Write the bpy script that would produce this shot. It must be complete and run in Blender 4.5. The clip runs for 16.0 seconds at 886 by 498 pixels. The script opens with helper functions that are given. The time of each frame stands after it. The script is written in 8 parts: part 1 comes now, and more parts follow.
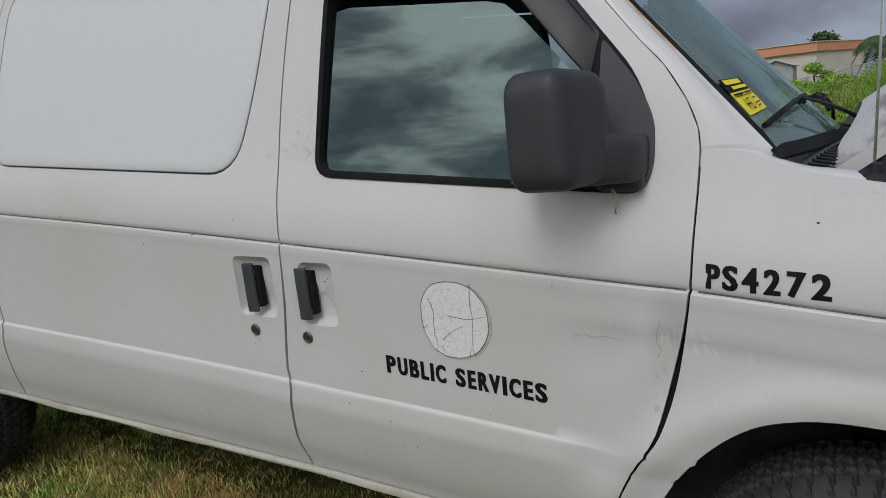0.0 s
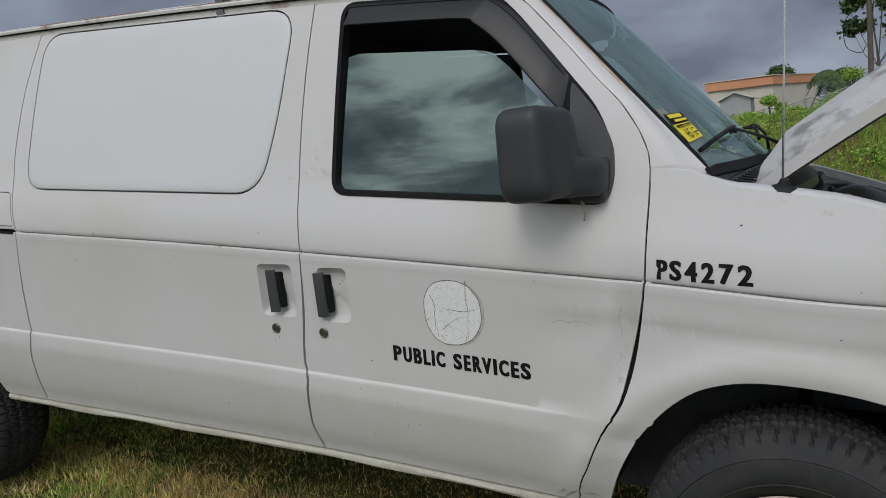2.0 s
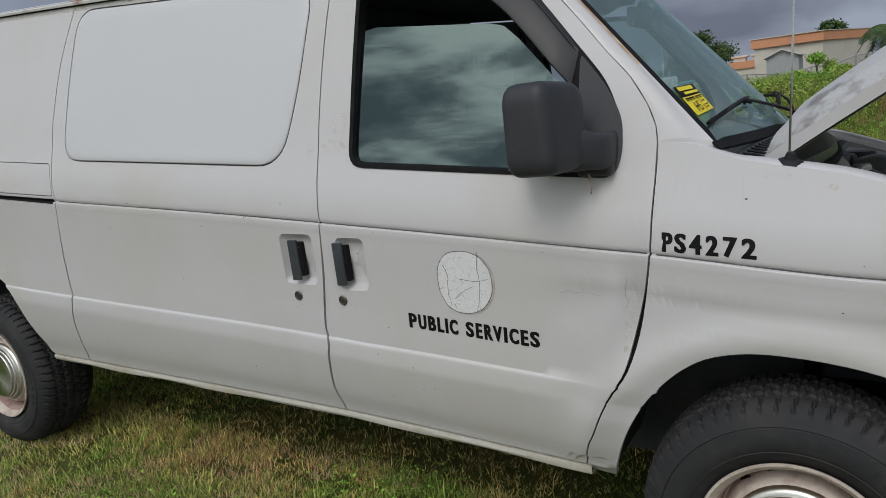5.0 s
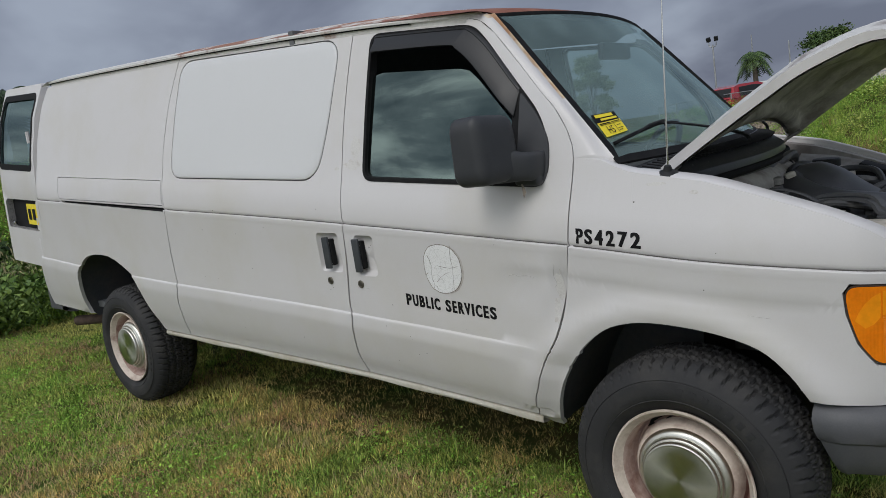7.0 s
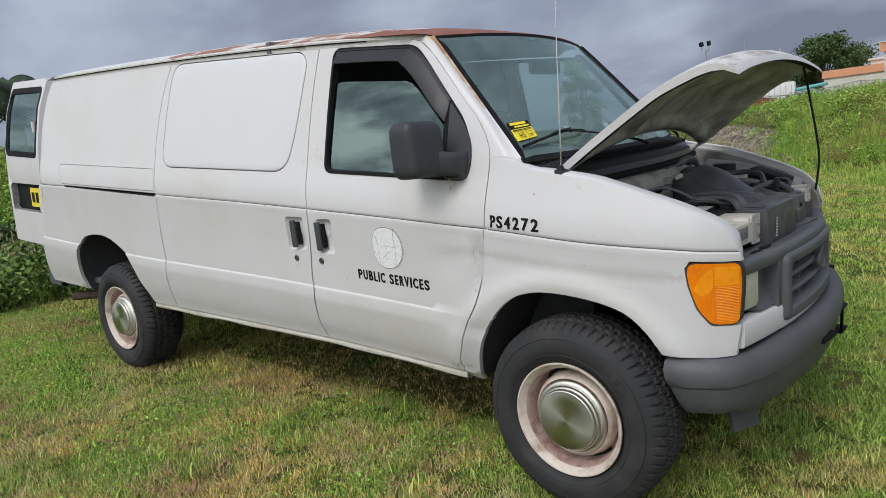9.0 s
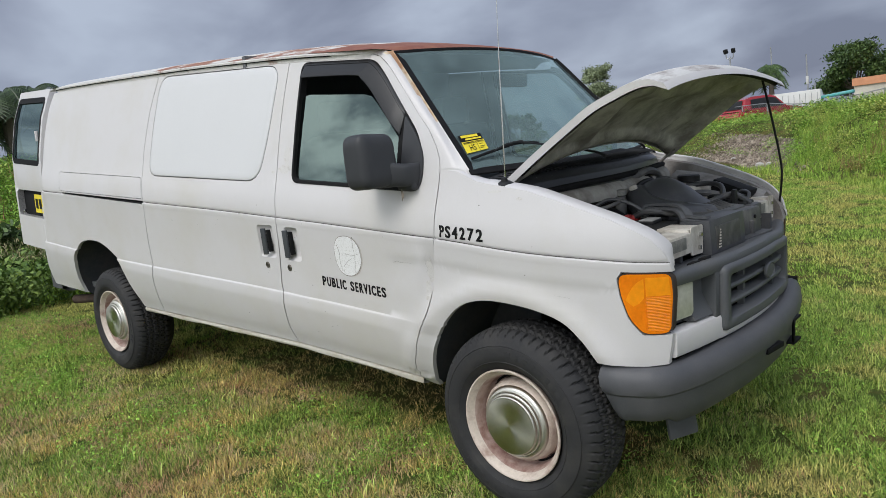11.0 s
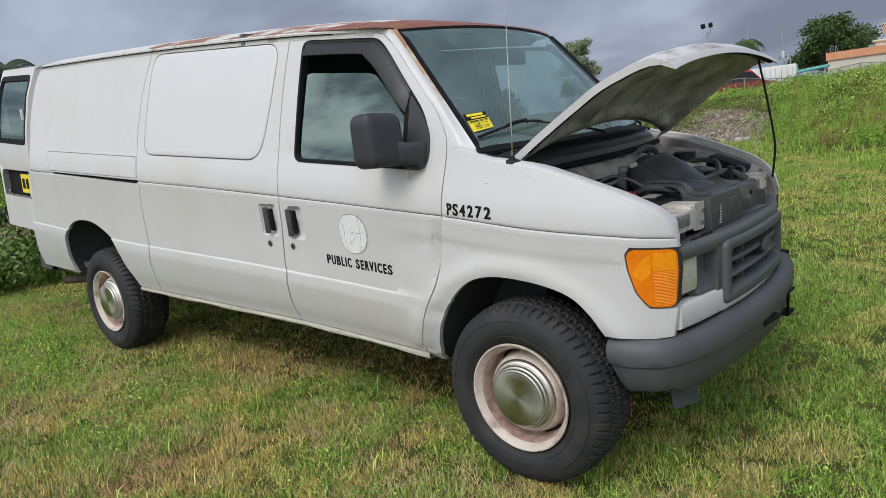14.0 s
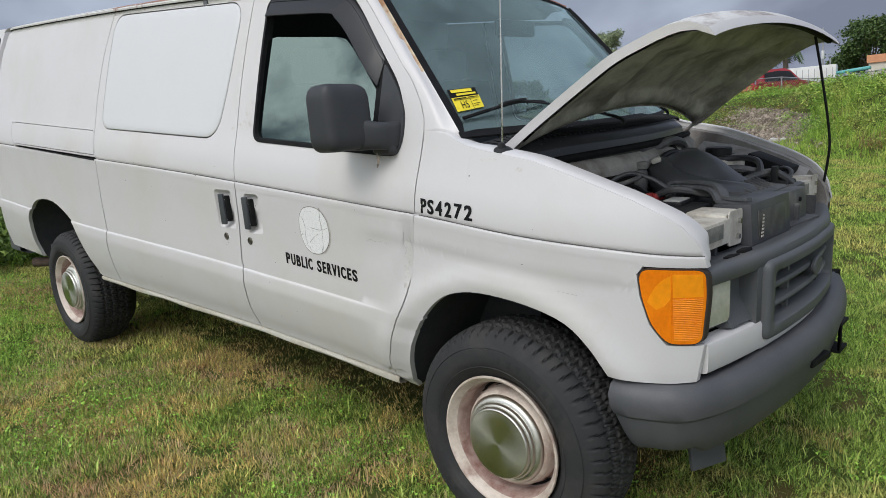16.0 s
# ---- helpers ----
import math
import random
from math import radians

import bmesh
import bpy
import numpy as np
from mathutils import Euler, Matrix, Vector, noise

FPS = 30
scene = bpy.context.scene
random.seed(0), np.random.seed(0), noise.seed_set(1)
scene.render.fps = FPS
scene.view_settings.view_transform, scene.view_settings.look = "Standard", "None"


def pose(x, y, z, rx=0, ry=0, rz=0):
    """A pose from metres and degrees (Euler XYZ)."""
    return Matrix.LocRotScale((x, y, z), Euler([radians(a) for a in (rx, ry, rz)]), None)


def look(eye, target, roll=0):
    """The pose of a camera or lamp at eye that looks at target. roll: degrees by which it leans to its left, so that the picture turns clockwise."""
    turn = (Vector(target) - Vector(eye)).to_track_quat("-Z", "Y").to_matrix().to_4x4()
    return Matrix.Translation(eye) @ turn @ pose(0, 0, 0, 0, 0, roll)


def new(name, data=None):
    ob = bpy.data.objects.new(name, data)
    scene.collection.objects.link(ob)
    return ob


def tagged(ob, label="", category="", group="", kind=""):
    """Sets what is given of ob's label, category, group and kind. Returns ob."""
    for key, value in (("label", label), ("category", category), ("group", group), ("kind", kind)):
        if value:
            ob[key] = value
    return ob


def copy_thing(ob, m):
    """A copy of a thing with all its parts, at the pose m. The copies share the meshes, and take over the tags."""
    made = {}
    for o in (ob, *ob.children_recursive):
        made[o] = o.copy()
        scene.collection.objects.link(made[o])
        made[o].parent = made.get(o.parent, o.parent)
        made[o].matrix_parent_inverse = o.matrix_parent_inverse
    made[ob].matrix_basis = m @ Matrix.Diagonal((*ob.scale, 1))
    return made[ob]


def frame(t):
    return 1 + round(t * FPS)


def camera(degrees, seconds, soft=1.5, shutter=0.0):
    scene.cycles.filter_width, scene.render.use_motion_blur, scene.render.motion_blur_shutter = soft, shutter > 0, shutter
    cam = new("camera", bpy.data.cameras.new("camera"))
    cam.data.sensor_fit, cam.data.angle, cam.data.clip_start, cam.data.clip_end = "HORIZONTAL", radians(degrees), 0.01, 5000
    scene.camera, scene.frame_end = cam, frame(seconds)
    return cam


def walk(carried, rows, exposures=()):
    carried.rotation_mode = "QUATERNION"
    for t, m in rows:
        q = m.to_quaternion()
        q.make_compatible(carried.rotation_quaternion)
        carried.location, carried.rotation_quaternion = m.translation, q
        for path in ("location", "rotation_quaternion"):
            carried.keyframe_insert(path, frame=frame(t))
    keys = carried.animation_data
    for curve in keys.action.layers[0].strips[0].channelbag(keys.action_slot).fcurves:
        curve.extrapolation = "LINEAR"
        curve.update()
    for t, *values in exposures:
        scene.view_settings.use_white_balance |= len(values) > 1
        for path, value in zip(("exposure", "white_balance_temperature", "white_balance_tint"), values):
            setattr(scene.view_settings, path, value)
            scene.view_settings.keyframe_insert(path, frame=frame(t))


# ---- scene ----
cam = camera(64.1, 16.0, 0.55)
# the lot falls gently towards the van's nose
SLOPE = pose(0, 0, 0, 0, 2.5, 0)
PATH = [
    (0, (-0.058, -2.305, 1.464), (-1.06, -0.616, 1.087), -4.3),
    (0.5, (-0.022, -2.461, 1.468), (-0.966, -0.731, 1.128), -4.7),
    (1, (0.013, -2.574, 1.458), (-0.935, -0.838, 1.162), -5.1),
    (1.5, (0.021, -2.614, 1.46), (-0.921, -0.875, 1.166), -4.3),
    (2, (0.035, -2.628, 1.463), (-0.895, -0.883, 1.162), -4.3),
    (2.5, (0.041, -2.627, 1.46), (-0.891, -0.884, 1.154), -4.7),
    (3, (0.046, -2.627, 1.459), (-0.857, -0.869, 1.154), -5.4),
    (3.5, (0.06, -2.615, 1.458), (-0.845, -0.859, 1.146), -6.2),
    (4, (0.074, -2.603, 1.464), (-0.867, -0.869, 1.136), -7.6),
    (4.5, (0.068, -2.622, 1.481), (-0.879, -0.899, 1.114), -5.3),
    (4.7, (0.079, -2.622, 1.489), (-0.897, -0.92, 1.1), -5.0),
    (6.8, (0.732, -2.916, 1.517), (-0.53, -1.4, 1.184), -6.3),
    (7, (0.821, -2.854, 1.509), (-0.474, -1.368, 1.167), -6.5),
    (7.5, (1.026, -2.847, 1.499), (-0.326, -1.417, 1.142), -6.5),
    (8, (1.15, -2.956, 1.509), (-0.19, -1.513, 1.155), -6.1),
    (8.5, (1.233, -3.071, 1.513), (-0.079, -1.601, 1.17), -6.5),
    (9, (1.313, -3.099, 1.514), (0.03, -1.606, 1.162), -5.1),
    (9.5, (1.457, -3.009, 1.514), (0.123, -1.557, 1.176), -5.5),
    (10, (1.554, -2.964, 1.502), (0.204, -1.528, 1.165), -4.0),
    (10.2, (1.575, -2.96, 1.505), (0.226, -1.521, 1.17), -4.2),
    (12.3, (1.592, -3.004, 1.522), (0.267, -1.543, 1.188), -5.6),
    (12.5, (1.587, -3.013, 1.531), (0.271, -1.55, 1.174), -5.6),
    (13, (1.558, -3.066, 1.534), (0.25, -1.609, 1.128), -5.3),
    (13.5, (1.543, -3.08, 1.537), (0.258, -1.602, 1.131), -5.2),
    (14, (1.53, -3.078, 1.534), (0.243, -1.6, 1.136), -5.2),
    (14.5, (1.527, -3.064, 1.534), (0.227, -1.59, 1.163), -5.5),
    (15, (1.517, -3.061, 1.531), (0.216, -1.585, 1.173), -6.5),
    (15.5, (1.44, -2.91, 1.498), (0.146, -1.445, 1.077), -7.9),
    (16, (1.307, -2.561, 1.466), (-0.026, -1.131, 1.046), -3.2),
]
walk(cam, [(t, SLOPE @ look(eye, target, roll)) for t, eye, target, roll in PATH],
     [(0, -0.40), (4.7, -0.38), (6.8, -0.34), (7.5, -0.19), (8.2, 0.02), (9.0, 0.13), (10.2, 0.15), (12.3, 0.15), (16.0, 0.14)])

# ---- sky and light ----
SUN_AZ, SUN_EL = radians(172), radians(47)  # compass bearing from +y, clockwise
world = bpy.data.worlds.new("sky")
scene.world = world
world.use_nodes = True
wn, wl = world.node_tree.nodes, world.node_tree.links
sky = wn.new("ShaderNodeTexSky")
sky.sky_type, sky.sun_disc = "NISHITA", False
sky.sun_elevation, sky.sun_rotation = SUN_EL, SUN_AZ
sky.air_density, sky.dust_density, sky.ozone_density = 1.0, 3.0, 1.0


def wnode(kind, **values):
    n = wn.new(kind)
    for key, value in values.items():
        n.inputs[key].default_value = value
    return n


co = wn.new("ShaderNodeTexCoord")
# clouds drawn on a flat ceiling: direction divided by its height
sep = wn.new("ShaderNodeSeparateXYZ")
wl.new(co.outputs["Generated"], sep.inputs[0])
lift = wn.new("ShaderNodeMath"); lift.operation = "ADD"; lift.inputs[1].default_value = 0.34
absz = wn.new("ShaderNodeMath"); absz.operation = "ABSOLUTE"
wl.new(sep.outputs[2], absz.inputs[0]); wl.new(absz.outputs[0], lift.inputs[0])
flat = wn.new("ShaderNodeVectorMath"); flat.operation = "DIVIDE"
comb = wn.new("ShaderNodeCombineXYZ")
for k in range(3):
    wl.new(lift.outputs[0], comb.inputs[k])
wl.new(co.outputs["Generated"], flat.inputs[0]); wl.new(comb.outputs[0], flat.inputs[1])
big = wnode("ShaderNodeTexNoise", Scale=1.9, Detail=5.0, Roughness=0.45, Distortion=0.3)
wl.new(flat.outputs[0], big.inputs["Vector"])
ramp = wn.new("ShaderNodeValToRGB")
ramp.color_ramp.elements[0].position, ramp.color_ramp.elements[0].color = 0.36, (0.19, 0.216, 0.298, 1)
ramp.color_ramp.elements[1].position, ramp.color_ramp.elements[1].color = 0.66, (0.44, 0.50, 0.615, 1)
mid = ramp.color_ramp.elements.new(0.5); mid.color = (0.295, 0.333, 0.432, 1)
wl.new(big.outputs["Fac"], ramp.inputs[0])
# broken, sunlit heaps of cloud on the side the light comes from
heap = wnode("ShaderNodeTexNoise", Scale=2.3, Detail=11.0, Roughness=0.6, Distortion=0.45)
squash = wn.new("ShaderNodeVectorMath"); squash.operation = "MULTIPLY"; squash.inputs[1].default_value = (1.1, 1.5, 0.0)
wl.new(flat.outputs[0], squash.inputs[0]); wl.new(squash.outputs[0], heap.inputs["Vector"])
hramp = wn.new("ShaderNodeValToRGB")
hramp.color_ramp.elements[0].position, hramp.color_ramp.elements[0].color = 0.40, (0.16, 0.19, 0.225, 1)
hramp.color_ramp.elements[1].position, hramp.color_ramp.elements[1].color = 0.61, (0.86, 0.885, 0.90, 1)
hm = hramp.color_ramp.elements.new(0.48); hm.color = (0.31, 0.34, 0.38, 1)
hm2 = hramp.color_ramp.elements.new(0.535); hm2.color = (0.57, 0.60, 0.63, 1)
wl.new(heap.outputs["Fac"], hramp.inputs[0])
lee = wn.new("ShaderNodeMapRange")
lee.inputs["From Min"].default_value, lee.inputs["From Max"].default_value = 0.1, -0.45
wl.new(sep.outputs[1], lee.inputs["Value"])
cloud = wn.new("ShaderNodeMix"); cloud.data_type = "RGBA"
wl.new(lee.outputs[0], cloud.inputs[0]); wl.new(ramp.outputs[0], cloud.inputs[6]); wl.new(hramp.outputs[0], cloud.inputs[7])
# the cloud deck is thinner and brighter round the hidden sun
toward = wn.new("ShaderNodeVectorMath"); toward.operation = "DOT_PRODUCT"
toward.inputs[1].default_value = (math.sin(SUN_AZ) * math.cos(SUN_EL), math.cos(SUN_AZ) * math.cos(SUN_EL), math.sin(SUN_EL))
wl.new(co.outputs["Generated"], toward.inputs[0])
thin = wn.new("ShaderNodeMapRange")
thin.inputs["From Min"].default_value, thin.inputs["From Max"].default_value = 0.1, 1.0
thin.inputs["To Min"].default_value, thin.inputs["To Max"].default_value = 1.0, 2.8
wl.new(toward.outputs["Value"], thin.inputs["Value"])
bright = wn.new("ShaderNodeVectorMath"); bright.operation = "SCALE"
wl.new(cloud.outputs[2], bright.inputs[0]); wl.new(thin.outputs[0], bright.inputs["Scale"])
skyb = wn.new("ShaderNodeVectorMath"); skyb.operation = "SCALE"; skyb.inputs["Scale"].default_value = 0.06
wl.new(sky.outputs[0], skyb.inputs[0])
mix = wn.new("ShaderNodeMix"); mix.data_type = "RGBA"; mix.inputs[0].default_value = 0.88
wl.new(skyb.outputs[0], mix.inputs[6]); wl.new(bright.outputs[0], mix.inputs[7])
wl.new(mix.outputs[2], wn["Background"].inputs[0])
wn["Background"].inputs[1].default_value = 1.0

sun = new("sun", bpy.data.lights.new("sun", "SUN"))
sun.data.energy, sun.data.angle, sun.data.color = 1.38, radians(28), (1.0, 0.972, 0.935)
sun.matrix_world = look(Vector(toward.inputs[1].default_value) * 50, (0, 0, 0))


# ---- materials ----
def material(name, base, rough=0.5, metal=0.0, other=None, scale=6.0, amount=0.5, grain=60.0, bump=0.0, bump_scale=80.0,
             coat=0.0, lo=0.4, hi=0.65, jitter=0.0, island=False, stretch=(1, 1, 1), rough_var=0.08, spec=0.5, speck=0.07):
    """A surface: base colour, blotches of another colour at one scale, fine grain at another, and a small relief."""
    m = bpy.data.materials.new(name)
    m.use_nodes = True
    n, l = m.node_tree.nodes, m.node_tree.links
    p = n["Principled BSDF"]
    p.inputs["Roughness"].default_value, p.inputs["Metallic"].default_value = rough, metal
    p.inputs["Coat Weight"].default_value = coat
    p.inputs["Specular IOR Level"].default_value = spec
    c = n.new("ShaderNodeTexCoord")
    mp = n.new("ShaderNodeMapping")
    mp.inputs["Scale"].default_value = stretch
    l.new(c.outputs["Object"], mp.inputs[0])
    blot = n.new("ShaderNodeTexNoise")
    blot.inputs["Scale"].default_value, blot.inputs["Detail"].default_value, blot.inputs["Roughness"].default_value = scale, 6.0, 0.62
    fine = n.new("ShaderNodeTexNoise")
    fine.inputs["Scale"].default_value, fine.inputs["Detail"].default_value = grain, 4.0
    l.new(mp.outputs[0], blot.inputs["Vector"]); l.new(mp.outputs[0], fine.inputs["Vector"])
    rng = n.new("ShaderNodeMapRange")
    rng.inputs["From Min"].default_value, rng.inputs["From Max"].default_value = lo, hi
    rng.inputs["To Max"].default_value = amount
    l.new(blot.outputs["Fac"], rng.inputs["Value"])
    mx = n.new("ShaderNodeMix"); mx.data_type = "RGBA"
    mx.inputs[6].default_value = (*base, 1)
    mx.inputs[7].default_value = (*(other or [v * 0.7 for v in base]), 1)
    fac = rng.outputs[0]
    if island:
        rnd = n.new("ShaderNodeNewGeometry")
        sc_ = n.new("ShaderNodeMath"); sc_.operation = "MULTIPLY_ADD"
        sc_.inputs[1].default_value, sc_.inputs[2].default_value = 0.9, -0.45
        ad_ = n.new("ShaderNodeMath"); ad_.operation, ad_.use_clamp = "ADD", True
        l.new(rnd.outputs["Random Per Island"], sc_.inputs[0])
        l.new(fac, ad_.inputs[0]); l.new(sc_.outputs[0], ad_.inputs[1])
        fac = ad_.outputs[0]
    l.new(fac, mx.inputs[0])
    hsv = n.new("ShaderNodeHueSaturation")
    l.new(mx.outputs[2], hsv.inputs["Color"])
    val = n.new("ShaderNodeMapRange")
    val.inputs["From Min"].default_value, val.inputs["From Max"].default_value = 0.3, 0.7
    val.inputs["To Min"].default_value, val.inputs["To Max"].default_value = 1 - speck, 1 + speck
    l.new(fine.outputs["Fac"], val.inputs["Value"])
    last = val.outputs[0]
    if jitter:
        if island:
            src = n.new("ShaderNodeNewGeometry").outputs["Random Per Island"]
        else:
            src = n.new("ShaderNodeObjectInfo").outputs["Random"]
        jr = n.new("ShaderNodeMapRange")
        jr.inputs["To Min"].default_value, jr.inputs["To Max"].default_value = 1 - jitter, 1 + jitter
        l.new(src, jr.inputs["Value"])
        mu = n.new("ShaderNodeMath"); mu.operation = "MULTIPLY"
        l.new(last, mu.inputs[0]); l.new(jr.outputs[0], mu.inputs[1])
        last = mu.outputs[0]
    l.new(last, hsv.inputs["Value"])
    l.new(hsv.outputs[0], p.inputs["Base Color"])
    rr = n.new("ShaderNodeMapRange")
    rr.inputs["To Min"].default_value, rr.inputs["To Max"].default_value = max(rough - rough_var, 0.02), min(rough + rough_var, 1)
    l.new(blot.outputs["Fac"], rr.inputs["Value"]); l.new(rr.outputs[0], p.inputs["Roughness"])
    if bump:
        bt = n.new("ShaderNodeTexNoise")
        bt.inputs["Scale"].default_value, bt.inputs["Detail"].default_value = bump_scale, 5.0
        l.new(mp.outputs[0], bt.inputs["Vector"])
        bp = n.new("ShaderNodeBump")
        bp.inputs["Strength"].default_value, bp.inputs["Distance"].default_value = bump, 0.004
        l.new(bt.outputs["Fac"], bp.inputs["Height"]); l.new(bp.outputs[0], p.inputs["Normal"])
    return m


def glass(name, tint, ior, rough=0.0, sky_haze=0.0):
    """A pane: tinted see-through, with a Fresnel gloss; a teal film can paint in sky haze."""
    m = bpy.data.materials.new(name)
    m.use_nodes = True
    n, l = m.node_tree.nodes, m.node_tree.links
    n.remove(n["Principled BSDF"])
    tr, gl, fr, mx = n.new("ShaderNodeBsdfTransparent"), n.new("ShaderNodeBsdfGlossy"), n.new("ShaderNodeFresnel"), n.new("ShaderNodeMixShader")
    tr.inputs[0].default_value = (*tint, 1)
    gl.inputs["Roughness"].default_value = rough
    gl.inputs["Color"].default_value = (0.78, 1.0, 0.94, 1)
    fr.inputs[0].default_value = ior
    l.new(fr.outputs[0], mx.inputs[0]); l.new(tr.outputs[0], mx.inputs[1]); l.new(gl.outputs[0], mx.inputs[2])
    top = mx.outputs[0]
    # mottled teal film: pale sky reflection put into the pane's colour
    if sky_haze:
        df, m2, nz, rg = n.new("ShaderNodeBsdfDiffuse"), n.new("ShaderNodeMixShader"), n.new("ShaderNodeTexNoise"), n.new("ShaderNodeMapRange")
        df.inputs[0].default_value = (0.33, 0.45, 0.45, 1)
        nz.inputs["Scale"].default_value, nz.inputs["Detail"].default_value = 5.0, 8.0
        c = n.new("ShaderNodeTexCoord"); l.new(c.outputs["Object"], nz.inputs["Vector"])
        rg.inputs["From Min"].default_value, rg.inputs["From Max"].default_value, rg.inputs["To Max"].default_value = 0.1, 0.75, sky_haze
        l.new(nz.outputs["Fac"], rg.inputs["Value"]); l.new(rg.outputs[0], m2.inputs[0])
        l.new(top, m2.inputs[1]); l.new(df.outputs[0], m2.inputs[2])
        top = m2.outputs[0]
    l.new(top, n["Material Output"].inputs[0])
    return m


WHITE = material("white_paint", (0.606, 0.59, 0.592), 0.46, other=(0.545, 0.52, 0.465), scale=2.0, amount=0.6, grain=240, coat=0.12, speck=0.012, lo=0.45, hi=0.75, bump=0.015, bump_scale=6)
WHITE_PANEL = material("white_filler_paint", (0.622, 0.625, 0.635), 0.45, other=(0.59, 0.592, 0.595), scale=1.6, amount=0.4, grain=120, speck=0.006)
WHITE_SCUFF = material("scuffed_paint", (0.60, 0.585, 0.57), 0.6, other=(0.42, 0.375, 0.34), scale=30, amount=0.8, grain=200, lo=0.5, hi=0.7, bump=0.25, bump_scale=60)
ROOF_PAINT = material("weathered_roof_paint", (0.66, 0.65, 0.62), 0.6, other=(0.26, 0.10, 0.055), scale=2.6, amount=0.9, grain=60, lo=0.58, hi=0.64, bump=0.2, bump_scale=40)
RUST = material("rusted_primer", (0.22, 0.075, 0.05), 0.75, other=(0.34, 0.15, 0.09), scale=9, amount=0.7, grain=90, bump=0.2, bump_scale=70)
ROOF_PEEL = material("peeling_roof_edge", (0.66, 0.64, 0.60), 0.62, other=(0.30, 0.115, 0.06), scale=2.6, amount=0.95, grain=60, lo=0.47, hi=0.53, bump=0.25, bump_scale=40)
RUST_EDGE = material("rust_stained_paint", (0.62, 0.52, 0.38), 0.65, other=(0.36, 0.17, 0.07), scale=14, amount=0.9, grain=110, lo=0.45, hi=0.62, bump=0.15)
HOOD_PAINT = material("chalky_hood_paint", (0.64, 0.63, 0.61), 0.55, other=(0.27, 0.23, 0.215), scale=9, amount=0.9, grain=160, lo=0.49, hi=0.62, bump=0.12, bump_scale=50, stretch=(1, 0.35, 1))
HOOD_INNER = material("dusty_hood_inner", (0.62, 0.60, 0.54), 0.7, other=(0.24, 0.22, 0.19), scale=5, amount=0.9, grain=70, lo=0.42, hi=0.62, bump=0.1, bump_scale=40)
BAY_PAINT = material("dusty_bay_paint", (0.60, 0.57, 0.51), 0.7, other=(0.26, 0.22, 0.18), scale=8, amount=0.7, grain=70, lo=0.45, hi=0.65, bump=0.12)
BLACK = material("black_plastic", (0.013, 0.0135, 0.015), 0.5, other=(0.03, 0.03, 0.03), scale=8, amount=0.5, grain=300, bump=0.12, bump_scale=420, spec=0.3)
DUSTY_BLACK = material("dusty_black_plastic", (0.065, 0.066, 0.07), 0.5, other=(0.22, 0.21, 0.19), scale=10, amount=0.7, grain=200, lo=0.45, hi=0.7, bump=0.12, bump_scale=150)
COWL = material("flecked_cowl_plastic", (0.034, 0.036, 0.041), 0.33, other=(0.42, 0.41, 0.39), scale=42, amount=0.8, grain=160, lo=0.665, hi=0.70, bump=0.08, bump_scale=120, spec=0.45)
SMOKED = material("smoked_visor_plastic", (0.013, 0.0135, 0.016), 0.42, other=(0.022, 0.022, 0.024), scale=6, amount=0.4, grain=200, spec=0.4)
INTAKE = material("satin_black_duct", (0.062, 0.064, 0.070), 0.38, other=(0.15, 0.148, 0.142), scale=7, amount=0.6, grain=200, lo=0.5, hi=0.75, bump=0.05, bump_scale=120)
MIRROR_PLASTIC = material("grained_mirror_plastic", (0.034, 0.036, 0.041), 0.5, other=(0.05, 0.051, 0.055), scale=8, amount=0.5, grain=300, bump=0.03, bump_scale=500, spec=0.4)
PADDLE = material("faded_handle_plastic", (0.040, 0.045, 0.052), 0.42, other=(0.065, 0.068, 0.072), scale=16, amount=0.6, grain=200, spec=0.5)
LOCK_METAL = material("tarnished_lock_metal", (0.20, 0.18, 0.15), 0.4, 0.9, other=(0.10, 0.09, 0.08), scale=40, amount=0.7)
RUBBER = material("seal_rubber", (0.008, 0.008, 0.009), 0.7, other=(0.018, 0.018, 0.018), scale=20, amount=0.6, grain=200, spec=0.15)
TYRE = material("tyre_rubber", (0.020, 0.020, 0.0215), 0.78, other=(0.048, 0.045, 0.042), scale=9, amount=0.7, grain=160, lo=0.45, hi=0.7, bump=0.2, bump_scale=160)
GREY = material("grey_bumper_plastic", (0.064, 0.066, 0.073), 0.55, other=(0.095, 0.095, 0.10), scale=5, amount=0.7, grain=220, bump=0.1, bump_scale=300)
GREY_DARK = material("dark_grey_grille", (0.085, 0.09, 0.098), 0.55, other=(0.11, 0.11, 0.11), scale=7, amount=0.6, grain=220, bump=0.08, bump_scale=200)
STEEL_RIM = material("rusty_white_rim", (0.60, 0.52, 0.45), 0.55, other=(0.24, 0.13, 0.10), scale=11, amount=0.75, grain=110, lo=0.47, hi=0.68, bump=0.12)
RIM_BARREL = material("rusty_rim_barrel", (0.44, 0.33, 0.29), 0.7, other=(0.20, 0.09, 0.07), scale=9, amount=0.85, grain=110, lo=0.45, hi=0.62, bump=0.15)
GRIMY_WHITE = material("grimy_white_paint", (0.55, 0.53, 0.47), 0.55, other=(0.36, 0.31, 0.22), scale=6, amount=0.6, grain=120, lo=0.45, hi=0.65, bump=0.1)
INNER_FENDER = material("grimy_inner_fender", (0.29, 0.28, 0.265), 0.75, other=(0.13, 0.105, 0.09), scale=7, amount=0.8)
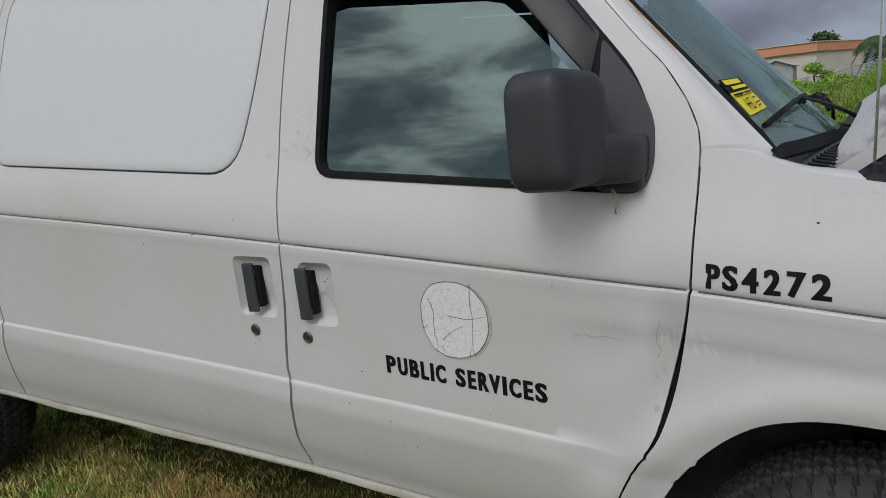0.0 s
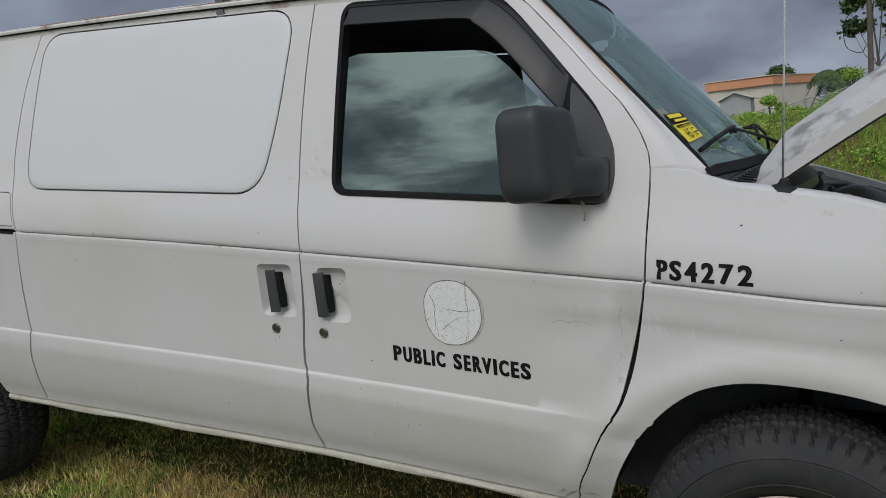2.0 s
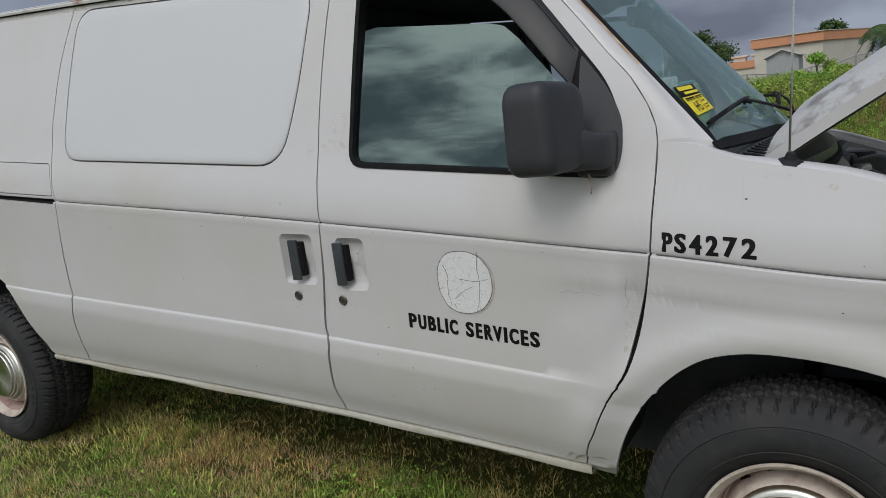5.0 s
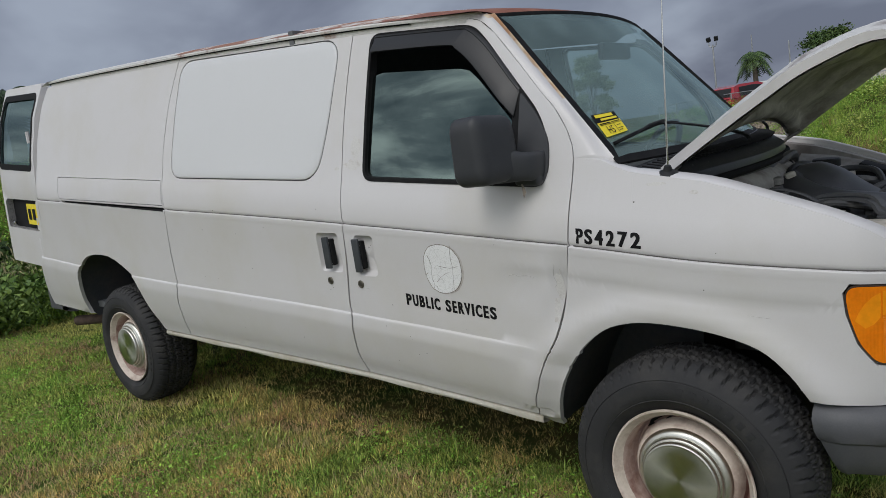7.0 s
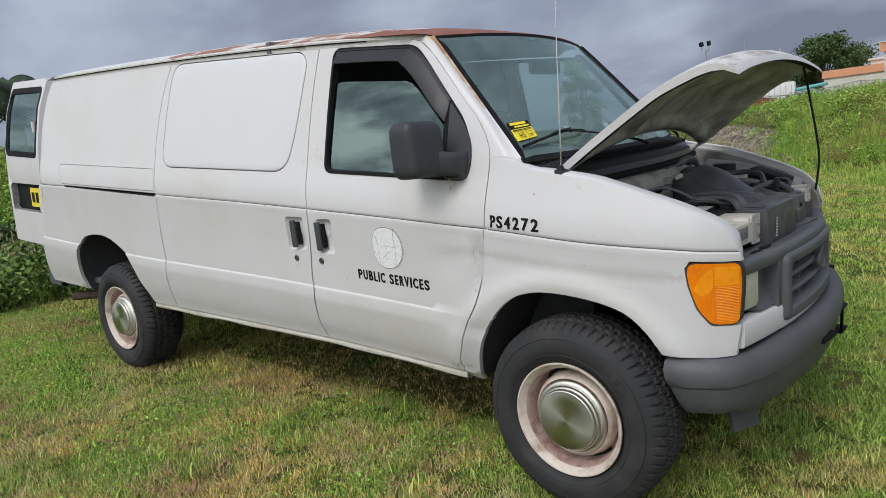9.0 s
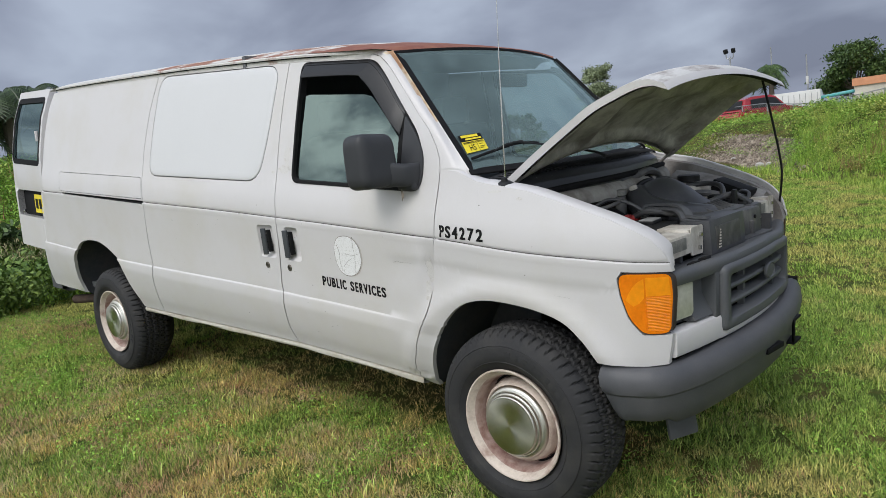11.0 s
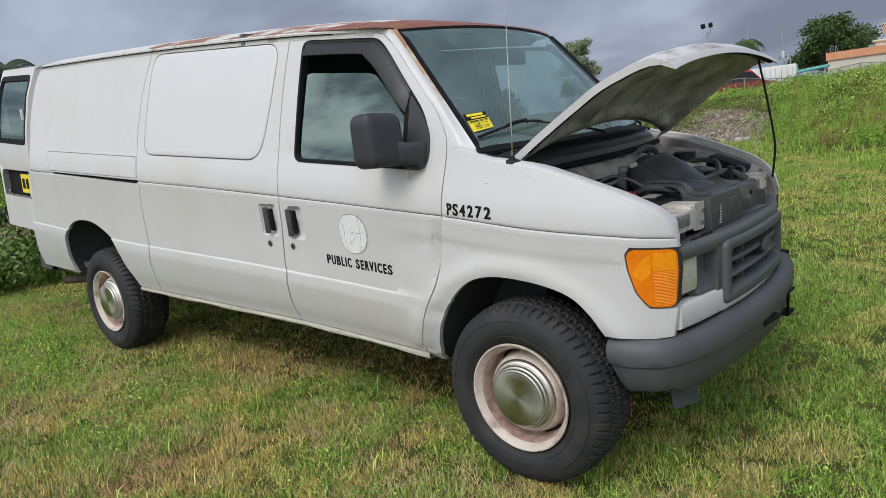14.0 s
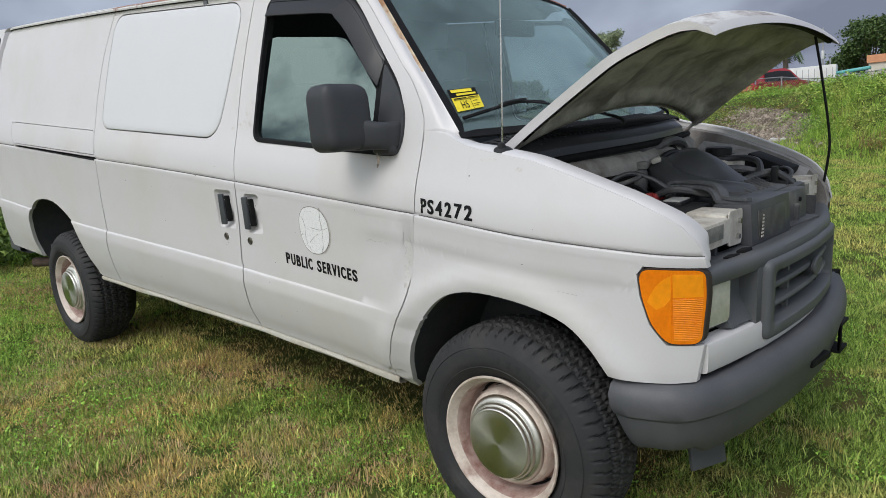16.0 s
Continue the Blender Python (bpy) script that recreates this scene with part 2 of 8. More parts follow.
HUBCAP = material("brushed_hubcap", (0.64, 0.63, 0.58), 0.36, 1.0, other=(0.36, 0.35, 0.30), scale=8, amount=0.5, grain=500, stretch=(1, 1, 1))
turned = HUBCAP.node_tree.nodes.new("ShaderNodeTangent")
turned.direction_type, turned.axis = "RADIAL", "Y"
HUBCAP.node_tree.links.new(turned.outputs[0], HUBCAP.node_tree.nodes["Principled BSDF"].inputs["Tangent"])
HUBCAP.node_tree.nodes["Principled BSDF"].inputs["Anisotropic"].default_value = 0.75
CHROME = material("worn_chrome", (0.62, 0.62, 0.6), 0.18, 1.0, other=(0.4, 0.38, 0.34), scale=20, amount=0.5)
AMBER = material("amber_lens", (0.90, 0.235, 0.006), 0.12, other=(0.80, 0.175, 0.004), scale=9, amount=0.6, grain=80, coat=0.6)
wave = AMBER.node_tree.nodes.new("ShaderNodeTexWave")
wave.bands_direction = "X"
wave.inputs["Scale"].default_value, wave.inputs["Distortion"].default_value = 42.0, 0.6
wave_co = AMBER.node_tree.nodes.new("ShaderNodeTexCoord")
wave_bump = AMBER.node_tree.nodes.new("ShaderNodeBump")
wave_bump.inputs["Strength"].default_value, wave_bump.inputs["Distance"].default_value = 0.15, 0.002
AMBER.node_tree.links.new(wave_co.outputs["Object"], wave.inputs["Vector"])
AMBER.node_tree.links.new(wave.outputs["Fac"], wave_bump.inputs["Height"])
AMBER.node_tree.links.new(wave_bump.outputs[0], AMBER.node_tree.nodes["Principled BSDF"].inputs["Normal"])
GASKET = material("brown_lamp_gasket", (0.035, 0.024, 0.018), 0.7, other=(0.06, 0.04, 0.03), scale=20, amount=0.6)
AMBER_RIB = material("amber_lens_ribs", (0.95, 0.27, 0.007), 0.1, other=(0.86, 0.20, 0.005), scale=14, amount=0.6, coat=0.6)
rib = AMBER_RIB.node_tree.nodes.new("ShaderNodeTexWave")
rib.bands_direction = "Z"
rib.inputs["Scale"].default_value, rib.inputs["Distortion"].default_value = 60.0, 0.8
rib_bump = AMBER_RIB.node_tree.nodes.new("ShaderNodeBump")
rib_bump.inputs["Strength"].default_value, rib_bump.inputs["Distance"].default_value = 0.35, 0.003
rib_co = AMBER_RIB.node_tree.nodes.new("ShaderNodeTexCoord")
AMBER_RIB.node_tree.links.new(rib_co.outputs["Object"], rib.inputs["Vector"])
AMBER_RIB.node_tree.links.new(rib.outputs["Fac"], rib_bump.inputs["Height"])
AMBER_RIB.node_tree.links.new(rib_bump.outputs[0], AMBER_RIB.node_tree.nodes["Principled BSDF"].inputs["Normal"])
# brighter amber: the lens's gloss highlight put into the colour
AMBER_HIGHLIGHT = material("amber_lens_highlight", (0.97, 0.33, 0.010), 0.1, other=(0.92, 0.26, 0.007), scale=9, amount=0.5, coat=0.6)
CLEAR = material("hazed_headlight_lens", (0.55, 0.55, 0.47), 0.14, other=(0.38, 0.38, 0.3), scale=12, amount=0.6, coat=0.6)
INK = material("black_vinyl", (0.006, 0.006, 0.007), 0.5, other=(0.014, 0.014, 0.014), scale=30, amount=0.6, spec=0.15)
YELLOW = material("yellow_tag_paper", (0.86, 0.70, 0.03), 0.55, other=(0.8, 0.62, 0.03), scale=20, amount=0.5)
GREEN_RED = material("red_cable", (0.35, 0.03, 0.03), 0.5)
CABIN = material("dark_cabin_trim", (0.13, 0.14, 0.15), 0.7, other=(0.12, 0.12, 0.125), scale=6, amount=0.6)
SEAT = material("grey_seat_cloth", (0.09, 0.095, 0.11), 0.85, other=(0.13, 0.13, 0.14), scale=20, amount=0.5, bump=0.1)
# dark brown for the door gaps: their shade put into a colour
GAP_SHADE = material("door_gap_shade", (0.075, 0.064, 0.052), 0.9, other=(0.03, 0.027, 0.024), scale=18, amount=0.8, spec=0.1)
WELL = material("dusty_wheel_well", (0.066, 0.07, 0.078), 0.85, other=(0.10, 0.095, 0.09), scale=8, amount=0.7, spec=0.15)
# near-black underside grime; bay and grille backing also carry their shade in it
UNDER = material("grime_and_deep_shade", (0.012, 0.0115, 0.011), 0.95, other=(0.03, 0.024, 0.02), scale=8, amount=0.7, spec=0.08)
SIDE_GLASS = glass("tinted_side_glass", (0.16, 0.20, 0.205), 2.35)
FAR_GLASS = glass("clear_side_glass", (0.62, 0.70, 0.68), 1.5)
SCREEN_GLASS = glass("windscreen_glass", (0.60, 0.73, 0.73), 1.72, 0.0, 0.36)


# ---- building helpers ----
def part(name, bm, mat, parent=None, label="", smooth=True, sharp=35, mats=()):
    """Links a bmesh as one mesh object under a thing or a part."""
    me = bpy.data.meshes.new(name)
    bm.normal_update()
    bm.to_mesh(me)
    bm.free()
    for m in (mat, *mats):
        me.materials.append(m)
    if smooth:
        me.polygons.foreach_set("use_smooth", [True] * len(me.polygons))
        me.set_sharp_from_angle(angle=radians(sharp))
    ob = new(name, me)
    if parent:
        ob.parent = parent
    if label:
        ob["label"] = label
    return ob


def empty(name, m, label, category, group="", kind=""):
    ob = new(name)
    ob.matrix_world = m
    return tagged(ob, label, category, group, kind)


def add_box(bm, x0, y0, z0, x1, y1, z1, bevel=0.0, turn=None, seg=2):
    m = Matrix.Translation(((x0 + x1) / 2, (y0 + y1) / 2, (z0 + z1) / 2))
    if turn:
        m = m @ Euler([radians(a) for a in turn]).to_matrix().to_4x4()
    vs = bmesh.ops.create_cube(bm, size=1, matrix=m @ Matrix.Diagonal((abs(x1 - x0), abs(y1 - y0), abs(z1 - z0), 1)))["verts"]
    if bevel:
        es = list({e for v in vs for e in v.link_edges})
        bmesh.ops.bevel(bm, geom=es, offset=bevel, segments=seg, affect="EDGES", profile=0.6)
    return bm


def boxed(x0, y0, z0, x1, y1, z1, bevel=0.0, turn=None, seg=2):
    return add_box(bmesh.new(), x0, y0, z0, x1, y1, z1, bevel, turn, seg)


def add_tube(bm, pts, r, n=10, closed=False, caps=True):
    """A tube along points; r is one radius or one for each point."""
    pts = [Vector(p) for p in pts]
    rs = [r] * len(pts) if isinstance(r, (int, float)) else list(r)
    rings = []
    up = Vector((0, 0, 1))
    for i, p in enumerate(pts):
        a, b = pts[i - 1 if i or closed else 0], pts[(i + 1) % len(pts) if closed or i < len(pts) - 1 else i]
        d = (b - a).normalized()
        if abs(d.dot(up)) > 0.95:
            up = Vector((1, 0, 0)) if abs(d.x) < 0.8 else Vector((0, 1, 0))
        s = d.cross(up).normalized()
        u = s.cross(d).normalized()
        up = u
        rings.append([bm.verts.new(p + rs[i] * (math.cos(k * 2 * math.pi / n) * s + math.sin(k * 2 * math.pi / n) * u)) for k in range(n)])
    for i in range(len(rings) if closed else len(rings) - 1):
        a, b = rings[i], rings[(i + 1) % len(rings)]
        for k in range(n):
            bm.faces.new((a[k], a[(k + 1) % n], b[(k + 1) % n], b[k]))
    if caps and not closed:
        bm.faces.new(rings[0][::-1]); bm.faces.new(rings[-1])
    return bm


def tube(pts, r, n=10, closed=False):
    return add_tube(bmesh.new(), pts, r, n, closed)


def bez(pts, k=8):
    """A smooth line through points."""
    out = []
    p = [Vector(q) for q in pts]
    for i in range(len(p) - 1):
        a, b, c, d = p[max(i - 1, 0)], p[i], p[i + 1], p[min(i + 2, len(p) - 1)]
        for j in range(k):
            t = j / k
            out.append(0.5 * (2 * b + (c - a) * t + (2 * a - 5 * b + 4 * c - d) * t * t + (3 * b - a - 3 * c + d) * t ** 3))
    return out + [p[-1]]


def lathe(profile, n=64, angle=2 * math.pi):
    """Turns (y, r) points about the y axis."""
    bm = bmesh.new()
    rings = [[bm.verts.new((r * math.cos(k * angle / n), y, r * math.sin(k * angle / n))) for k in range(n)] for y, r in profile]
    for a, b in zip(rings, rings[1:]):
        for k in range(n):
            bm.faces.new((a[k], a[(k + 1) % n], b[(k + 1) % n], b[k]))
    return bm


def loft(rows, closed=False):
    """A surface through rows of points."""
    bm = bmesh.new()
    g = [[bm.verts.new(p) for p in row] for row in rows]
    for a, b in zip(g, g[1:]):
        for k in range(len(a) - (0 if closed else 1)):
            q = (a[k], a[(k + 1) % len(a)], b[(k + 1) % len(a)], b[k])
            bm.faces.new(q)
    return bm


def thicken(bm, d):
    """Gives an open sheet a thickness of d against its normals."""
    bm.normal_update()
    bmesh.ops.solidify(bm, geom=bm.faces[:], thickness=d)
    return bm


# ---- the van: its side surface ----
def pch(xs, ys):
    """A smooth monotone curve through points."""
    xs, ys = np.array(xs, float), np.array(ys, float)
    h, d = np.diff(xs), np.diff(ys) / np.diff(xs)
    m = np.r_[d[0], np.where(d[:-1] * d[1:] > 0, 2 * d[:-1] * d[1:] / np.where(d[:-1] + d[1:] == 0, 1, d[:-1] + d[1:]), 0), d[-1]]

    def f(x):
        x = min(max(x, xs[0]), xs[-1])
        i = min(max(int(np.searchsorted(xs, x)) - 1, 0), len(h) - 1)
        t = (x - xs[i]) / h[i]
        return (2 * t**3 - 3 * t**2 + 1) * ys[i] + (t**3 - 2 * t**2 + t) * h[i] * m[i] + (3 * t**2 - 2 * t**3) * ys[i + 1] + (t**3 - t**2) * h[i] * m[i + 1]

    return f


belt = pch([-4.9, -3.98, -2.7, -1.9, -1.32, -0.93, -0.33, 0.1, 0.4, 0.62], [1.348, 1.301, 1.238, 1.2, 1.167, 1.141, 1.093, 1.05, 1.03, 1.01])
crease = pch([-4.9, -4.41, -3.9, -3.19, -2.76, -2.16, -1.63, -1.0, -0.435, 0.0, 0.62], [0.94, 0.915, 0.884, 0.852, 0.836, 0.82, 0.805, 0.775, 0.737, 0.715, 0.68])
sill = pch([-4.9, -4.1, -3.1, -2.8, -1.37, -0.73, -0.43, 0.62], [0.56, 0.535, 0.52, 0.517, 0.508, 0.475, 0.456, 0.43])
gutter = pch([-4.9, -4.23, -2.62, -1.4, -0.68, 0.0, 0.62], [2.10, 2.08, 2.012, 1.938, 1.876, 1.82, 1.77])
RAILS = [lambda x: sill(x) - 0.035, sill, lambda x: crease(x) - 0.05, crease, lambda x: belt(x) - 0.035, belt, gutter]
across = pch([0, 0.6, 1, 1.4, 1.75, 2, 2.5, 2.75, 2.93, 3, 3.1, 3.3, 3.6, 4, 4.6, 4.82, 4.90, 4.94, 4.97, 5, 5.004, 5.012, 5.02, 5.3, 5.65, 6.0, 6.3],
             [0.868, 0.888, 0.908, 0.946, 0.968, 0.979, 0.9783, 0.9778, 0.9750, 0.9700, 0.9722, 0.9732, 0.977, 0.985, 0.9868, 0.9866, 0.9858, 0.9775, 0.9752, 0.9750, 0.9772, 0.9818, 0.9823, 0.934, 0.868, 0.79, 0.715])
DOOR_EDGE = [0.4, 1.4], [-0.35, -0.35]  # heights and lengths of the door's leading edge, set with the gaps below
nose = pch([-1.2, -0.6, -0.32, 0.0, 0.25, 0.445, 0.52, 0.58, 0.615], [0, 0.024, 0.045, 0.062, 0.09, 0.135, 0.178, 0.232, 0.285])
tail = pch([0.4, 0.55, 0.7, 1.03, 1.3, 1.42, 1.68, 1.93, 2.1], [-4.83, -4.83, -4.79, -4.64, -4.54, -4.55, -4.57, -4.54, -4.44])


def to_v(x, z):
    r = [f(x) for f in RAILS]
    i = 0
    while i < 5 and z > r[i + 1]:
        i += 1
    return i + (z - r[i]) / (r[i + 1] - r[i])


def from_v(x, v):
    i = min(max(int(math.floor(v)), 0), 5)
    a, b = RAILS[i](x), RAILS[i + 1](x)
    return a + (v - i) * (b - a)


def side(x, z):
    """Half the width of the body at a length and a height."""
    v = to_v(x, z)
    y = across(v)
    # the lower crease dies out towards the front wheel
    if x > -0.66 and 1.75 < v < 3.8:
        w = min(1.0, (x + 0.66) / 0.24)
        y += (0.968 + 0.013 * (v - 1.75) / 2.05 + 0.003 * math.sin(math.pi * (v - 1.75) / 2.05) - y) * w * w * (3 - 2 * w)
    y -= nose(x)
    d = tail(z) + 0.2 - x
    if d > 0:
        y -= 0.2 - math.sqrt(max(0.04 - min(d, 0.199) ** 2, 0.0))
    if x > -0.7:
        r = math.hypot(x + 0.04, z - 0.37)
        y += 0.016 * math.exp(-(((r - 0.52) / 0.05) ** 2)) * (1 if z > 0.5 else 0)
    # the dented leading edge of the front door
    if -0.75 < x < float(np.interp(z, DOOR_EDGE[0], DOOR_EDGE[1])):
        y -= 0.024 * math.exp(-(((x + 0.355) / 0.042) ** 2) - ((z - 0.93) / 0.12) ** 2)
        y += 0.006 * math.exp(-(((x + 0.418) / 0.018) ** 2) - ((z - 0.95) / 0.085) ** 2)
        y -= 0.0045 * math.exp(-(((x + 0.52) / 0.06) ** 2) - ((z - 0.945) / 0.05) ** 2)
    return y


def dense(pts, step=0.03, closed=True):
    out = []
    for a, b in zip(pts, pts[1:] + pts[:1] if closed else pts[1:]):
        n = max(1, round(math.dist(a, b) / step))
        out += [(a[0] + (b[0] - a[0]) * i / n, a[1] + (b[1] - a[1]) * i / n) for i in range(n)]
    return out if closed else out + [pts[-1]]


def rounded(pts, r, n=4):
    """A closed outline with its corners cut round."""
    out = []
    for i, p in enumerate(pts):
        a, b = Vector(pts[i - 1]), Vector(pts[(i + 1) % len(pts)])
        p = Vector(p)
        ra = min(r, (a - p).length * 0.45)
        rb = min(r, (b - p).length * 0.45)
        s, e = p + (a - p).normalized() * ra, p + (b - p).normalized() * rb
        out += [tuple((1 - t) ** 2 * s + 2 * t * (1 - t) * p + t * t * e) for t in [k / n for k in range(n + 1)]]
    return out


VCUTS = [0.6, 1, 1.2, 1.4, 1.6, 1.75, 1.9, 2, 2.25, 2.5, 2.75, 2.85, 2.93, 3, 3.1, 3.2, 3.3, 3.4, 3.5, 3.6, 3.7, 3.8, 3.9, 4, 4.15, 4.3, 4.45, 4.6, 4.75, 4.82, 4.87, 4.90, 4.92, 4.94, 4.97, 5, 5.004, 5.012, 5.02, 5.05, 5.15, 5.3, 5.45, 5.6, 5.75, 5.9]


def sheet(outline, holes=(), proud=0.0, flange=0.022, sign=-1, step=0.05, local=None):
    """A body panel: an outline in length and height, with holes, laid on the side surface; its edges turn inwards."""
    bm = bmesh.new()
    for loop in (outline, *holes):
        vs = [bm.verts.new((x, 0, to_v(x, z) * 0.15)) for x, z in dense(list(loop), 0.016)]
        for a, b in zip(vs, vs[1:] + vs[:1]):
            bm.edges.new((a, b))
    bmesh.ops.triangle_fill(bm, edges=bm.edges[:], use_beauty=True, normal=(0, -1, 0))
    lo, hi = min(p[0] for p in outline), max(p[0] for p in outline)
    for k in range(int(lo / step) - 1, int(hi / step) + 2):
        if lo < k * step < hi:
            bmesh.ops.bisect_plane(bm, geom=bm.verts[:] + bm.edges[:] + bm.faces[:], plane_co=(k * step, 0, 0), plane_no=(1, 0, 0))
    zs = [v.co.z for v in bm.verts]
    zl, zh = min(zs), max(zs)
    for v in VCUTS:
        if zl < v * 0.15 < zh:
            bmesh.ops.bisect_plane(bm, geom=bm.verts[:] + bm.edges[:] + bm.faces[:], plane_co=(0, 0, v * 0.15), plane_no=(0, 0, 1))
    for v in bm.verts:
        x, z = v.co.x, from_v(v.co.x, v.co.z / 0.15)
        v.co = (x, sign * (side(x, z) + proud + (local(x, z) if local else 0)), z)
    bm.normal_update()
    for f in bm.faces:
        if f.normal.y * sign < 0:
            f.normal_flip()
    if flange:
        rim = [e for e in bm.edges if e.is_boundary]
        out = bmesh.ops.extrude_edge_only(bm, edges=rim)["geom"]
        for v in out:
            if isinstance(v, bmesh.types.BMVert):
                v.co.y -= sign * flange
        bmesh.ops.recalc_face_normals(bm, faces=bm.faces[:])
    return bm


def panel(name, bm, mat, parent=None, label="", sign=-1):
    """A body panel whose shading follows the side surface itself, not its triangles."""
    ob = part(name, bm, mat, parent, label)
    me = ob.data
    normals, at = [], {}
    corner = [tuple(n.vector) for n in me.corner_normals]
    for poly in me.polygons:
        for k in poly.loop_indices:
            i = me.loops[k].vertex_index
            if i not in at:
                x, y, z = me.vertices[i].co
                e = 0.0015
                dx, dz = (side(x + e, z) - side(x - e, z)) / (2 * e), (side(x, z + e) - side(x, z - e)) / (2 * e)
                at[i] = Vector((-dx, sign, -dz)).normalized(), abs(abs(y) - side(x, z)) < 0.009
            exact, lies = at[i]
            normals.append(tuple(exact) if lies and poly.normal.dot(exact) > 0.86 else corner[k])
    me.normals_split_custom_set(normals)
    return ob


def shift(pts, dx):
    return [(x + dx, z) for x, z in pts]


GAP_B = [(-1.367, 0.512), (-1.372, 0.56), (-1.375, 0.613), (-1.362, 0.70), (-1.352, 0.75), (-1.352, 0.785), (-1.36, 0.82), (-1.35, 0.92), (-1.339, 1.0),
         (-1.325, 1.16), (-1.333, 1.30), (-1.337, 1.45), (-1.335, 1.6), (-1.327, 1.78), (-1.318, 1.9)]
PILLAR = [(-0.75, 1.869), (-0.70, 1.853), (-0.634, 1.80), (-0.525, 1.68), (-0.445, 1.585), (-0.39, 1.525), (-0.345, 1.455), (-0.322, 1.40), (-0.317, 1.36)]
GAP_F = [(-0.318, 1.28), (-0.322, 1.19), (-0.326, 1.10), (-0.338, 1.01), (-0.36, 0.89), (-0.39, 0.786), (-0.427, 0.723), (-0.459, 0.663), (-0.49, 0.588), (-0.512, 0.54), (-0.538, 0.446)]
GAP_R = [(-2.803, 0.522), (-2.785, 0.60), (-2.773, 0.66), (-2.765, 0.72), (-2.742, 0.78), (-2.733, 0.83), (-2.74, 1.0), (-2.72, 1.15), (-2.706, 1.236),
         (-2.722, 1.32), (-2.735, 1.5), (-2.728, 1.6), (-2.70, 1.785), (-2.65, 1.95), (-2.635, 1.995)]
WINDOW = [(-1.212, 1.336), (-0.43, 1.282), (-0.402, 1.40), (-0.445, 1.513), (-0.516, 1.60), (-0.665, 1.78), (-0.73, 1.843), (-1.212, 1.888)]
FILLER = [(-2.602, 1.978), (-1.392, 1.90), (-1.43, 1.57), (-1.49, 1.345), (-2.652, 1.402), (-2.63, 1.72)]
ARCH_F = [(-0.464, 0.421), (-0.440, 0.50), (-0.410, 0.585), (-0.366, 0.672), (-0.316, 0.742), (-0.250, 0.806), (-0.178, 0.845), (-0.069, 0.862), (0.098, 0.847), (0.227, 0.808), (0.304, 0.737), (0.349, 0.664)]
ARCH_R = [(-4.068, 0.505), (-4.066, 0.634), (-4.0, 0.80), (-3.90, 0.90), (-3.75, 0.957), (-3.5, 0.958), (-3.29, 0.882), (-3.19, 0.80), (-3.15, 0.69), (-3.10, 0.587), (-3.085, 0.515)]
AMBER_LINE = [(0.432, 0.965), (0.446, 0.985), (0.576, 0.978), (0.578, 0.90), (0.570, 0.772), (0.500, 0.774), (0.462, 0.83), (0.438, 0.91)]
FENDER_TOP = [(0.577, 0.995), (0.567, 1.028), (0.552, 1.061), (0.522, 1.097), (0.478, 1.129), (0.40, 1.167), (0.310, 1.200), (0.19, 1.241), (0.08, 1.274), (-0.086, 1.302), (-0.138, 1.313), (-0.19, 1.334), (-0.225, 1.351), (-0.313, 1.363)]



def gap_front(z):
    """Half the width of the gap ahead of the door: open at the dent, tight above and below."""
    return 0.0021 + 0.0036 * math.exp(-(((z - 0.89) / 0.15) ** 2))


def gap_rear(z):
    return 0.0022 + 0.0022 * (1 if z < 1.02 else math.exp(-(((z - 1.02) / 0.06) ** 2)))


def gapped(line, way, half):
    return [(x + way * half(z), z) for x, z in line]


van = empty("cargo_van", SLOPE, "white cargo van with rusty roof and raised hood on grass", "van")


def follow(f, x0, x1, dz, n=24):
    return [(x0 + (x1 - x0) * k / n, f(x0 + (x1 - x0) * k / n) + dz) for k in range(n + 1)]


def pocket(x0, z0, x1, z1, depth, sign, slope=0.012):
    """A pressed handle recess with sloping walls."""
    loop = rounded([(x0, z0), (x1, z0), (x1, z1), (x0, z1)], 0.022, 4)
    cx, cz = (x0 + x1) / 2, (z0 + z1) / 2
    rows = []
    for k, (s, d) in enumerate([(1.0, 0.0), (0.97, 0.004), (1 - 1.6 * slope / 0.11, depth * 0.85), (1 - 2.4 * slope / 0.11, depth), (0.4, depth), (0.02, depth)]):
        rows.append([(cx + (x - cx) * s, sign * (side(x, z) - d), cz + (z - cz) * s) for x, z in loop])
    bm = loft(rows, closed=True)
    bmesh.ops.recalc_face_normals(bm, faces=bm.faces[:])
    bm.normal_update()
    if sum(f.normal.y * f.calc_area() for f in bm.faces) * sign < 0:
        bmesh.ops.reverse_faces(bm, faces=bm.faces[:])
    return loop, bm


def ring_on_side(loop, width, proud, depth, sign, mat, name, parent, label=""):
    """A raised band that follows a closed outline, lying on the body."""
    pts = dense(loop, 0.025)
    n = len(pts)
    rows = [[] for _ in range(5)]
    for i, (x, z) in enumerate(pts):
        a, b = Vector(pts[i - 1]), Vector(pts[(i + 1) % n])
        t = (b - a).normalized()
        nx, nz = t.y, -t.x
        for k, (o, h) in enumerate([(0, -depth), (0, proud * 0.7), (0.25, proud), (0.8, proud), (1.0, -depth)]):
            X, Z = x + nx * width * o, z + nz * width * o
            rows[k].append((X, sign * (side(X, Z) + h), Z))
    bm = loft(rows, closed=True)
    bmesh.ops.recalc_face_normals(bm, faces=bm.faces[:])
    return part(name, bm, mat, parent, label)


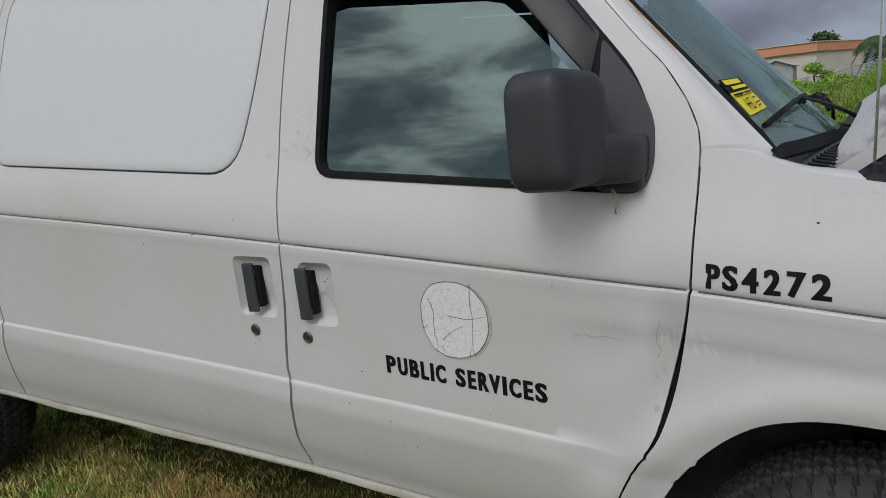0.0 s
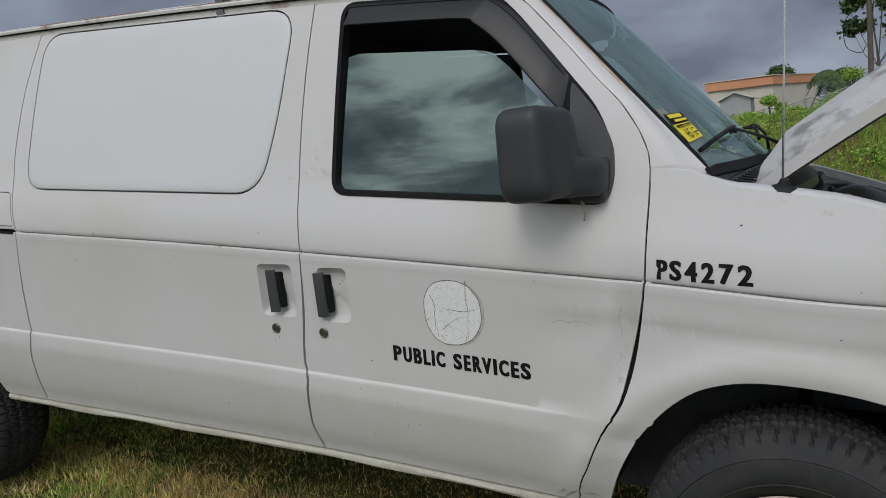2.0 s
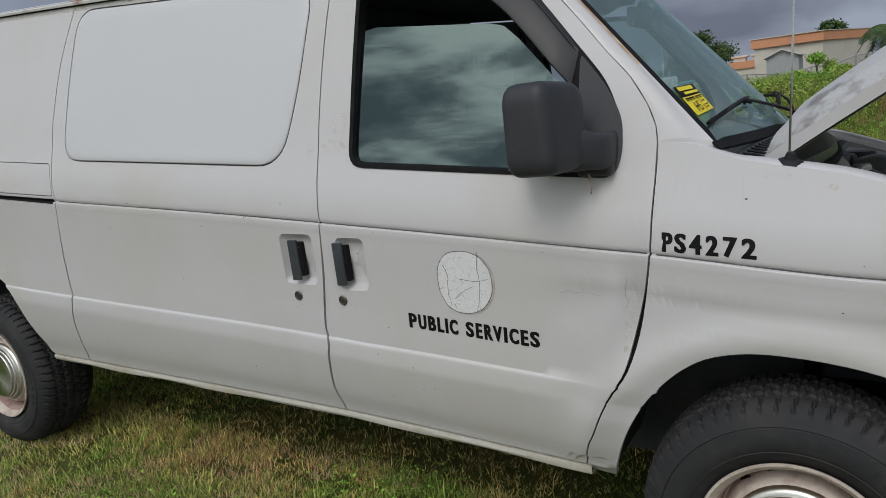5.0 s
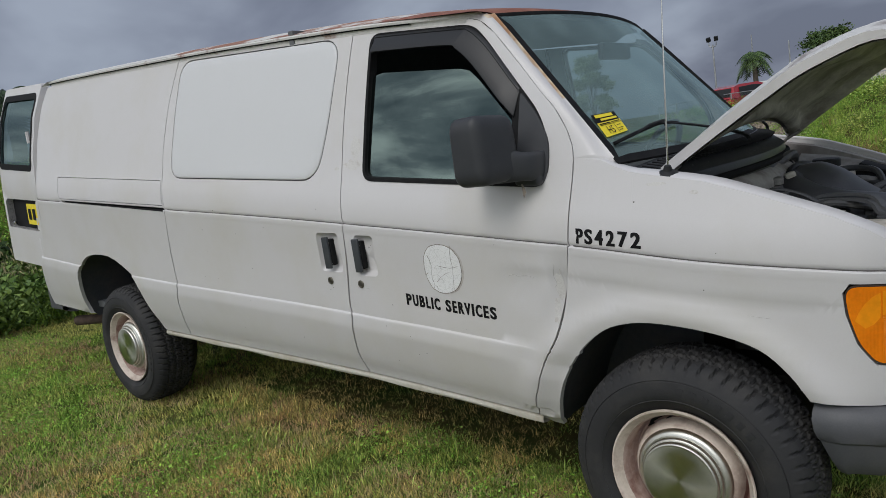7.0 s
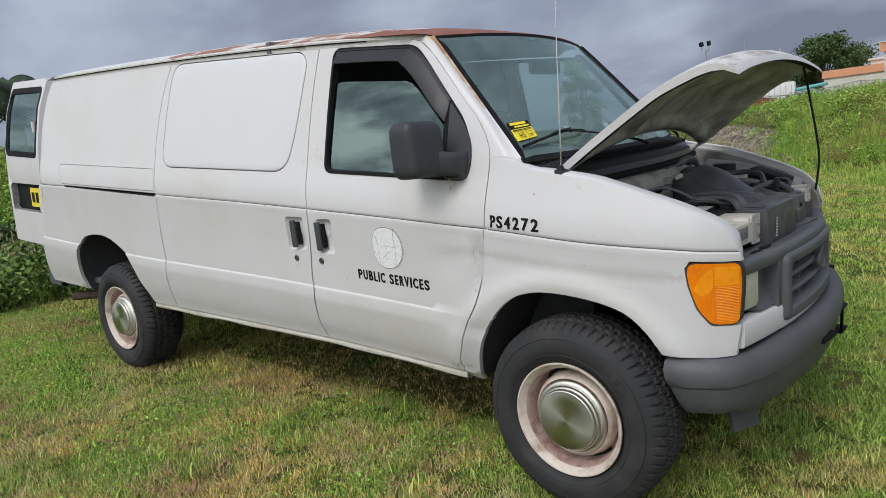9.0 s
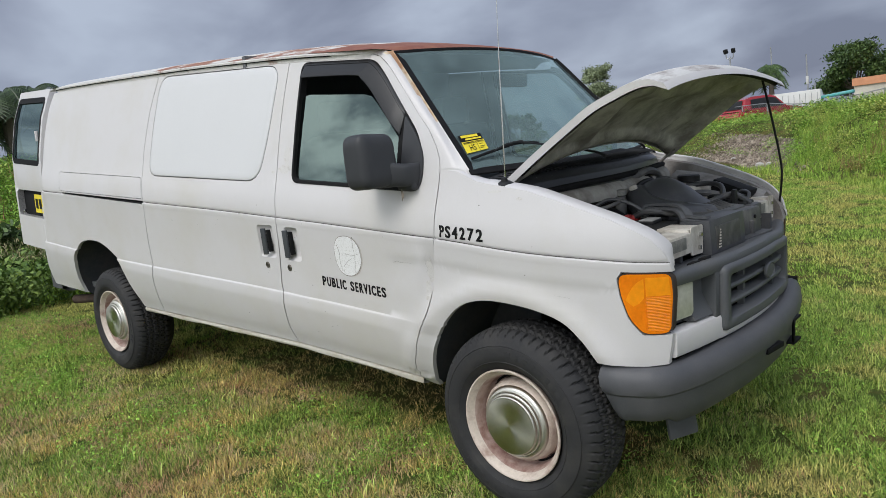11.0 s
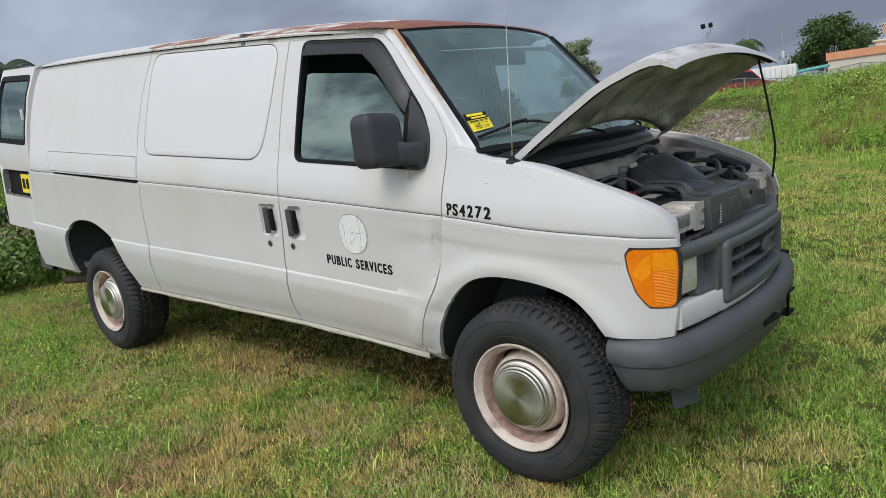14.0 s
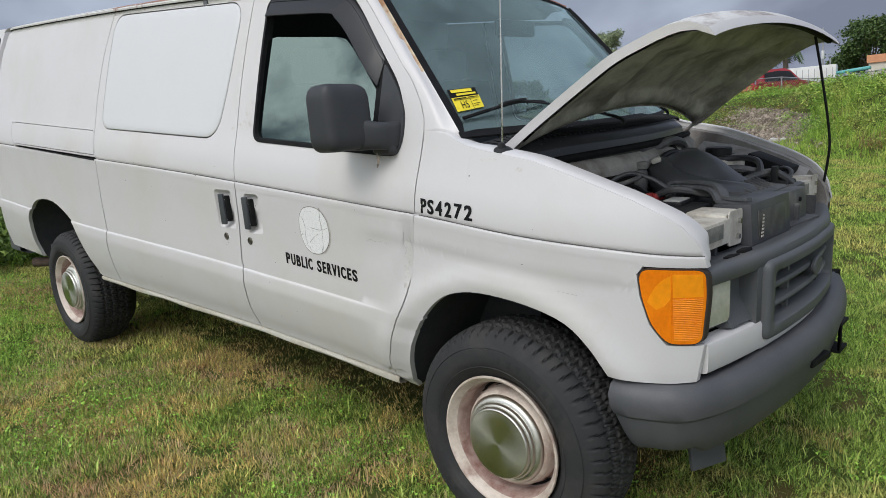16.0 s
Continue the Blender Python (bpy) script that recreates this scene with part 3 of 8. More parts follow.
def grow(loop, d):
    """Moves a closed outline outwards (d > 0) along its normals."""
    area = sum(a[0] * b[1] - b[0] * a[1] for a, b in zip(loop, loop[1:] + loop[:1]))
    s = 1 if area > 0 else -1
    out = []
    for i, p in enumerate(loop):
        t = (Vector(loop[(i + 1) % len(loop)]) - Vector(loop[i - 1])).normalized()
        out.append((p[0] + s * t.y * d, p[1] - s * t.x * d))
    return out


def smooth_line(pts, k=4):
    return [(p.x, p.z) for p in bez([(x, 0, z) for x, z in pts], k)]


ARCH_F, ARCH_R = smooth_line(ARCH_F), smooth_line(ARCH_R, 3)
GAP_F, GAP_B, GAP_R = smooth_line(GAP_F, 3), smooth_line(GAP_B, 2), smooth_line(GAP_R, 2)
DOOR_EDGE = [z for x, z in GAP_F[::-1]], [x for x, z in GAP_F[::-1]]


def text_mesh(body, height, bold=0.0):
    cu = bpy.data.curves.new("lettering", "FONT")
    cu.body, cu.size, cu.offset, cu.resolution_u = body, 1.0, bold, 3
    ob = bpy.data.objects.new("lettering", cu)
    scene.collection.objects.link(ob)
    bpy.context.view_layer.update()
    me = bpy.data.meshes.new_from_object(ob.evaluated_get(bpy.context.evaluated_depsgraph_get()))
    bpy.data.objects.remove(ob)
    bpy.data.curves.remove(cu)
    bm = bmesh.new()
    bm.from_mesh(me)
    bpy.data.meshes.remove(me)
    return bm


def letter_on_side(name, spans, x0, x1, z0, drop, height, parent, label, bold=0.03):
    """Vinyl letters laid on the body, each with its own span of length; the line falls by drop from x0 to x1."""
    for c, a, b in spans:
        bm = bmesh.new()
        for push, lift_ in ((-0.0017, 0.0007), (0.0, 0.0009), (0.0017, 0.0011)):
            b2 = text_mesh(c, height, bold)
            xs, ys = [v.co.x for v in b2.verts], [v.co.y for v in b2.verts]
            lx, hx, ly, hy = min(xs), max(xs), min(ys), max(ys)
            for v in b2.verts:
                x = a + 0.0017 + push + (b - a - 0.0034) * (v.co.x - lx) / (hx - lx)
                z = z0 - drop * (x - x0) / (x1 - x0) + height * (v.co.y - ly) / (hy - ly)
                v.co = (x, -(side(x, z) + lift_), z)
            tmp = bpy.data.meshes.new("glyph")
            b2.to_mesh(tmp)
            b2.free()
            bm.from_mesh(tmp)
            bpy.data.meshes.remove(tmp)
        bm.normal_update()
        for f in bm.faces:
            if f.normal.y > 0:
                f.normal_flip()
        part(name, bm, INK, parent, label + " " + c)


def glazing(loop, proud, sign):
    """A pane with one even bend, cut to an outline."""
    bm = bmesh.new()
    vs = [bm.verts.new((x, 0, z)) for x, z in dense(list(loop))]
    for a, b in zip(vs, vs[1:] + vs[:1]):
        bm.edges.new((a, b))
    bmesh.ops.triangle_fill(bm, edges=bm.edges[:], use_beauty=True, normal=(0, -1, 0))
    for k in range(-13, 0):
        bmesh.ops.bisect_plane(bm, geom=bm.verts[:] + bm.edges[:] + bm.faces[:], plane_co=(k * 0.1, 0, 0), plane_no=(1, 0, 0))
    for k in range(12, 20):
        bmesh.ops.bisect_plane(bm, geom=bm.verts[:] + bm.edges[:] + bm.faces[:], plane_co=(0, 0, k * 0.1), plane_no=(0, 0, 1))
    lo, mid_z, hi = side(-0.8, 1.33), side(-0.8, 1.58), side(-0.8, 1.83)
    for v in bm.verts:
        t = (v.co.z - 1.33) / 0.5
        y = lo * (1 - t) * (1 - 2 * t) + mid_z * 4 * t * (1 - t) + hi * t * (2 * t - 1)
        v.co.y = sign * (y + proud - 0.052 * (v.co.x + 0.8))
    bm.normal_update()
    for f in bm.faces:
        if f.normal.y * sign < 0:
            f.normal_flip()
    return bm


def build_side(sign):
    near = sign < 0
    # front door
    door_loop = gapped(GAP_B, 1, gap_rear) + follow(gutter, -1.31, -0.76, -0.03, 10) + shift(PILLAR, -0.001) + [(x - gap_front(z) - 0.004 * math.exp(-(((z - 0.90) / 0.09) ** 2)), z) for x, z in GAP_F if z > 0.47] + [(-0.535, sill(-0.535) + 0.004)] + follow(sill, -0.55, -1.355, 0.004, 8)
    win = rounded(WINDOW, 0.05, 5)
    holes = [win]
    if near:
        loop1, pk1 = pocket(-1.272, 0.955, -1.166, 1.122, 0.024, sign)
        holes.append(loop1)
    door = panel("front_door", sheet(door_loop, holes, sign=sign, step=0.03), WHITE, van, "white door with cracked round decal and dented edge" if near else "", sign)
    if near:
        part("handle_recess", pk1, WHITE, door)
    if near:
        low = [(-1.246, 1.332), (-0.43, 1.278), (-0.40, 1.36), (-0.46, 1.42), (-0.529, 1.48)] + [(-0.60, 1.556), (-0.69, 1.65), (-0.735, 1.688), (-0.78, 1.70), (-1.15, 1.734), (-1.19, 1.728), (-1.215, 1.706), (-1.246, 1.68)]
        pane = glazing(low, -0.011, sign)
    else:
        pane = glazing(grow(win, 0.004), -0.016, sign)
    pane = part("window_pane", pane, SIDE_GLASS if near else FAR_GLASS, door, "dark tinted lowered glass mirroring clouds" if near else "")
    lo, mid_z, hi = side(-0.8, 1.33), side(-0.8, 1.58), side(-0.8, 1.83)
    pane.visible_shadow = False
    slope_ = [(lo * (4 * t - 3) + mid_z * (4 - 8 * t) + hi * (4 * t - 1)) / 0.5 for t in [(v.co.z - 1.33) / 0.5 for v in pane.data.vertices]]
    pane.data.normals_split_custom_set_from_vertices([tuple(Vector((0.02, sign, -d)).normalized()) for d in slope_])
    area = sum(a[0] * b[1] - b[0] * a[1] for a, b in zip(win, win[1:] + win[:1]))
    ring = win if area < 0 else win[::-1]
    ring_on_side(grow(ring, 0.004), 0.018 if near else 0.02, 0.004, 0.03, sign, RUBBER, "window_seal", door)
    # rear side door or plain side
    if near:
        side_loop = gapped(GAP_R, 1, gap_rear) + follow(gutter, -2.63, -1.325, -0.03, 20) + gapped(GAP_B, -1, gap_rear)[::-1] + follow(sill, -1.375, -2.795, 0.004, 14)
        fill = rounded(FILLER, 0.10, 6)
        loop2, pk2 = pocket(-1.502, 0.963, -1.366, 1.13, 0.024, sign)
        cargo = panel("side_door", sheet(side_loop, [loop2, grow(fill, 0.005)], sign=sign), WHITE, van, "white cargo door with filler panel in place of glass", sign)
        part("handle_recess", pk2, WHITE, cargo)

        fine = dense(fill, 0.03)
        rows = [[(x, sign * (side(x, z) + h), z) for x, z in grow(fine, -d)] for d, h in ((0.0, -0.02), (0.0, -0.001), (0.002, 0.0015), (0.006, 0.0032), (0.014, 0.0052), (0.026, 0.0066), (0.036, 0.0071))]
        edge_bm = loft(rows, closed=True)
        bmesh.ops.recalc_face_normals(edge_bm, faces=edge_bm.faces[:])
        filler = panel("filler_panel", sheet(grow(fine, -0.0355), proud=0.0071, flange=0, sign=sign), WHITE_PANEL, cargo, "smooth white plate filling the window", sign)
        part("panel_edge", edge_bm, WHITE_PANEL, filler, "rounded raised edge of the plate")
        ring_on_side(fill if area > 0 else fill[::-1], 0.006, -0.004, 0.03, sign, RUBBER, "panel_joint", cargo)
    # quarter panel round the rear wheel
    back = [(tail(z) + 0.004, z) for z in [0.56, 0.62, 0.7, 0.85, 1.03, 1.2, 1.3, 1.42, 1.55, 1.68, 1.8, 1.93, 2.0, 2.04]]
    front = gapped(GAP_R, -1, gap_rear) if near else gapped(GAP_B, -1, gap_rear)
    low = follow(sill, front[0][0] - 0.01, -3.07, 0.003, 8)
    quarter_loop = low + ARCH_R[::-1][1:-1] + [(-4.066, 0.53)] + [(x, sill(x) + 0.003) for x in (-4.2, -4.4, -4.6, -4.74)] + back + follow(gutter, -4.42, front[-1][0] - 0.01, -0.03, 24) + front[::-1]
    holes = []
    if near:
        cover = [(-4.043, 1.457), (-2.745, 1.388), (-2.725, 1.262), (-4.02, 1.325)]
        slot = [(-4.0, 1.312), (-2.722, 1.248), (-2.722, 1.224), (-4.0, 1.298)]
        holes = [grow(rounded(cover, 0.012, 2), 0.004), slot]
    quarter = panel("rear_quarter_panel", sheet(quarter_loop, holes, sign=sign), WHITE, van, "", sign)
    if near:
        part("rail_cover", sheet(rounded(cover, 0.012, 2), sign=sign), WHITE, quarter)
        part("door_rail", sheet(grow(slot, 0.006), proud=-0.018, flange=0, sign=sign), RUBBER, quarter)
    # front fender with rolled top
    fender_loop = [(-0.522, 0.434), (-0.496, 0.424)] + ARCH_F + [(0.38, 0.662), (0.505, 0.655), (0.560, 0.66), (0.574, 0.765)] + [(0.496, 0.768), (0.456, 0.828), (0.431, 0.91), (0.425, 0.968), (0.442, 0.992), (0.579, 0.984)] + FENDER_TOP + gapped(GAP_F, 1, gap_front)
    bm = sheet(fender_loop, sign=sign, step=0.02)
    top = bez([(x, 0, z) for x, z in FENDER_TOP], 3)
    rows = []
    for d, h in ((0.0, 0.0), (0.003, 0.009), (0.010, 0.016), (0.022, 0.021), (0.04, 0.023), (0.065, 0.022), (0.085, 0.019), (0.088, -0.03)):
        wide_ = 1.0 if near else 0.22
        rows.append([(p.x, sign * (side(p.x, p.z) - wide_ * d * min(1, 0.12 + i / 7, (len(top) - 1 - i) / 12)), p.z + (h - 0.014) * min(1, i / 5, (len(top) - 1 - i) / 12)) for i, p in enumerate(top)])
    strip = loft(rows)
    bmesh.ops.recalc_face_normals(strip, faces=strip.faces[:])
    tmp = bpy.data.meshes.new("rolled")
    strip.to_mesh(tmp)
    strip.free()
    bm.from_mesh(tmp)
    bpy.data.meshes.remove(tmp)
    fender = panel("front_fender", bm, WHITE, van, "", sign)
    # lining of the wheel openings
    for name, arch, mid in (("wheel_well", ARCH_F, (-0.03, 0.42)), ("wheel_well", ARCH_R, (-3.55, 0.5))):
        rows = []
        for s, d in ((1.008, 0.016), (1.018, 0.03), (1.04, 0.10), (1.04, 0.42)):
            rows.append([(mid[0] + (x - mid[0]) * s, sign * (side(x, z) - d), mid[1] + (z - mid[1]) * s) for x, z in dense(arch, 0.05, closed=False)])
        bm = loft(rows)
        inner = [bm.verts.new((x, sign * 0.5, z)) for x, z in [(arch[0][0] * 1.0 - 0.03, arch[0][1]), (arch[-1][0] + 0.03, arch[-1][1]), (arch[-1][0] + 0.03, 1.0), (arch[0][0] - 0.03, 1.0)]]
        bm.faces.new(inner)
        part(name, bm, WELL, van)
    # rocker lip under the doors
    rows = []
    xs = [-3.08 + 0.02 * k for k in range(129)]
    for dz, d in ((0.002, 0.03), (-0.003, 0.010), (-0.007, 0.001), (-0.018, -0.001), (-0.028, 0.004), (-0.034, 0.03), (-0.03, 0.2)):
        rows.append([(x, sign * (across(1) - nose(x) - d + (0.002 * math.sin(x * 9) if dz < -0.02 else 0)), sill(x) + dz + (0.0016 * math.sin(x * 13) if dz < -0.02 else 0)) for x in xs])
    bm = loft(rows)
    bmesh.ops.recalc_face_normals(bm, faces=bm.faces[:])
    part("rocker_sill", bm, GRIMY_WHITE, van, "grimy white rocker sill")
    # dark strips added behind the door gaps, standing for the shade inside them
    for gap in (GAP_B, GAP_F, GAP_R, PILLAR) if near else (GAP_B, GAP_F):
        pts = dense(gap, 0.03, closed=False)
        deep = [0.004 if gap is PILLAR else 0.010 + (0.028 * math.exp(-(((z - 0.94) / 0.13) ** 2)) if gap is GAP_F else 0) for x, z in pts]
        rows = [[(x + o, sign * (side(x, z) - d), z) for (x, z), d in zip(pts, deep)] for o in (-0.012, 0.012)]
        part("gap_shade_strip", loft(rows), RUBBER if gap is GAP_F else GAP_SHADE, door)
    return door, (cargo if near else None), quarter, fender


door_right, cargo_door, quarter_right, fender_right = build_side(-1)
before = set(van.children)
build_side(1)
for ob in set(van.children) - before:
    ob.location.x -= 0.08
    ob.location.z -= 0.03

# dark line laid in the belt groove: the groove's shade put into colour
GROOVE_SHADE = material("belt_groove_shade", (0.11, 0.105, 0.10), 0.9, other=(0.26, 0.25, 0.235), scale=5, amount=0.8, grain=60, lo=0.5, hi=0.7, spec=0.1)
for x0, x1, host in ((-2.69, -1.338, cargo_door), (-1.312, -0.335, door_right), (-0.312, 0.57, fender_right), (-4.45, -4.03, quarter_right)):
    n = int((x1 - x0) / 0.03)
    xs = [x0 + (x1 - x0) * k / n for k in range(n + 1)]
    part("groove_line", tube([(x, -(side(x, belt(x)) + 0.0010), belt(x) - 0.0005) for x in xs], 0.0020, 6), GROOVE_SHADE, host, "dark line of painted shade along the belt groove")

# lettering and the worn-off round emblem on the front door
words = [("P", -1.036, -1.008), ("U", -1.004, -0.976), ("B", -0.971, -0.944), ("L", -0.940, -0.918), ("I", -0.914, -0.904), ("C", -0.900, -0.872),
         ("S", -0.848, -0.821), ("E", -0.816, -0.795), ("R", -0.790, -0.763), ("V", -0.763, -0.734), ("I", -0.730, -0.719), ("C", -0.714, -0.685), ("E", -0.680, -0.657), ("S", -0.653, -0.624)]
letter_on_side("letter", words, -1.036, -0.624, 0.8510, 0.0275, 0.0455, door_right, "black vinyl letter", 0.03)
unit = [("P", -0.298, -0.272), ("S", -0.269, -0.241), ("4", -0.235, -0.206), ("2", -0.198, -0.169), ("7", -0.160, -0.128), ("2", -0.120, -0.087)]
letter_on_side("letter", unit, -0.298, -0.087, 1.1005, 0.0145, 0.0475, fender_right, "black vinyl letter", 0.024)


def cracked(name):
    m = bpy.data.materials.new(name)
    m.use_nodes = True
    n, l = m.node_tree.nodes, m.node_tree.links
    p = n["Principled BSDF"]
    p.inputs["Roughness"].default_value = 0.7
    c = n.new("ShaderNodeTexCoord")
    out = None
    for sc, w in ((38, 0.012), (95, 0.014)):
        v = n.new("ShaderNodeTexVoronoi"); v.feature = "DISTANCE_TO_EDGE"; v.inputs["Scale"].default_value = sc
        l.new(c.outputs["Object"], v.inputs["Vector"])
        r = n.new("ShaderNodeMapRange"); r.inputs["From Max"].default_value = w
        l.new(v.outputs["Distance"], r.inputs["Value"])
        if out:
            k = n.new("ShaderNodeMath"); k.operation = "MULTIPLY"
            l.new(out, k.inputs[0]); l.new(r.outputs[0], k.inputs[1]); out = k.outputs[0]
        else:
            out = r.outputs[0]
    mx = n.new("ShaderNodeMix"); mx.data_type = "RGBA"
    mx.inputs[6].default_value, mx.inputs[7].default_value = (0.40, 0.385, 0.37, 1), (0.80, 0.80, 0.80, 1)
    l.new(out, mx.inputs[0]); l.new(mx.outputs[2], p.inputs["Base Color"])
    b = n.new("ShaderNodeBump"); b.inputs["Strength"].default_value, b.inputs["Distance"].default_value = 0.5, 0.001
    l.new(out, b.inputs["Height"]); l.new(b.outputs[0], p.inputs["Normal"])
    return m


CRACKED = cracked("cracked_decal_backing")
GLUE = material("brown_glue_residue", (0.20, 0.17, 0.145), 0.8, other=(0.07, 0.058, 0.05), scale=45, amount=0.9, lo=0.45, hi=0.6)
HALO = material("faint_decal_stain", (0.50, 0.475, 0.45), 0.6, other=(0.40, 0.36, 0.33), scale=24, amount=0.8, lo=0.45, hi=0.6)
rim_pts = []
for k in range(60):
    a = 2 * math.pi * k / 60
    w = 1 + 0.02 * math.sin(3 * a + 1) + 0.025 * noise.noise((math.cos(a) * 3, math.sin(a) * 3, 0))
    sx = 0.0835 * w * (1 if math.cos(a) > 0 else 1)
    rim_pts.append((-0.838 + sx * math.copysign(abs(math.cos(a)) ** 0.88, math.cos(a)), 1.001 + 0.09 * w * math.copysign(abs(math.sin(a)) ** 0.88, math.sin(a))))
ragged = []
for k in range(240):
    a, b = rim_pts[k // 4], rim_pts[(k // 4 + 1) % 60]
    ragged.append((a[0] + (b[0] - a[0]) * (k % 4) / 4, a[1] + (b[1] - a[1]) * (k % 4) / 4))
halo = [(x + 0.007 * (x + 0.838) / 0.085 + 0.003, z + 0.004 * (z - 1.001) / 0.09 - 0.001) for x, z in ragged]
part("glue_halo", sheet([(x + 0.002 * noise.noise((x * 160, z * 160, 3)), z + 0.002 * noise.noise((x * 160, z * 160, 9))) for x, z in halo], proud=0.0006, flange=0), HALO, door_right, "faint grey stain round the emblem")
part("glue_stain", sheet([(x * 1 + 0.0012 * noise.noise((x * 300, z * 300, 5)), z + 0.0012 * noise.noise((x * 300, z * 300, 7))) for x, z in grow(ragged, 0.0022)], proud=0.0010, flange=0), GLUE, door_right, "dark glue line round the emblem")
emblem = part("round_emblem", sheet(rim_pts, proud=0.0018, flange=0.001), CRACKED, door_right, "cracked blank white round decal")
random.seed(5)
for pts in ([(-0.79, 1.09), (-0.793, 1.05), (-0.79, 1.0), (-0.795, 0.94), (-0.79, 0.915)], [(-0.90, 1.05), (-0.888, 1.02), (-0.892, 0.97), (-0.885, 0.94), (-0.89, 0.925)],
            [(-0.87, 0.95), (-0.84, 0.975), (-0.81, 0.99)], [(-0.85, 1.01), (-0.80, 1.005), (-0.757, 1.015)], [(-0.80, 0.935), (-0.803, 0.912)], [(-0.92, 0.975), (-0.905, 0.985)]):
    line = bez([(x, 0, z) for x, z in pts], 5)
    part("crack", tube([(p.x + random.uniform(-1, 1) * 0.0012, -(side(p.x, p.z) + 0.0019), p.z) for p in line], [0.0009 * (1 - 0.6 * k / len(line)) for k in range(len(line))], 5), GLUE, emblem)


# door handles and locks
def handle(cx, z0, z1, lean, parent):
    cz = (z0 + z1) / 2
    y = side(cx, cz)
    bm = boxed(cx - 0.018, -y - 0.013, z0, cx + 0.018, -y - 0.001, z1, 0.005, (0, lean, 0), 3)
    h = part("door_handle", bm, PADDLE, parent, "dark blue-grey plastic pull handle")
    part("handle_base", boxed(cx - 0.010, -y - 0.002, z0 + 0.012, cx + 0.027, -y + 0.022, z1 - 0.010, 0.006, (0, lean, 0), 3), RUBBER, h)
    for dz in (0.022, 0.108):
        part("handle_pin", tube([(cx + 0.012 - (0.065 - dz) * math.tan(radians(lean)), -y - 0.004, z0 + dz), (cx + 0.021 - (0.065 - dz) * math.tan(radians(lean)), -y - 0.004, z0 + dz)], 0.0028, 6), CHROME, h)
    return h


handle(-1.261, 0.972, 1.107, -3, door_right)
handle(-1.443, 0.979, 1.112, -3, cargo_door)
for x, z, p in ((-1.273, 0.920, door_right), (-1.457, 0.924, cargo_door)):
    bm = lathe([(0.004, 0.016), (-0.003, 0.016), (-0.005, 0.013), (-0.004, 0.010), (-0.002, 0.0095), (-0.003, 0.003), (-0.003, 0.0001)], 24)
    add_box(bm, -0.0015, -0.0045, -0.005, 0.0015, -0.002, 0.005)
    ob = part("door_lock", bm, LOCK_METAL, p, "round tarnished metal key lock")
    ob.location = (x, -side(x, z), z)

# rain visor over the door window
upper = bez([(-1.186, 0, 1.858), (-1.178, 0, 1.874), (-1.15, 0, 1.879), (-0.80, 0, 1.847), (-0.732, 0, 1.835), (-0.656, 0, 1.772), (-0.566, 0, 1.668), (-0.517, 0, 1.606)], 6)
lower = bez([(-1.190, 0, 1.812), (-1.185, 0, 1.816), (-1.13, 0, 1.812), (-0.83, 0, 1.786), (-0.775, 0, 1.764), (-0.70, 0, 1.700), (-0.60, 0, 1.588), (-0.532, 0, 1.510)], 6)
rows = []
for t, o in ((0, 0.002), (0.06, 0.009), (0.13, 0.012), (0.17, 0.010), (0.24, 0.013), (0.60, 0.021), (0.88, 0.027), (0.95, 0.027), (1.0, 0.022)):
    rows.append([(a.x + (b.x - a.x) * t, -(side(a.x + (b.x - a.x) * t, a.z + (b.z - a.z) * t) + o * min(1, 0.35 + i / 8, 0.45 + (len(upper) - 1 - i) / 9)), a.z + (b.z - a.z) * t) for i, (a, b) in enumerate(zip(upper, lower))])
bm = loft(rows + [[(x, y + 0.004, z) for x, y, z in r] for r in rows[::-1]])
bmesh.ops.recalc_face_normals(bm, faces=bm.faces[:])
part("rain_visor", bm, SMOKED, door_right, "smoked black plastic rain visor")

# mirror sail and folding mirror
sail = rounded([(-0.512, 1.284), (-0.418, 1.279), (-0.399, 1.335), (-0.402, 1.42), (-0.440, 1.502), (-0.500, 1.578), (-0.512, 1.588)], 0.03, 4)
part("mirror_sail", sheet(sail, proud=0.010, flange=0.024), MIRROR_PLASTIC, door_right, "black plastic mirror mount")
part("window_divider", sheet([(-0.540, 1.31), (-0.514, 1.31), (-0.514, 1.596), (-0.540, 1.60)], proud=0.004, flange=0.015), RUBBER, door_right)
bm = bmesh.new()
bmesh.ops.create_cube(bm, size=1)
bmesh.ops.bevel(bm, geom=bm.edges[:], offset=0.26, segments=7, affect="EDGES", profile=0.58)
for v in bm.verts:
    x, y, z = v.co
    y2 = -1.045 + y * 0.155
    z2 = 1.413 + z * (0.214 - 0.02 * y) + 0.006 * (x + 0.5)
    x2 = -0.538 + x * (0.122 - 0.014 * z) + 0.05 * y - 0.012 * z
    v.co = (x2, y2, z2)
mirror = part("door_mirror", bm, MIRROR_PLASTIC, door_right, "black plastic folding door mirror")
part("mirror_glass", boxed(-0.622, -1.105, 1.325, -0.614, -0.985, 1.50, 0.003, (0, 4, 14)), CHROME, mirror)
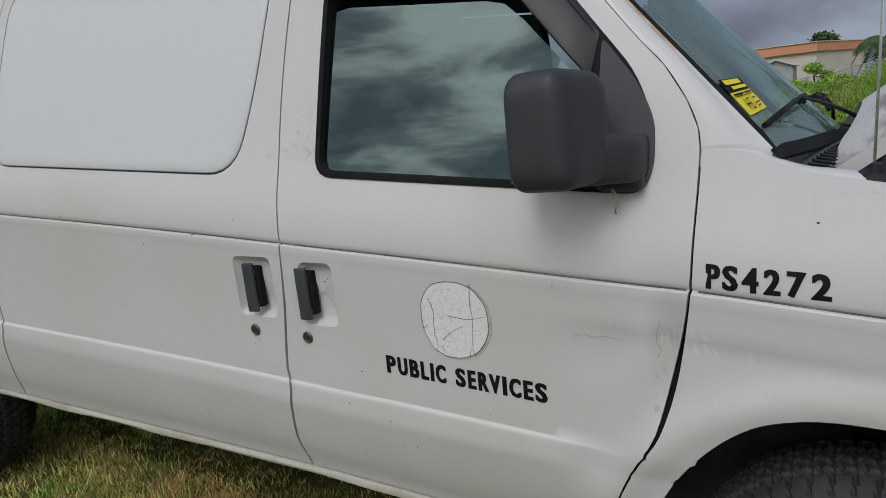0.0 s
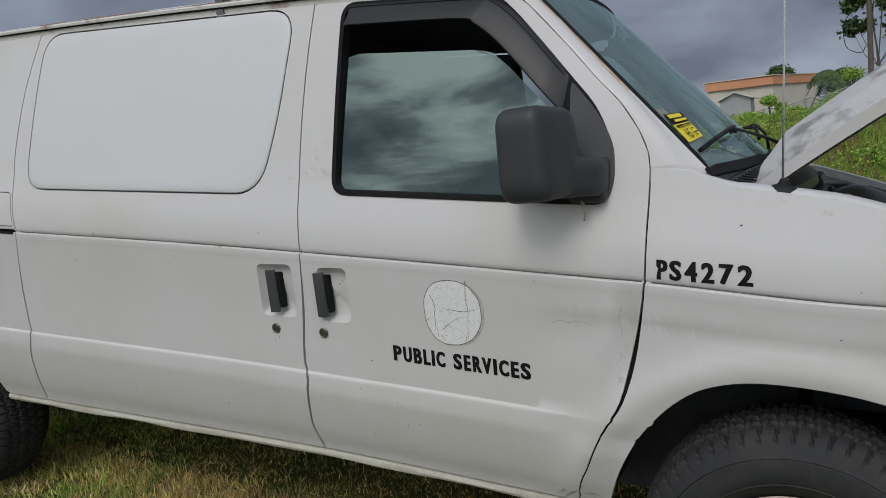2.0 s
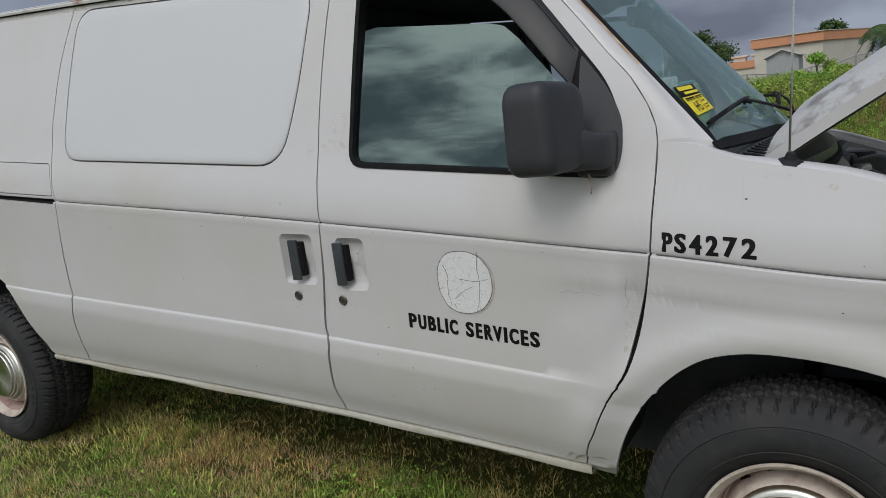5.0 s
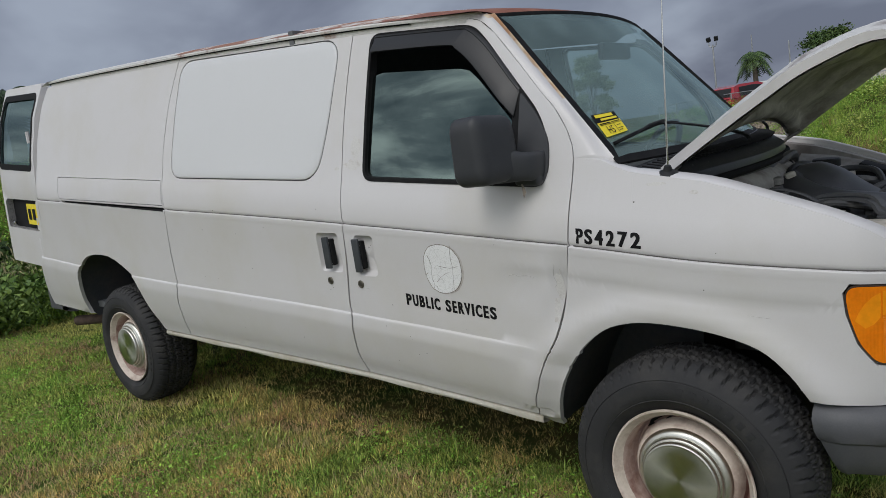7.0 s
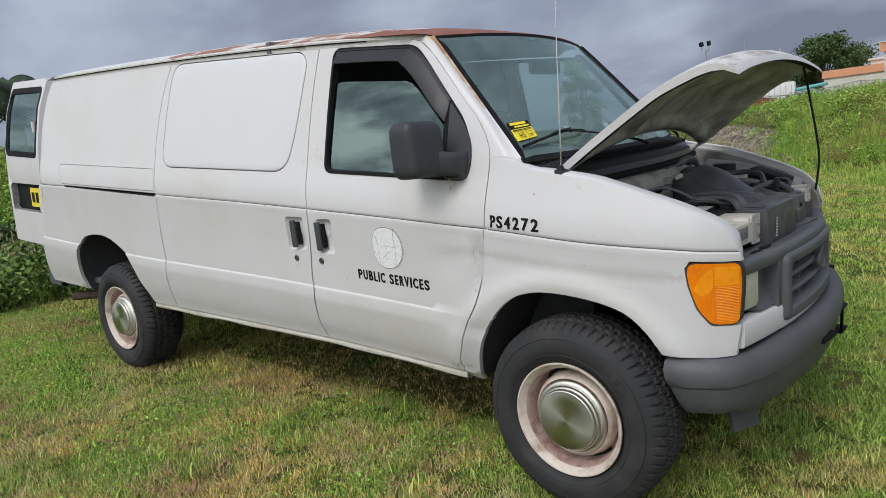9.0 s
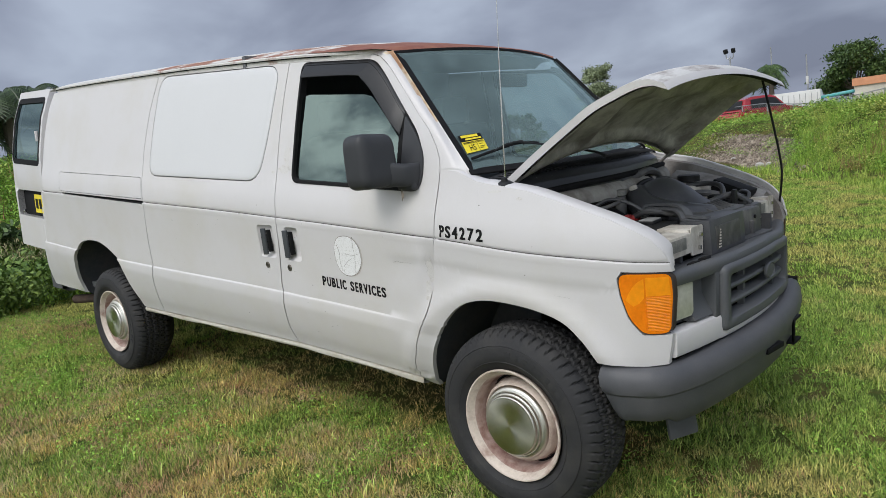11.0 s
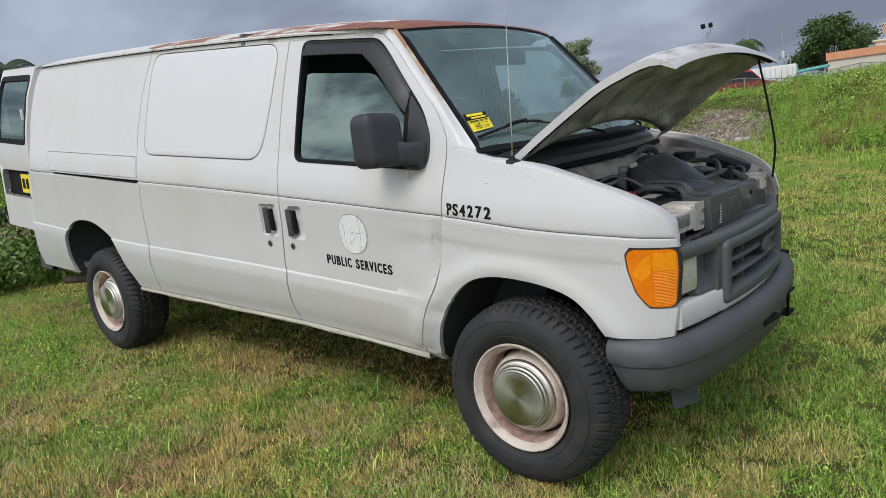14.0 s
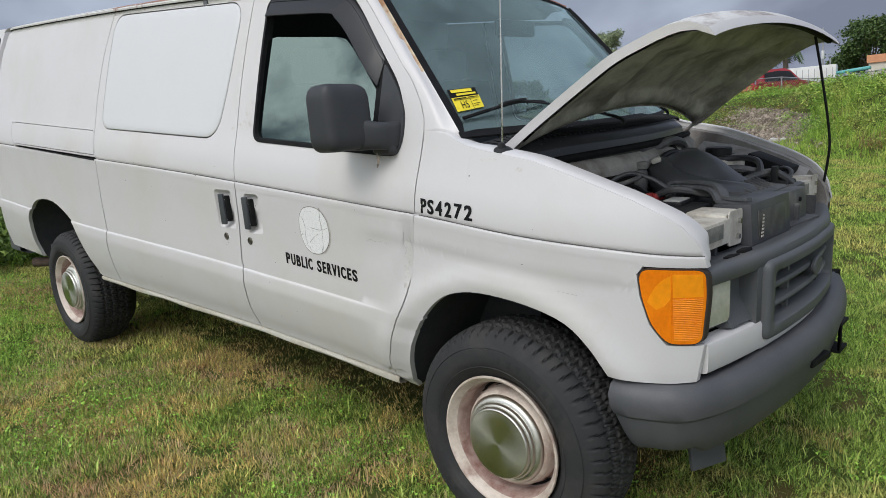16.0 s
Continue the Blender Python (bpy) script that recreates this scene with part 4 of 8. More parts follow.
# the arm swells out of the head, narrows to a hinge and meets a rounded foot on the sail
rows = []
for x, y, z, half, thick in ((-0.545, -1.03, 1.385, 0.075, 0.030), (-0.515, -1.015, 1.372, 0.066, 0.033), (-0.492, -0.998, 1.362, 0.056, 0.034), (-0.470, -0.980, 1.356, 0.049, 0.033),
                             (-0.450, -0.962, 1.352, 0.046, 0.031), (-0.436, -0.945, 1.350, 0.046, 0.029), (-0.428, -0.915, 1.350, 0.045, 0.026), (-0.425, -0.88, 1.350, 0.045, 0.024)):
    rows.append([(x + 0.72 * thick * math.copysign(abs(math.cos(a)) ** 0.6, math.cos(a)), y - 0.5 * thick * math.copysign(abs(math.cos(a)) ** 0.6, math.cos(a)), z + half * math.copysign(abs(math.sin(a)) ** 0.6, math.sin(a))) for a in [2 * math.pi * k / 24 for k in range(24)]])
bm = loft(rows, closed=True)
bmesh.ops.recalc_face_normals(bm, faces=bm.faces[:])
part("mirror_arm", bm, MIRROR_PLASTIC, mirror, sharp=60)
foot_y = side(-0.46, 1.31)
part("mirror_foot", boxed(-0.506, -foot_y - 0.040, 1.286, -0.412, -foot_y + 0.004, 1.352, 0.018, None, 4), MIRROR_PLASTIC, mirror, sharp=60)


# ---- wear on the right side ----
def patch(name, cx, cz, rx, rz, mat, parent, label, seed, proud=0.0008):
    """An irregular worn spot lying on the body."""
    pts = []
    for k in range(28):
        a = 2 * math.pi * k / 28
        w = 1 + 0.45 * noise.noise((math.cos(a) * 2 + seed, math.sin(a) * 2, seed))
        pts.append((cx + rx * w * math.cos(a), cz + rz * w * math.sin(a)))
    return part(name, sheet(pts, proud=proud, flange=0), mat, parent, label)


patch("scuff", -1.262, 1.46, 0.028, 0.045, WHITE_SCUFF, door_right, "scraped grey paint beside the window", 3)
patch("scuff", -1.272, 1.395, 0.05, 0.02, WHITE_SCUFF, door_right, "", 5)
patch("scuff", -1.366, 1.385, 0.014, 0.006, WHITE_SCUFF, cargo_door, "", 6)
patch("scuff", -0.374, 0.955, 0.013, 0.05, WHITE_SCUFF, door_right, "scraped dent at the door edge", 7)
patch("scuff", -0.388, 0.87, 0.010, 0.045, WHITE_SCUFF, door_right, "", 8)
patch("scuff", -0.05, 1.272, 0.030, 0.005, WHITE_SCUFF, fender_right, "grimy chips along the fender edge", 11)
patch("scuff", 0.06, 1.245, 0.012, 0.006, WHITE_SCUFF, fender_right, "", 12)
SCRATCH = material("grey_scratch", (0.40, 0.385, 0.37), 0.7)
CHIP = material("chipped_paint", (0.05, 0.045, 0.04), 0.8)
random.seed(77)
for k in range(46):
    x, z = random.uniform(-2.6, 0.35), random.uniform(0.58, 1.24)
    if math.hypot(x + 0.84, z - 1.0) < 0.11 or (x > -0.45 and z < 0.88):
        continue
    host = fender_right if x > -0.3 else (door_right if -1.3 < x < -0.55 else (cargo_door if x < -1.4 else None))
    if host:
        r = random.uniform(0.0008, 0.0022)
        patch("paint_chip", x, z, r * random.uniform(0.6, 1.6), r, CHIP, host, "", k * 1.7, 0.0007)
for pts, host in (([(-0.56, 0.985), (-0.535, 0.992), (-0.52, 0.986), (-0.49, 0.99), (-0.455, 0.982)], door_right), ([(-1.246, 0.905), (-1.225, 0.902)], door_right), ([(0.20, 0.90), (0.26, 0.893)], fender_right), ([(-0.385, 1.03), (-0.392, 0.99), (-0.385, 0.965), (-0.392, 0.95)], door_right)):
    line = bez([(x, 0, z) for x, z in pts], 5)
    part("scratch", tube([(p.x, -(side(p.x, p.z) + 0.0004), p.z) for p in line], 0.0006, 4), SCRATCH, host)
leaf_bm = loft([[(-0.470 + 0.004 * t, -0.955 - 0.004 * t, 1.295 - 0.012 * t), (-0.470 + 0.006 + 0.011 * math.sin(math.pi * min(t / 4, 1)), -0.957, 1.295 - 0.012 * t)] for t in range(5)])
part("dry_leaf", leaf_bm, material("dry_leaf", (0.25, 0.21, 0.17), 0.8), mirror, "dry curled leaf caught under the mirror")


# ---- roof, glass and pillars ----
def gx(y, z):
    return -0.165 - 0.22 * (y + 0.17) ** 2 - 0.98 * (z - 1.42)


def glass_half(z):
    return 0.845 - (z - 1.345) * 0.23


def glass_top(y):
    return 1.868 + 0.026 * (1 - (y / 0.735) ** 2)


NY = 33
ys = [-0.803 + 1.545 * k / (NY - 1) for k in range(NY)]
rows = []
for i in range(49):
    s = (i / 48) ** 1.3
    row = []
    for y in ys:
        yy = max(-0.735, min(0.735, y))
        xf, zf = gx(yy, glass_top(yy)) - 0.012, glass_top(yy) + 0.006
        x = xf + (-4.5 + 0.10 * (abs(y) / 0.8) ** 3 - xf) * s
        rise = 1 - math.exp(-((xf - x) / 0.30))
        edge = max(0, 1 - abs(y / 0.806) ** 2.8)
        z = gutter(x) + 0.006 + (0.022 + 0.06 * rise) * edge - max(0, -4.25 - x) ** 2 * 1.1
        if i == 0:
            z = zf if abs(y) < 0.735 else gutter(x) + 0.004
        row.append((x, y, z))
    rows.append(row)
bm = loft(rows)
bmesh.ops.recalc_face_normals(bm, faces=bm.faces[:])
for f in bm.faces:
    c = f.calc_center_median()
    if c.x > -0.98 - 0.25 * (abs(c.y) / 0.8) ** 6 + 0.16 * noise.noise((c.y * 4, c.x * 3, 2)):
        f.material_index = 1
    elif c.x > -2.7 and abs(c.y) > 0.5:
        f.material_index = 2
roof = part("roof", bm, ROOF_PAINT, van, "peeling white roof with brown rusted front edge", mats=(RUST, ROOF_PEEL))
for sign in (-1, 1):
    xs = [(-0.70 if sign < 0 else -1.15) - (0.078 if sign < 0 else 0.069) * k for k in range(49)]
    rows = []
    for dz, o in ((-0.034, -0.012), (-0.028, 0.002), (-0.010, 0.006), (-0.008, 0.016), (0.0, 0.018), (0.006, 0.012), (0.008, -0.004)):
        rows.append([(x, sign * (side(x, gutter(x) - 0.02) + (o + 0.012) * min(1.0, 0.1 + (xs[0] - x) / 0.3) - 0.018 - max(0, -4.2 - x) * 0.12), gutter(x) + dz) for x in xs])
    bm = loft(rows)
    bmesh.ops.recalc_face_normals(bm, faces=bm.faces[:])
    part("drip_rail", bm, ROOF_PAINT, roof, "white drip rail with rust specks")
    part("gutter_seal", tube([(x, sign * (side(x, gutter(x) - 0.02) + 0.0025 - max(0, -4.2 - x) * 0.12), gutter(x) - 0.0085) for x in xs[4:]], 0.0052, 6), RUBBER, roof)
    # windscreen pillar, rusting along the glass
    line = bez([(x, 0, z) for x, z in [(-0.3165, 1.3605)] + PILLAR[::-1][1:]], 6)
    rows = [[] for _ in range(7)]
    for p in line:
        zz = 1.350 + (p.z - 1.36) / 0.509 * (1.872 - 1.350)
        e = Vector((gx(sign * glass_half(zz), zz), sign * glass_half(zz), zz))
        a = Vector((p.x + 0.001 - (0.08 if sign > 0 else 0), sign * side(p.x + 0.001, p.z), p.z))
        if sign > 0:
            a = a.lerp(e, 0.8)
        rows[0].append(a + Vector((0, -sign * 0.02, 0)))
        for k, t in enumerate((0.0, 0.3, 0.6, 0.85)):
            q = a.lerp(e, t)
            q += Vector((0.016, sign * 0.012, 0.014)) * math.sin(math.pi * min(t * 1.1, 1)) * 0.7
            rows[k + 1].append(q)
        rows[5].append(e + Vector((0.004, sign * 0.001, 0.004)))
        rows[6].append(e + Vector((-0.01, 0, -0.012)))
    for row in rows:
        row.insert(0, row[0] + Vector((-0.003, -sign * 0.004, -0.035)))
    bm = loft(rows)
    bmesh.ops.recalc_face_normals(bm, faces=bm.faces[:])
    for f in bm.faces:
        c = f.calc_center_median()
        t = (c.z - 1.36) / 0.5
        zz = 1.350 + (c.z - 1.36) / 0.509 * 0.522
        if (Vector((gx(sign * glass_half(zz), zz), sign * glass_half(zz), zz)) - c).length < -0.012 + 0.05 * t:
            f.material_index = 1
    part("windscreen_pillar", bm, WHITE if sign < 0 else RUBBER, van, "white pillar with rust along the glass" if sign < 0 else "", sharp=60, mats=(RUST_EDGE if sign < 0 else RUBBER,))

rows = []
for i in range(13):
    row = []
    for k in range(25):
        u = -1 + 2 * k / 24
        y = u * glass_half(1.335 + i / 12 * (glass_top(u * 0.73) - 1.335))
        z = 1.333 + i / 12 * (glass_top(min(max(y, -0.735), 0.735)) - 1.333)
        row.append((gx(y, z), y, z))
    rows.append(row)
screen = part("windscreen", loft(rows), SCREEN_GLASS, van, "curved tinted windscreen with sky haze put into its colour")
ring = [Vector(p) for p in rows[0]] + [Vector(r[-1]) for r in rows[1:]] + [Vector(p) for p in rows[-1][::-1][1:]] + [Vector(r[0]) for r in rows[::-1][1:-1]]
cen = Vector((-0.3, 0, 1.6))
screen.visible_shadow = False
band = [[], [], [], []]
for i, p in enumerate(ring):
    t = (ring[(i + 1) % len(ring)] - ring[i - 1]).normalized()
    nrm = Vector((0.7, 0.25 * p.y, 0.7)).normalized()
    inw = nrm.cross(t)
    inw = inw if inw.dot(cen - p) > 0 else -inw
    w_ = 0.030 if p.z < 1.84 and p.y < -0.3 else (0.022 if p.z < 1.4 and p.y < 0.3 else 0.009)
    for k, (a, b) in enumerate(((-0.003, 0.0), (0.0, 0.0065), (w_, 0.004), (w_ + 0.004, 0.0005))):
        band[k].append(p + inw * a + nrm * b)
bm = loft(band, closed=True)
bmesh.ops.recalc_face_normals(bm, faces=bm.faces[:])
part("windscreen_seal", bm, RUBBER, screen, "black windscreen gasket")

# cowl with its louvres
rows = []
for k, (o, h) in enumerate(((0.0, 0.004), (0.03, -0.004), (0.06, -0.016), (0.09, -0.032), (0.122, -0.052), (0.128, -0.075), (0.13, -0.11))):
    rows.append([(gx(y, 1.335) + o * (1 - 0.35 * (abs(y) / 0.8) ** 4), y, 1.335 + h - 0.03 * (abs(y) / 0.8) ** 6) for y in [-0.80 + 1.6 * j / 40 for j in range(41)]])
bm = loft(rows)
bmesh.ops.recalc_face_normals(bm, faces=bm.faces[:])
cowl = part("cowl_panel", bm, COWL, van, "dusty black louvred cowl below the windscreen")
for j in range(64):
    y = -0.78 + 1.56 * j / 63
    a, b = gx(y, 1.335) + 0.02, gx(y, 1.335) + 0.075
    part("louvre", tube([(a, y - 0.02, 1.338 - 0.03 * (abs(y) / 0.8) ** 6), ((a + b) / 2, y, 1.331 - 0.03 * (abs(y) / 0.8) ** 6), (b, y + 0.02, 1.318 - 0.03 * (abs(y) / 0.8) ** 6)], 0.0035, 5), BLACK, cowl)

# wipers
for tip, heel, mid_, piv in [((gx(a, za) + 0.01, a, za), (gx(b, zb_) + 0.01, b, zb_), (gx(c, zc_) + 0.01, c, zc_), (gx(d, 1.335) + 0.05, d, 1.315)) for a, za, b, zb_, c, zc_, d in ((-0.80, 1.392, -0.40, 1.425, -0.56, 1.42, -0.10), (-0.06, 1.392, 0.46, 1.42, 0.18, 1.412, 0.50))]:
    a, b, c, d = Vector(tip), Vector(heel), Vector(mid_), Vector(piv)
    off = Vector((0.012, 0, 0.012))
    w = part("wiper", tube(bez([d, d + Vector((0, 0, 0.035)), (c + d) / 2 + Vector((0.02, 0, 0.035)), c + off * 1.8], 5), [0.008 - 0.0045 * k / 15 for k in range(16)], 6), BLACK, van, "black wiper arm and blade")
    part("wiper_blade", tube(bez([a + off * 0.2, a.lerp(c, 0.5) + off * 0.9, c + off * 1.2, c.lerp(b, 0.5) + off * 0.9, b + off * 0.2], 4), 0.006, 6), RUBBER, w)
    for t in (0.25, 0.75):
        q = a.lerp(b, t)
        part("blade_bracket", tube([q + off * 0.8, q.lerp(c, 0.5) + off * 2.2, c + off * 1.9], 0.004, 5), BLACK, w)

# ---- hood, raised ----
HA = radians(34)
hood_edge = pch([0, 0.2, 0.46, 0.582, 0.647, 0.69, 0.73], [0, 0.004, 0.0, -0.021, -0.040, -0.066, -0.125])


def hood_pt(s, y, drop=0.0):
    w = 0.752 - 0.05 * max(0, s - 0.45) / 0.3
    h = hood_edge(s * 0.726 / (0.726 + 0.03 * (1 - (y / 0.75) ** 2))) + 0.055 * (1 - (y / 0.75) ** 2) - 0.006 * (abs(y) / w) ** 10 - drop
    h += 0.010 * math.exp(-(((abs(y) - 0.55) / 0.03) ** 2)) * min(1, s * 4) * max(0.0, 1 - (s / 0.70) ** 5) if drop == 0 else 0
    return (-0.12 + s * math.cos(HA) - h * math.sin(HA) - 0.035 * (y + 0.7) * s / 0.7, y, 1.29 + s * math.sin(HA) + h * math.cos(HA))


def hood_ends(u):
    return 0.13 * (1 - abs(u) ** 2.2), 0.726 + 0.03 * (1 - abs(u) ** 2)


us = [-1 + 2 * k / 40 for k in range(41)]
rows = []
for i in range(25):
    t = i / 24
    rows.append([hood_pt(a + (b - a) * t, u * (0.745 - 0.05 * max(0, (a + (b - a) * t) - 0.45) / 0.3)) for u in us for a, b in [hood_ends(u)]])
bm = loft(rows)
bmesh.ops.recalc_face_normals(bm, faces=bm.faces[:])
bm.normal_update()
if sum(f.normal.z for f in bm.faces) < 0:
    bmesh.ops.reverse_faces(bm, faces=bm.faces[:])
rim = [e for e in bm.edges if e.is_boundary]
out = bmesh.ops.extrude_edge_only(bm, edges=rim)["geom"]
for v in out:
    if isinstance(v, bmesh.types.BMVert):
        v.co += Vector((math.sin(HA), 0, -math.cos(HA))) * 0.028 + Vector((0, -0.004 if v.co.y > 0 else 0.004, 0))
for g in out:
    if isinstance(g, bmesh.types.BMFace):
        g.material_index = 1
hood = part("hood", bm, HOOD_PAINT, van, "raised white hood with chalky streaked paint", mats=(WHITE,))
rows = []
for i in range(41):
    t = i / 40
    row = []
    for u in [-0.985 + 1.97 * k / 64 for k in range(65)]:
        a, b = hood_ends(u)
        s = a + 0.012 + (b - a - 0.026) * t
        y = u * (0.745 - 0.05 * max(0, s - 0.45) / 0.3)
        e = min(abs(1 - abs(u)) * 0.75, t * (b - a), (1 - t) * (b - a))
        rib = max(math.exp(-(((abs(y) - 0.30 - 0.22 * t) / 0.045) ** 2)), math.exp(-((t - 0.55 - 0.2 * abs(u)) / 0.07) ** 2) * 0.8, 1 if e < 0.055 else math.exp(-((e - 0.055) / 0.02) ** 2))
        row.append(hood_pt(s, y, 0.012 + 0.024 * rib if e > 0.004 else 0.02))
    rows.append(row)
bm = loft(rows)
inner = part("inner_panel", bm, HOOD_INNER, hood, "dusty pressed steel underside of the hood", sharp=50)
for y in (-0.715, 0.69):
    part("hood_hinge", tube([(-0.15, y, 1.22), (-0.10, y, 1.27), (-0.04, y, 1.31)], 0.008, 6), INNER_FENDER, hood)
part("hood_prop", tube(bez([(0.46, 0.53, 1.615), (0.475, 0.60, 1.45), (0.49, 0.69, 1.22), (0.475, 0.74, 1.10), (0.455, 0.765, 0.995)], 5), 0.0058, 6), BLACK, hood, "thin black prop rod")

part("hood_front_lip", tube([hood_pt(hood_ends(y / 0.70)[1] - 0.02, y, 0.034) for y in [-0.45 + 0.05 * k for k in range(23)]], 0.013, 6), RUBBER, hood, "dark rubber lip under the hood edge")

# aerial on the fender
bm = lathe([(0.0, 0.034), (-0.008, 0.034), (-0.014, 0.026), (-0.020, 0.014), (-0.034, 0.009), (-0.036, 0.0001)], 20)
for v in bm.verts:
    x, y, z = v.co
    v.co = (x, z, -y)
aerial = part("aerial_base", bm, BLACK, van, "black aerial base with thin steel whip")
aerial.location, aerial.rotation_euler = (-0.03, -0.838, 1.288), (radians(14), radians(8), 0)
aer = part("aerial_whip", tube([(-0.03, -0.836, 1.31), (-0.026, -0.828, 1.70), (-0.018, -0.82, 2.12)], [0.003, 0.0022, 0.0014], 6), CHROME, van, "thin steel aerial")

# ---- front: beam, lamps, grille, bumper ----
def fx(y):
    return 0.67 - 0.095 * (abs(y) / 0.73) ** 2 - 0.04 * (y + 0.73) - 0.05 * max(0.0, y)


def fz(y):
    """The far end of the front sits a little lower."""
    t = min(1.0, max(0.0, y / 0.5))
    return -0.036 * t * t * (3 - 2 * t)


def front_strip(y0, y1, prof, n=24):
    """Sweeps (x offset, z) points along the curved front from y0 to y1."""
    rows = [[(fx(y) + o, y, z + fz(y)) for o, z in prof] for y in [y0 + (y1 - y0) * k / n for k in range(n + 1)]]
    bm = loft(rows)
    for row in (rows[0], rows[-1]):
        vs = [bm.verts.new(p) for p in row]
        bm.faces.new(vs)
    bmesh.ops.remove_doubles(bm, verts=bm.verts[:], dist=0.0002)
    bmesh.ops.recalc_face_normals(bm, faces=bm.faces[:])
    return bm


def ring_prof(x0, x1, z0, z1, c=0.012):
    return [(x0, z0), (x1 - c, z0), (x1 - c * 0.3, z0 + c * 0.3), (x1, z0 + c), (x1, z1 - c), (x1 - c * 0.3, z1 - c * 0.3), (x1 - c, z1), (x0, z1), (x0, z0)]


header = part("front_header", front_strip(-0.738, 0.738, [(-0.09, 0.925), (0.0, 0.925), (0.006, 0.94), (0.006, 0.957), (0.002, 0.968), (-0.008, 0.975), (-0.022, 0.976), (-0.036, 0.972), (-0.05, 0.966), (-0.09, 0.955), (-0.09, 0.925)], 36), GREY_DARK, van, "grey plastic header panel above the grille")
part("lower_rail", front_strip(-0.452, 0.452, ring_prof(-0.05, 0.004, 0.672, 0.7045, 0.010), 28), WHITE, header, "white painted strip under the grille")
for s in (-1, 1):
    a, b = sorted((s * 0.450, s * 0.735))
    part("lower_rail", front_strip(a, b, ring_prof(-0.05, 0.0045, 0.674, 0.765, 0.012), 14), WHITE, header, "white painted strip under the lamps")
part("splash_gap", front_strip(-0.73, 0.73, ring_prof(-0.12, -0.03, 0.64, 0.71, 0.01), 24), RUBBER, header)
for s in (-1, 1):
    a, b = sorted((s * 0.47, s * 0.725))
    part("lamp_recess", front_strip(a, b, ring_prof(-0.12, -0.06, 0.762, 0.948, 0.01), 10), GREY_DARK, header)
    a, b = sorted((s * 0.612, s * 0.716))
    part("headlight", front_strip(a, b, ring_prof(-0.06, -0.012, 0.79, 0.938, 0.022), 8), CLEAR, header, "hazed clear headlight lens")
    a, b = sorted((s * 0.465, s * 0.49))
    part("recess_edge", front_strip(a, b, ring_prof(-0.07, 0.002, 0.76, 0.95, 0.006), 4), GREY_DARK, header)
    a, b = sorted((s * 0.49, s * 0.605))
    part("lamp_bezel", front_strip(a, b, [(-0.055, 0.77), (-0.01, 0.775), (-0.05, 0.85), (-0.052, 0.94), (-0.06, 0.94), (-0.06, 0.77), (-0.055, 0.77)], 6), GREY_DARK, header)
    # amber corner lamp, set in the fender
    lens = part("turn_signal", sheet(rounded(AMBER_LINE, 0.022, 4), proud=0.004, flange=0.02, sign=s, step=0.03), AMBER, van, "amber ribbed corner lamp lens")
    lens.location.x = -0.09 if s > 0 else 0
    loop = rounded(AMBER_LINE, 0.024, 4)
    area = sum(p[0] * q[1] - q[0] * p[1] for p, q in zip(loop, loop[1:] + loop[:1]))
    ring_on_side(loop if area > 0 else loop[::-1], 0.0048, 0.003, 0.02, s, GASKET, "lamp_gasket", lens)
    part("lens_facet", sheet([(0.452, 0.893), (0.460, 0.915), (0.473, 0.938), (0.488, 0.955), (0.506, 0.967), (0.505, 0.900), (0.492, 0.882), (0.474, 0.872)], proud=0.0046, flange=0.001, sign=s, step=0.03), AMBER_HIGHLIGHT, lens, "curved lens facet with highlight put into its colour")
    part("lens_facet", sheet([(0.510, 0.970), (0.571, 0.968), (0.573, 0.905), (0.510, 0.905)], proud=0.0046, flange=0.001, sign=s, step=0.03), AMBER_HIGHLIGHT, lens)
    part("ribbed_facet", sheet([(0.510, 0.902), (0.573, 0.902), (0.568, 0.783), (0.514, 0.784)], proud=0.0046, flange=0.001, sign=s, step=0.03), AMBER_RIB, lens, "finely ribbed part of the lens")
    part("lens_divider", tube([(0.508, s * (side(0.508, z) + 0.004), z) for z in [0.785 + 0.185 * q / 8 for q in range(9)]], 0.0013, 4), AMBER, lens)
def grille_ring():
    """A thick frame with round corners, bent with the front."""
    rows = []
    for half, z0, z1, r, o in ((0.457, 0.700, 0.944, 0.030, -0.04), (0.457, 0.700, 0.944, 0.030, 0.012), (0.452, 0.705, 0.939, 0.028, 0.020), (0.442, 0.714, 0.930, 0.026, 0.023), (0.415, 0.738, 0.908, 0.024, 0.020), (0.409, 0.743, 0.903, 0.022, 0.012), (0.404, 0.747, 0.899, 0.020, -0.045)):
        loop = dense(rounded([(-half, z0), (half, z0), (half, z1), (-half, z1)], r, 5), 2.0)
        out = []
        for k, (a, b) in enumerate(zip(loop, loop[1:] + loop[:1])):
            m = 12 if math.dist(a, b) > 0.3 else 1
            out += [(a[0] + (b[0] - a[0]) * q / m, a[1] + (b[1] - a[1]) * q / m) for q in range(m)]
        rows.append([(fx(y) + o, y, z + fz(y)) for y, z in out])
    bm = loft(rows, closed=True)
    bmesh.ops.recalc_face_normals(bm, faces=bm.faces[:])
    return bm


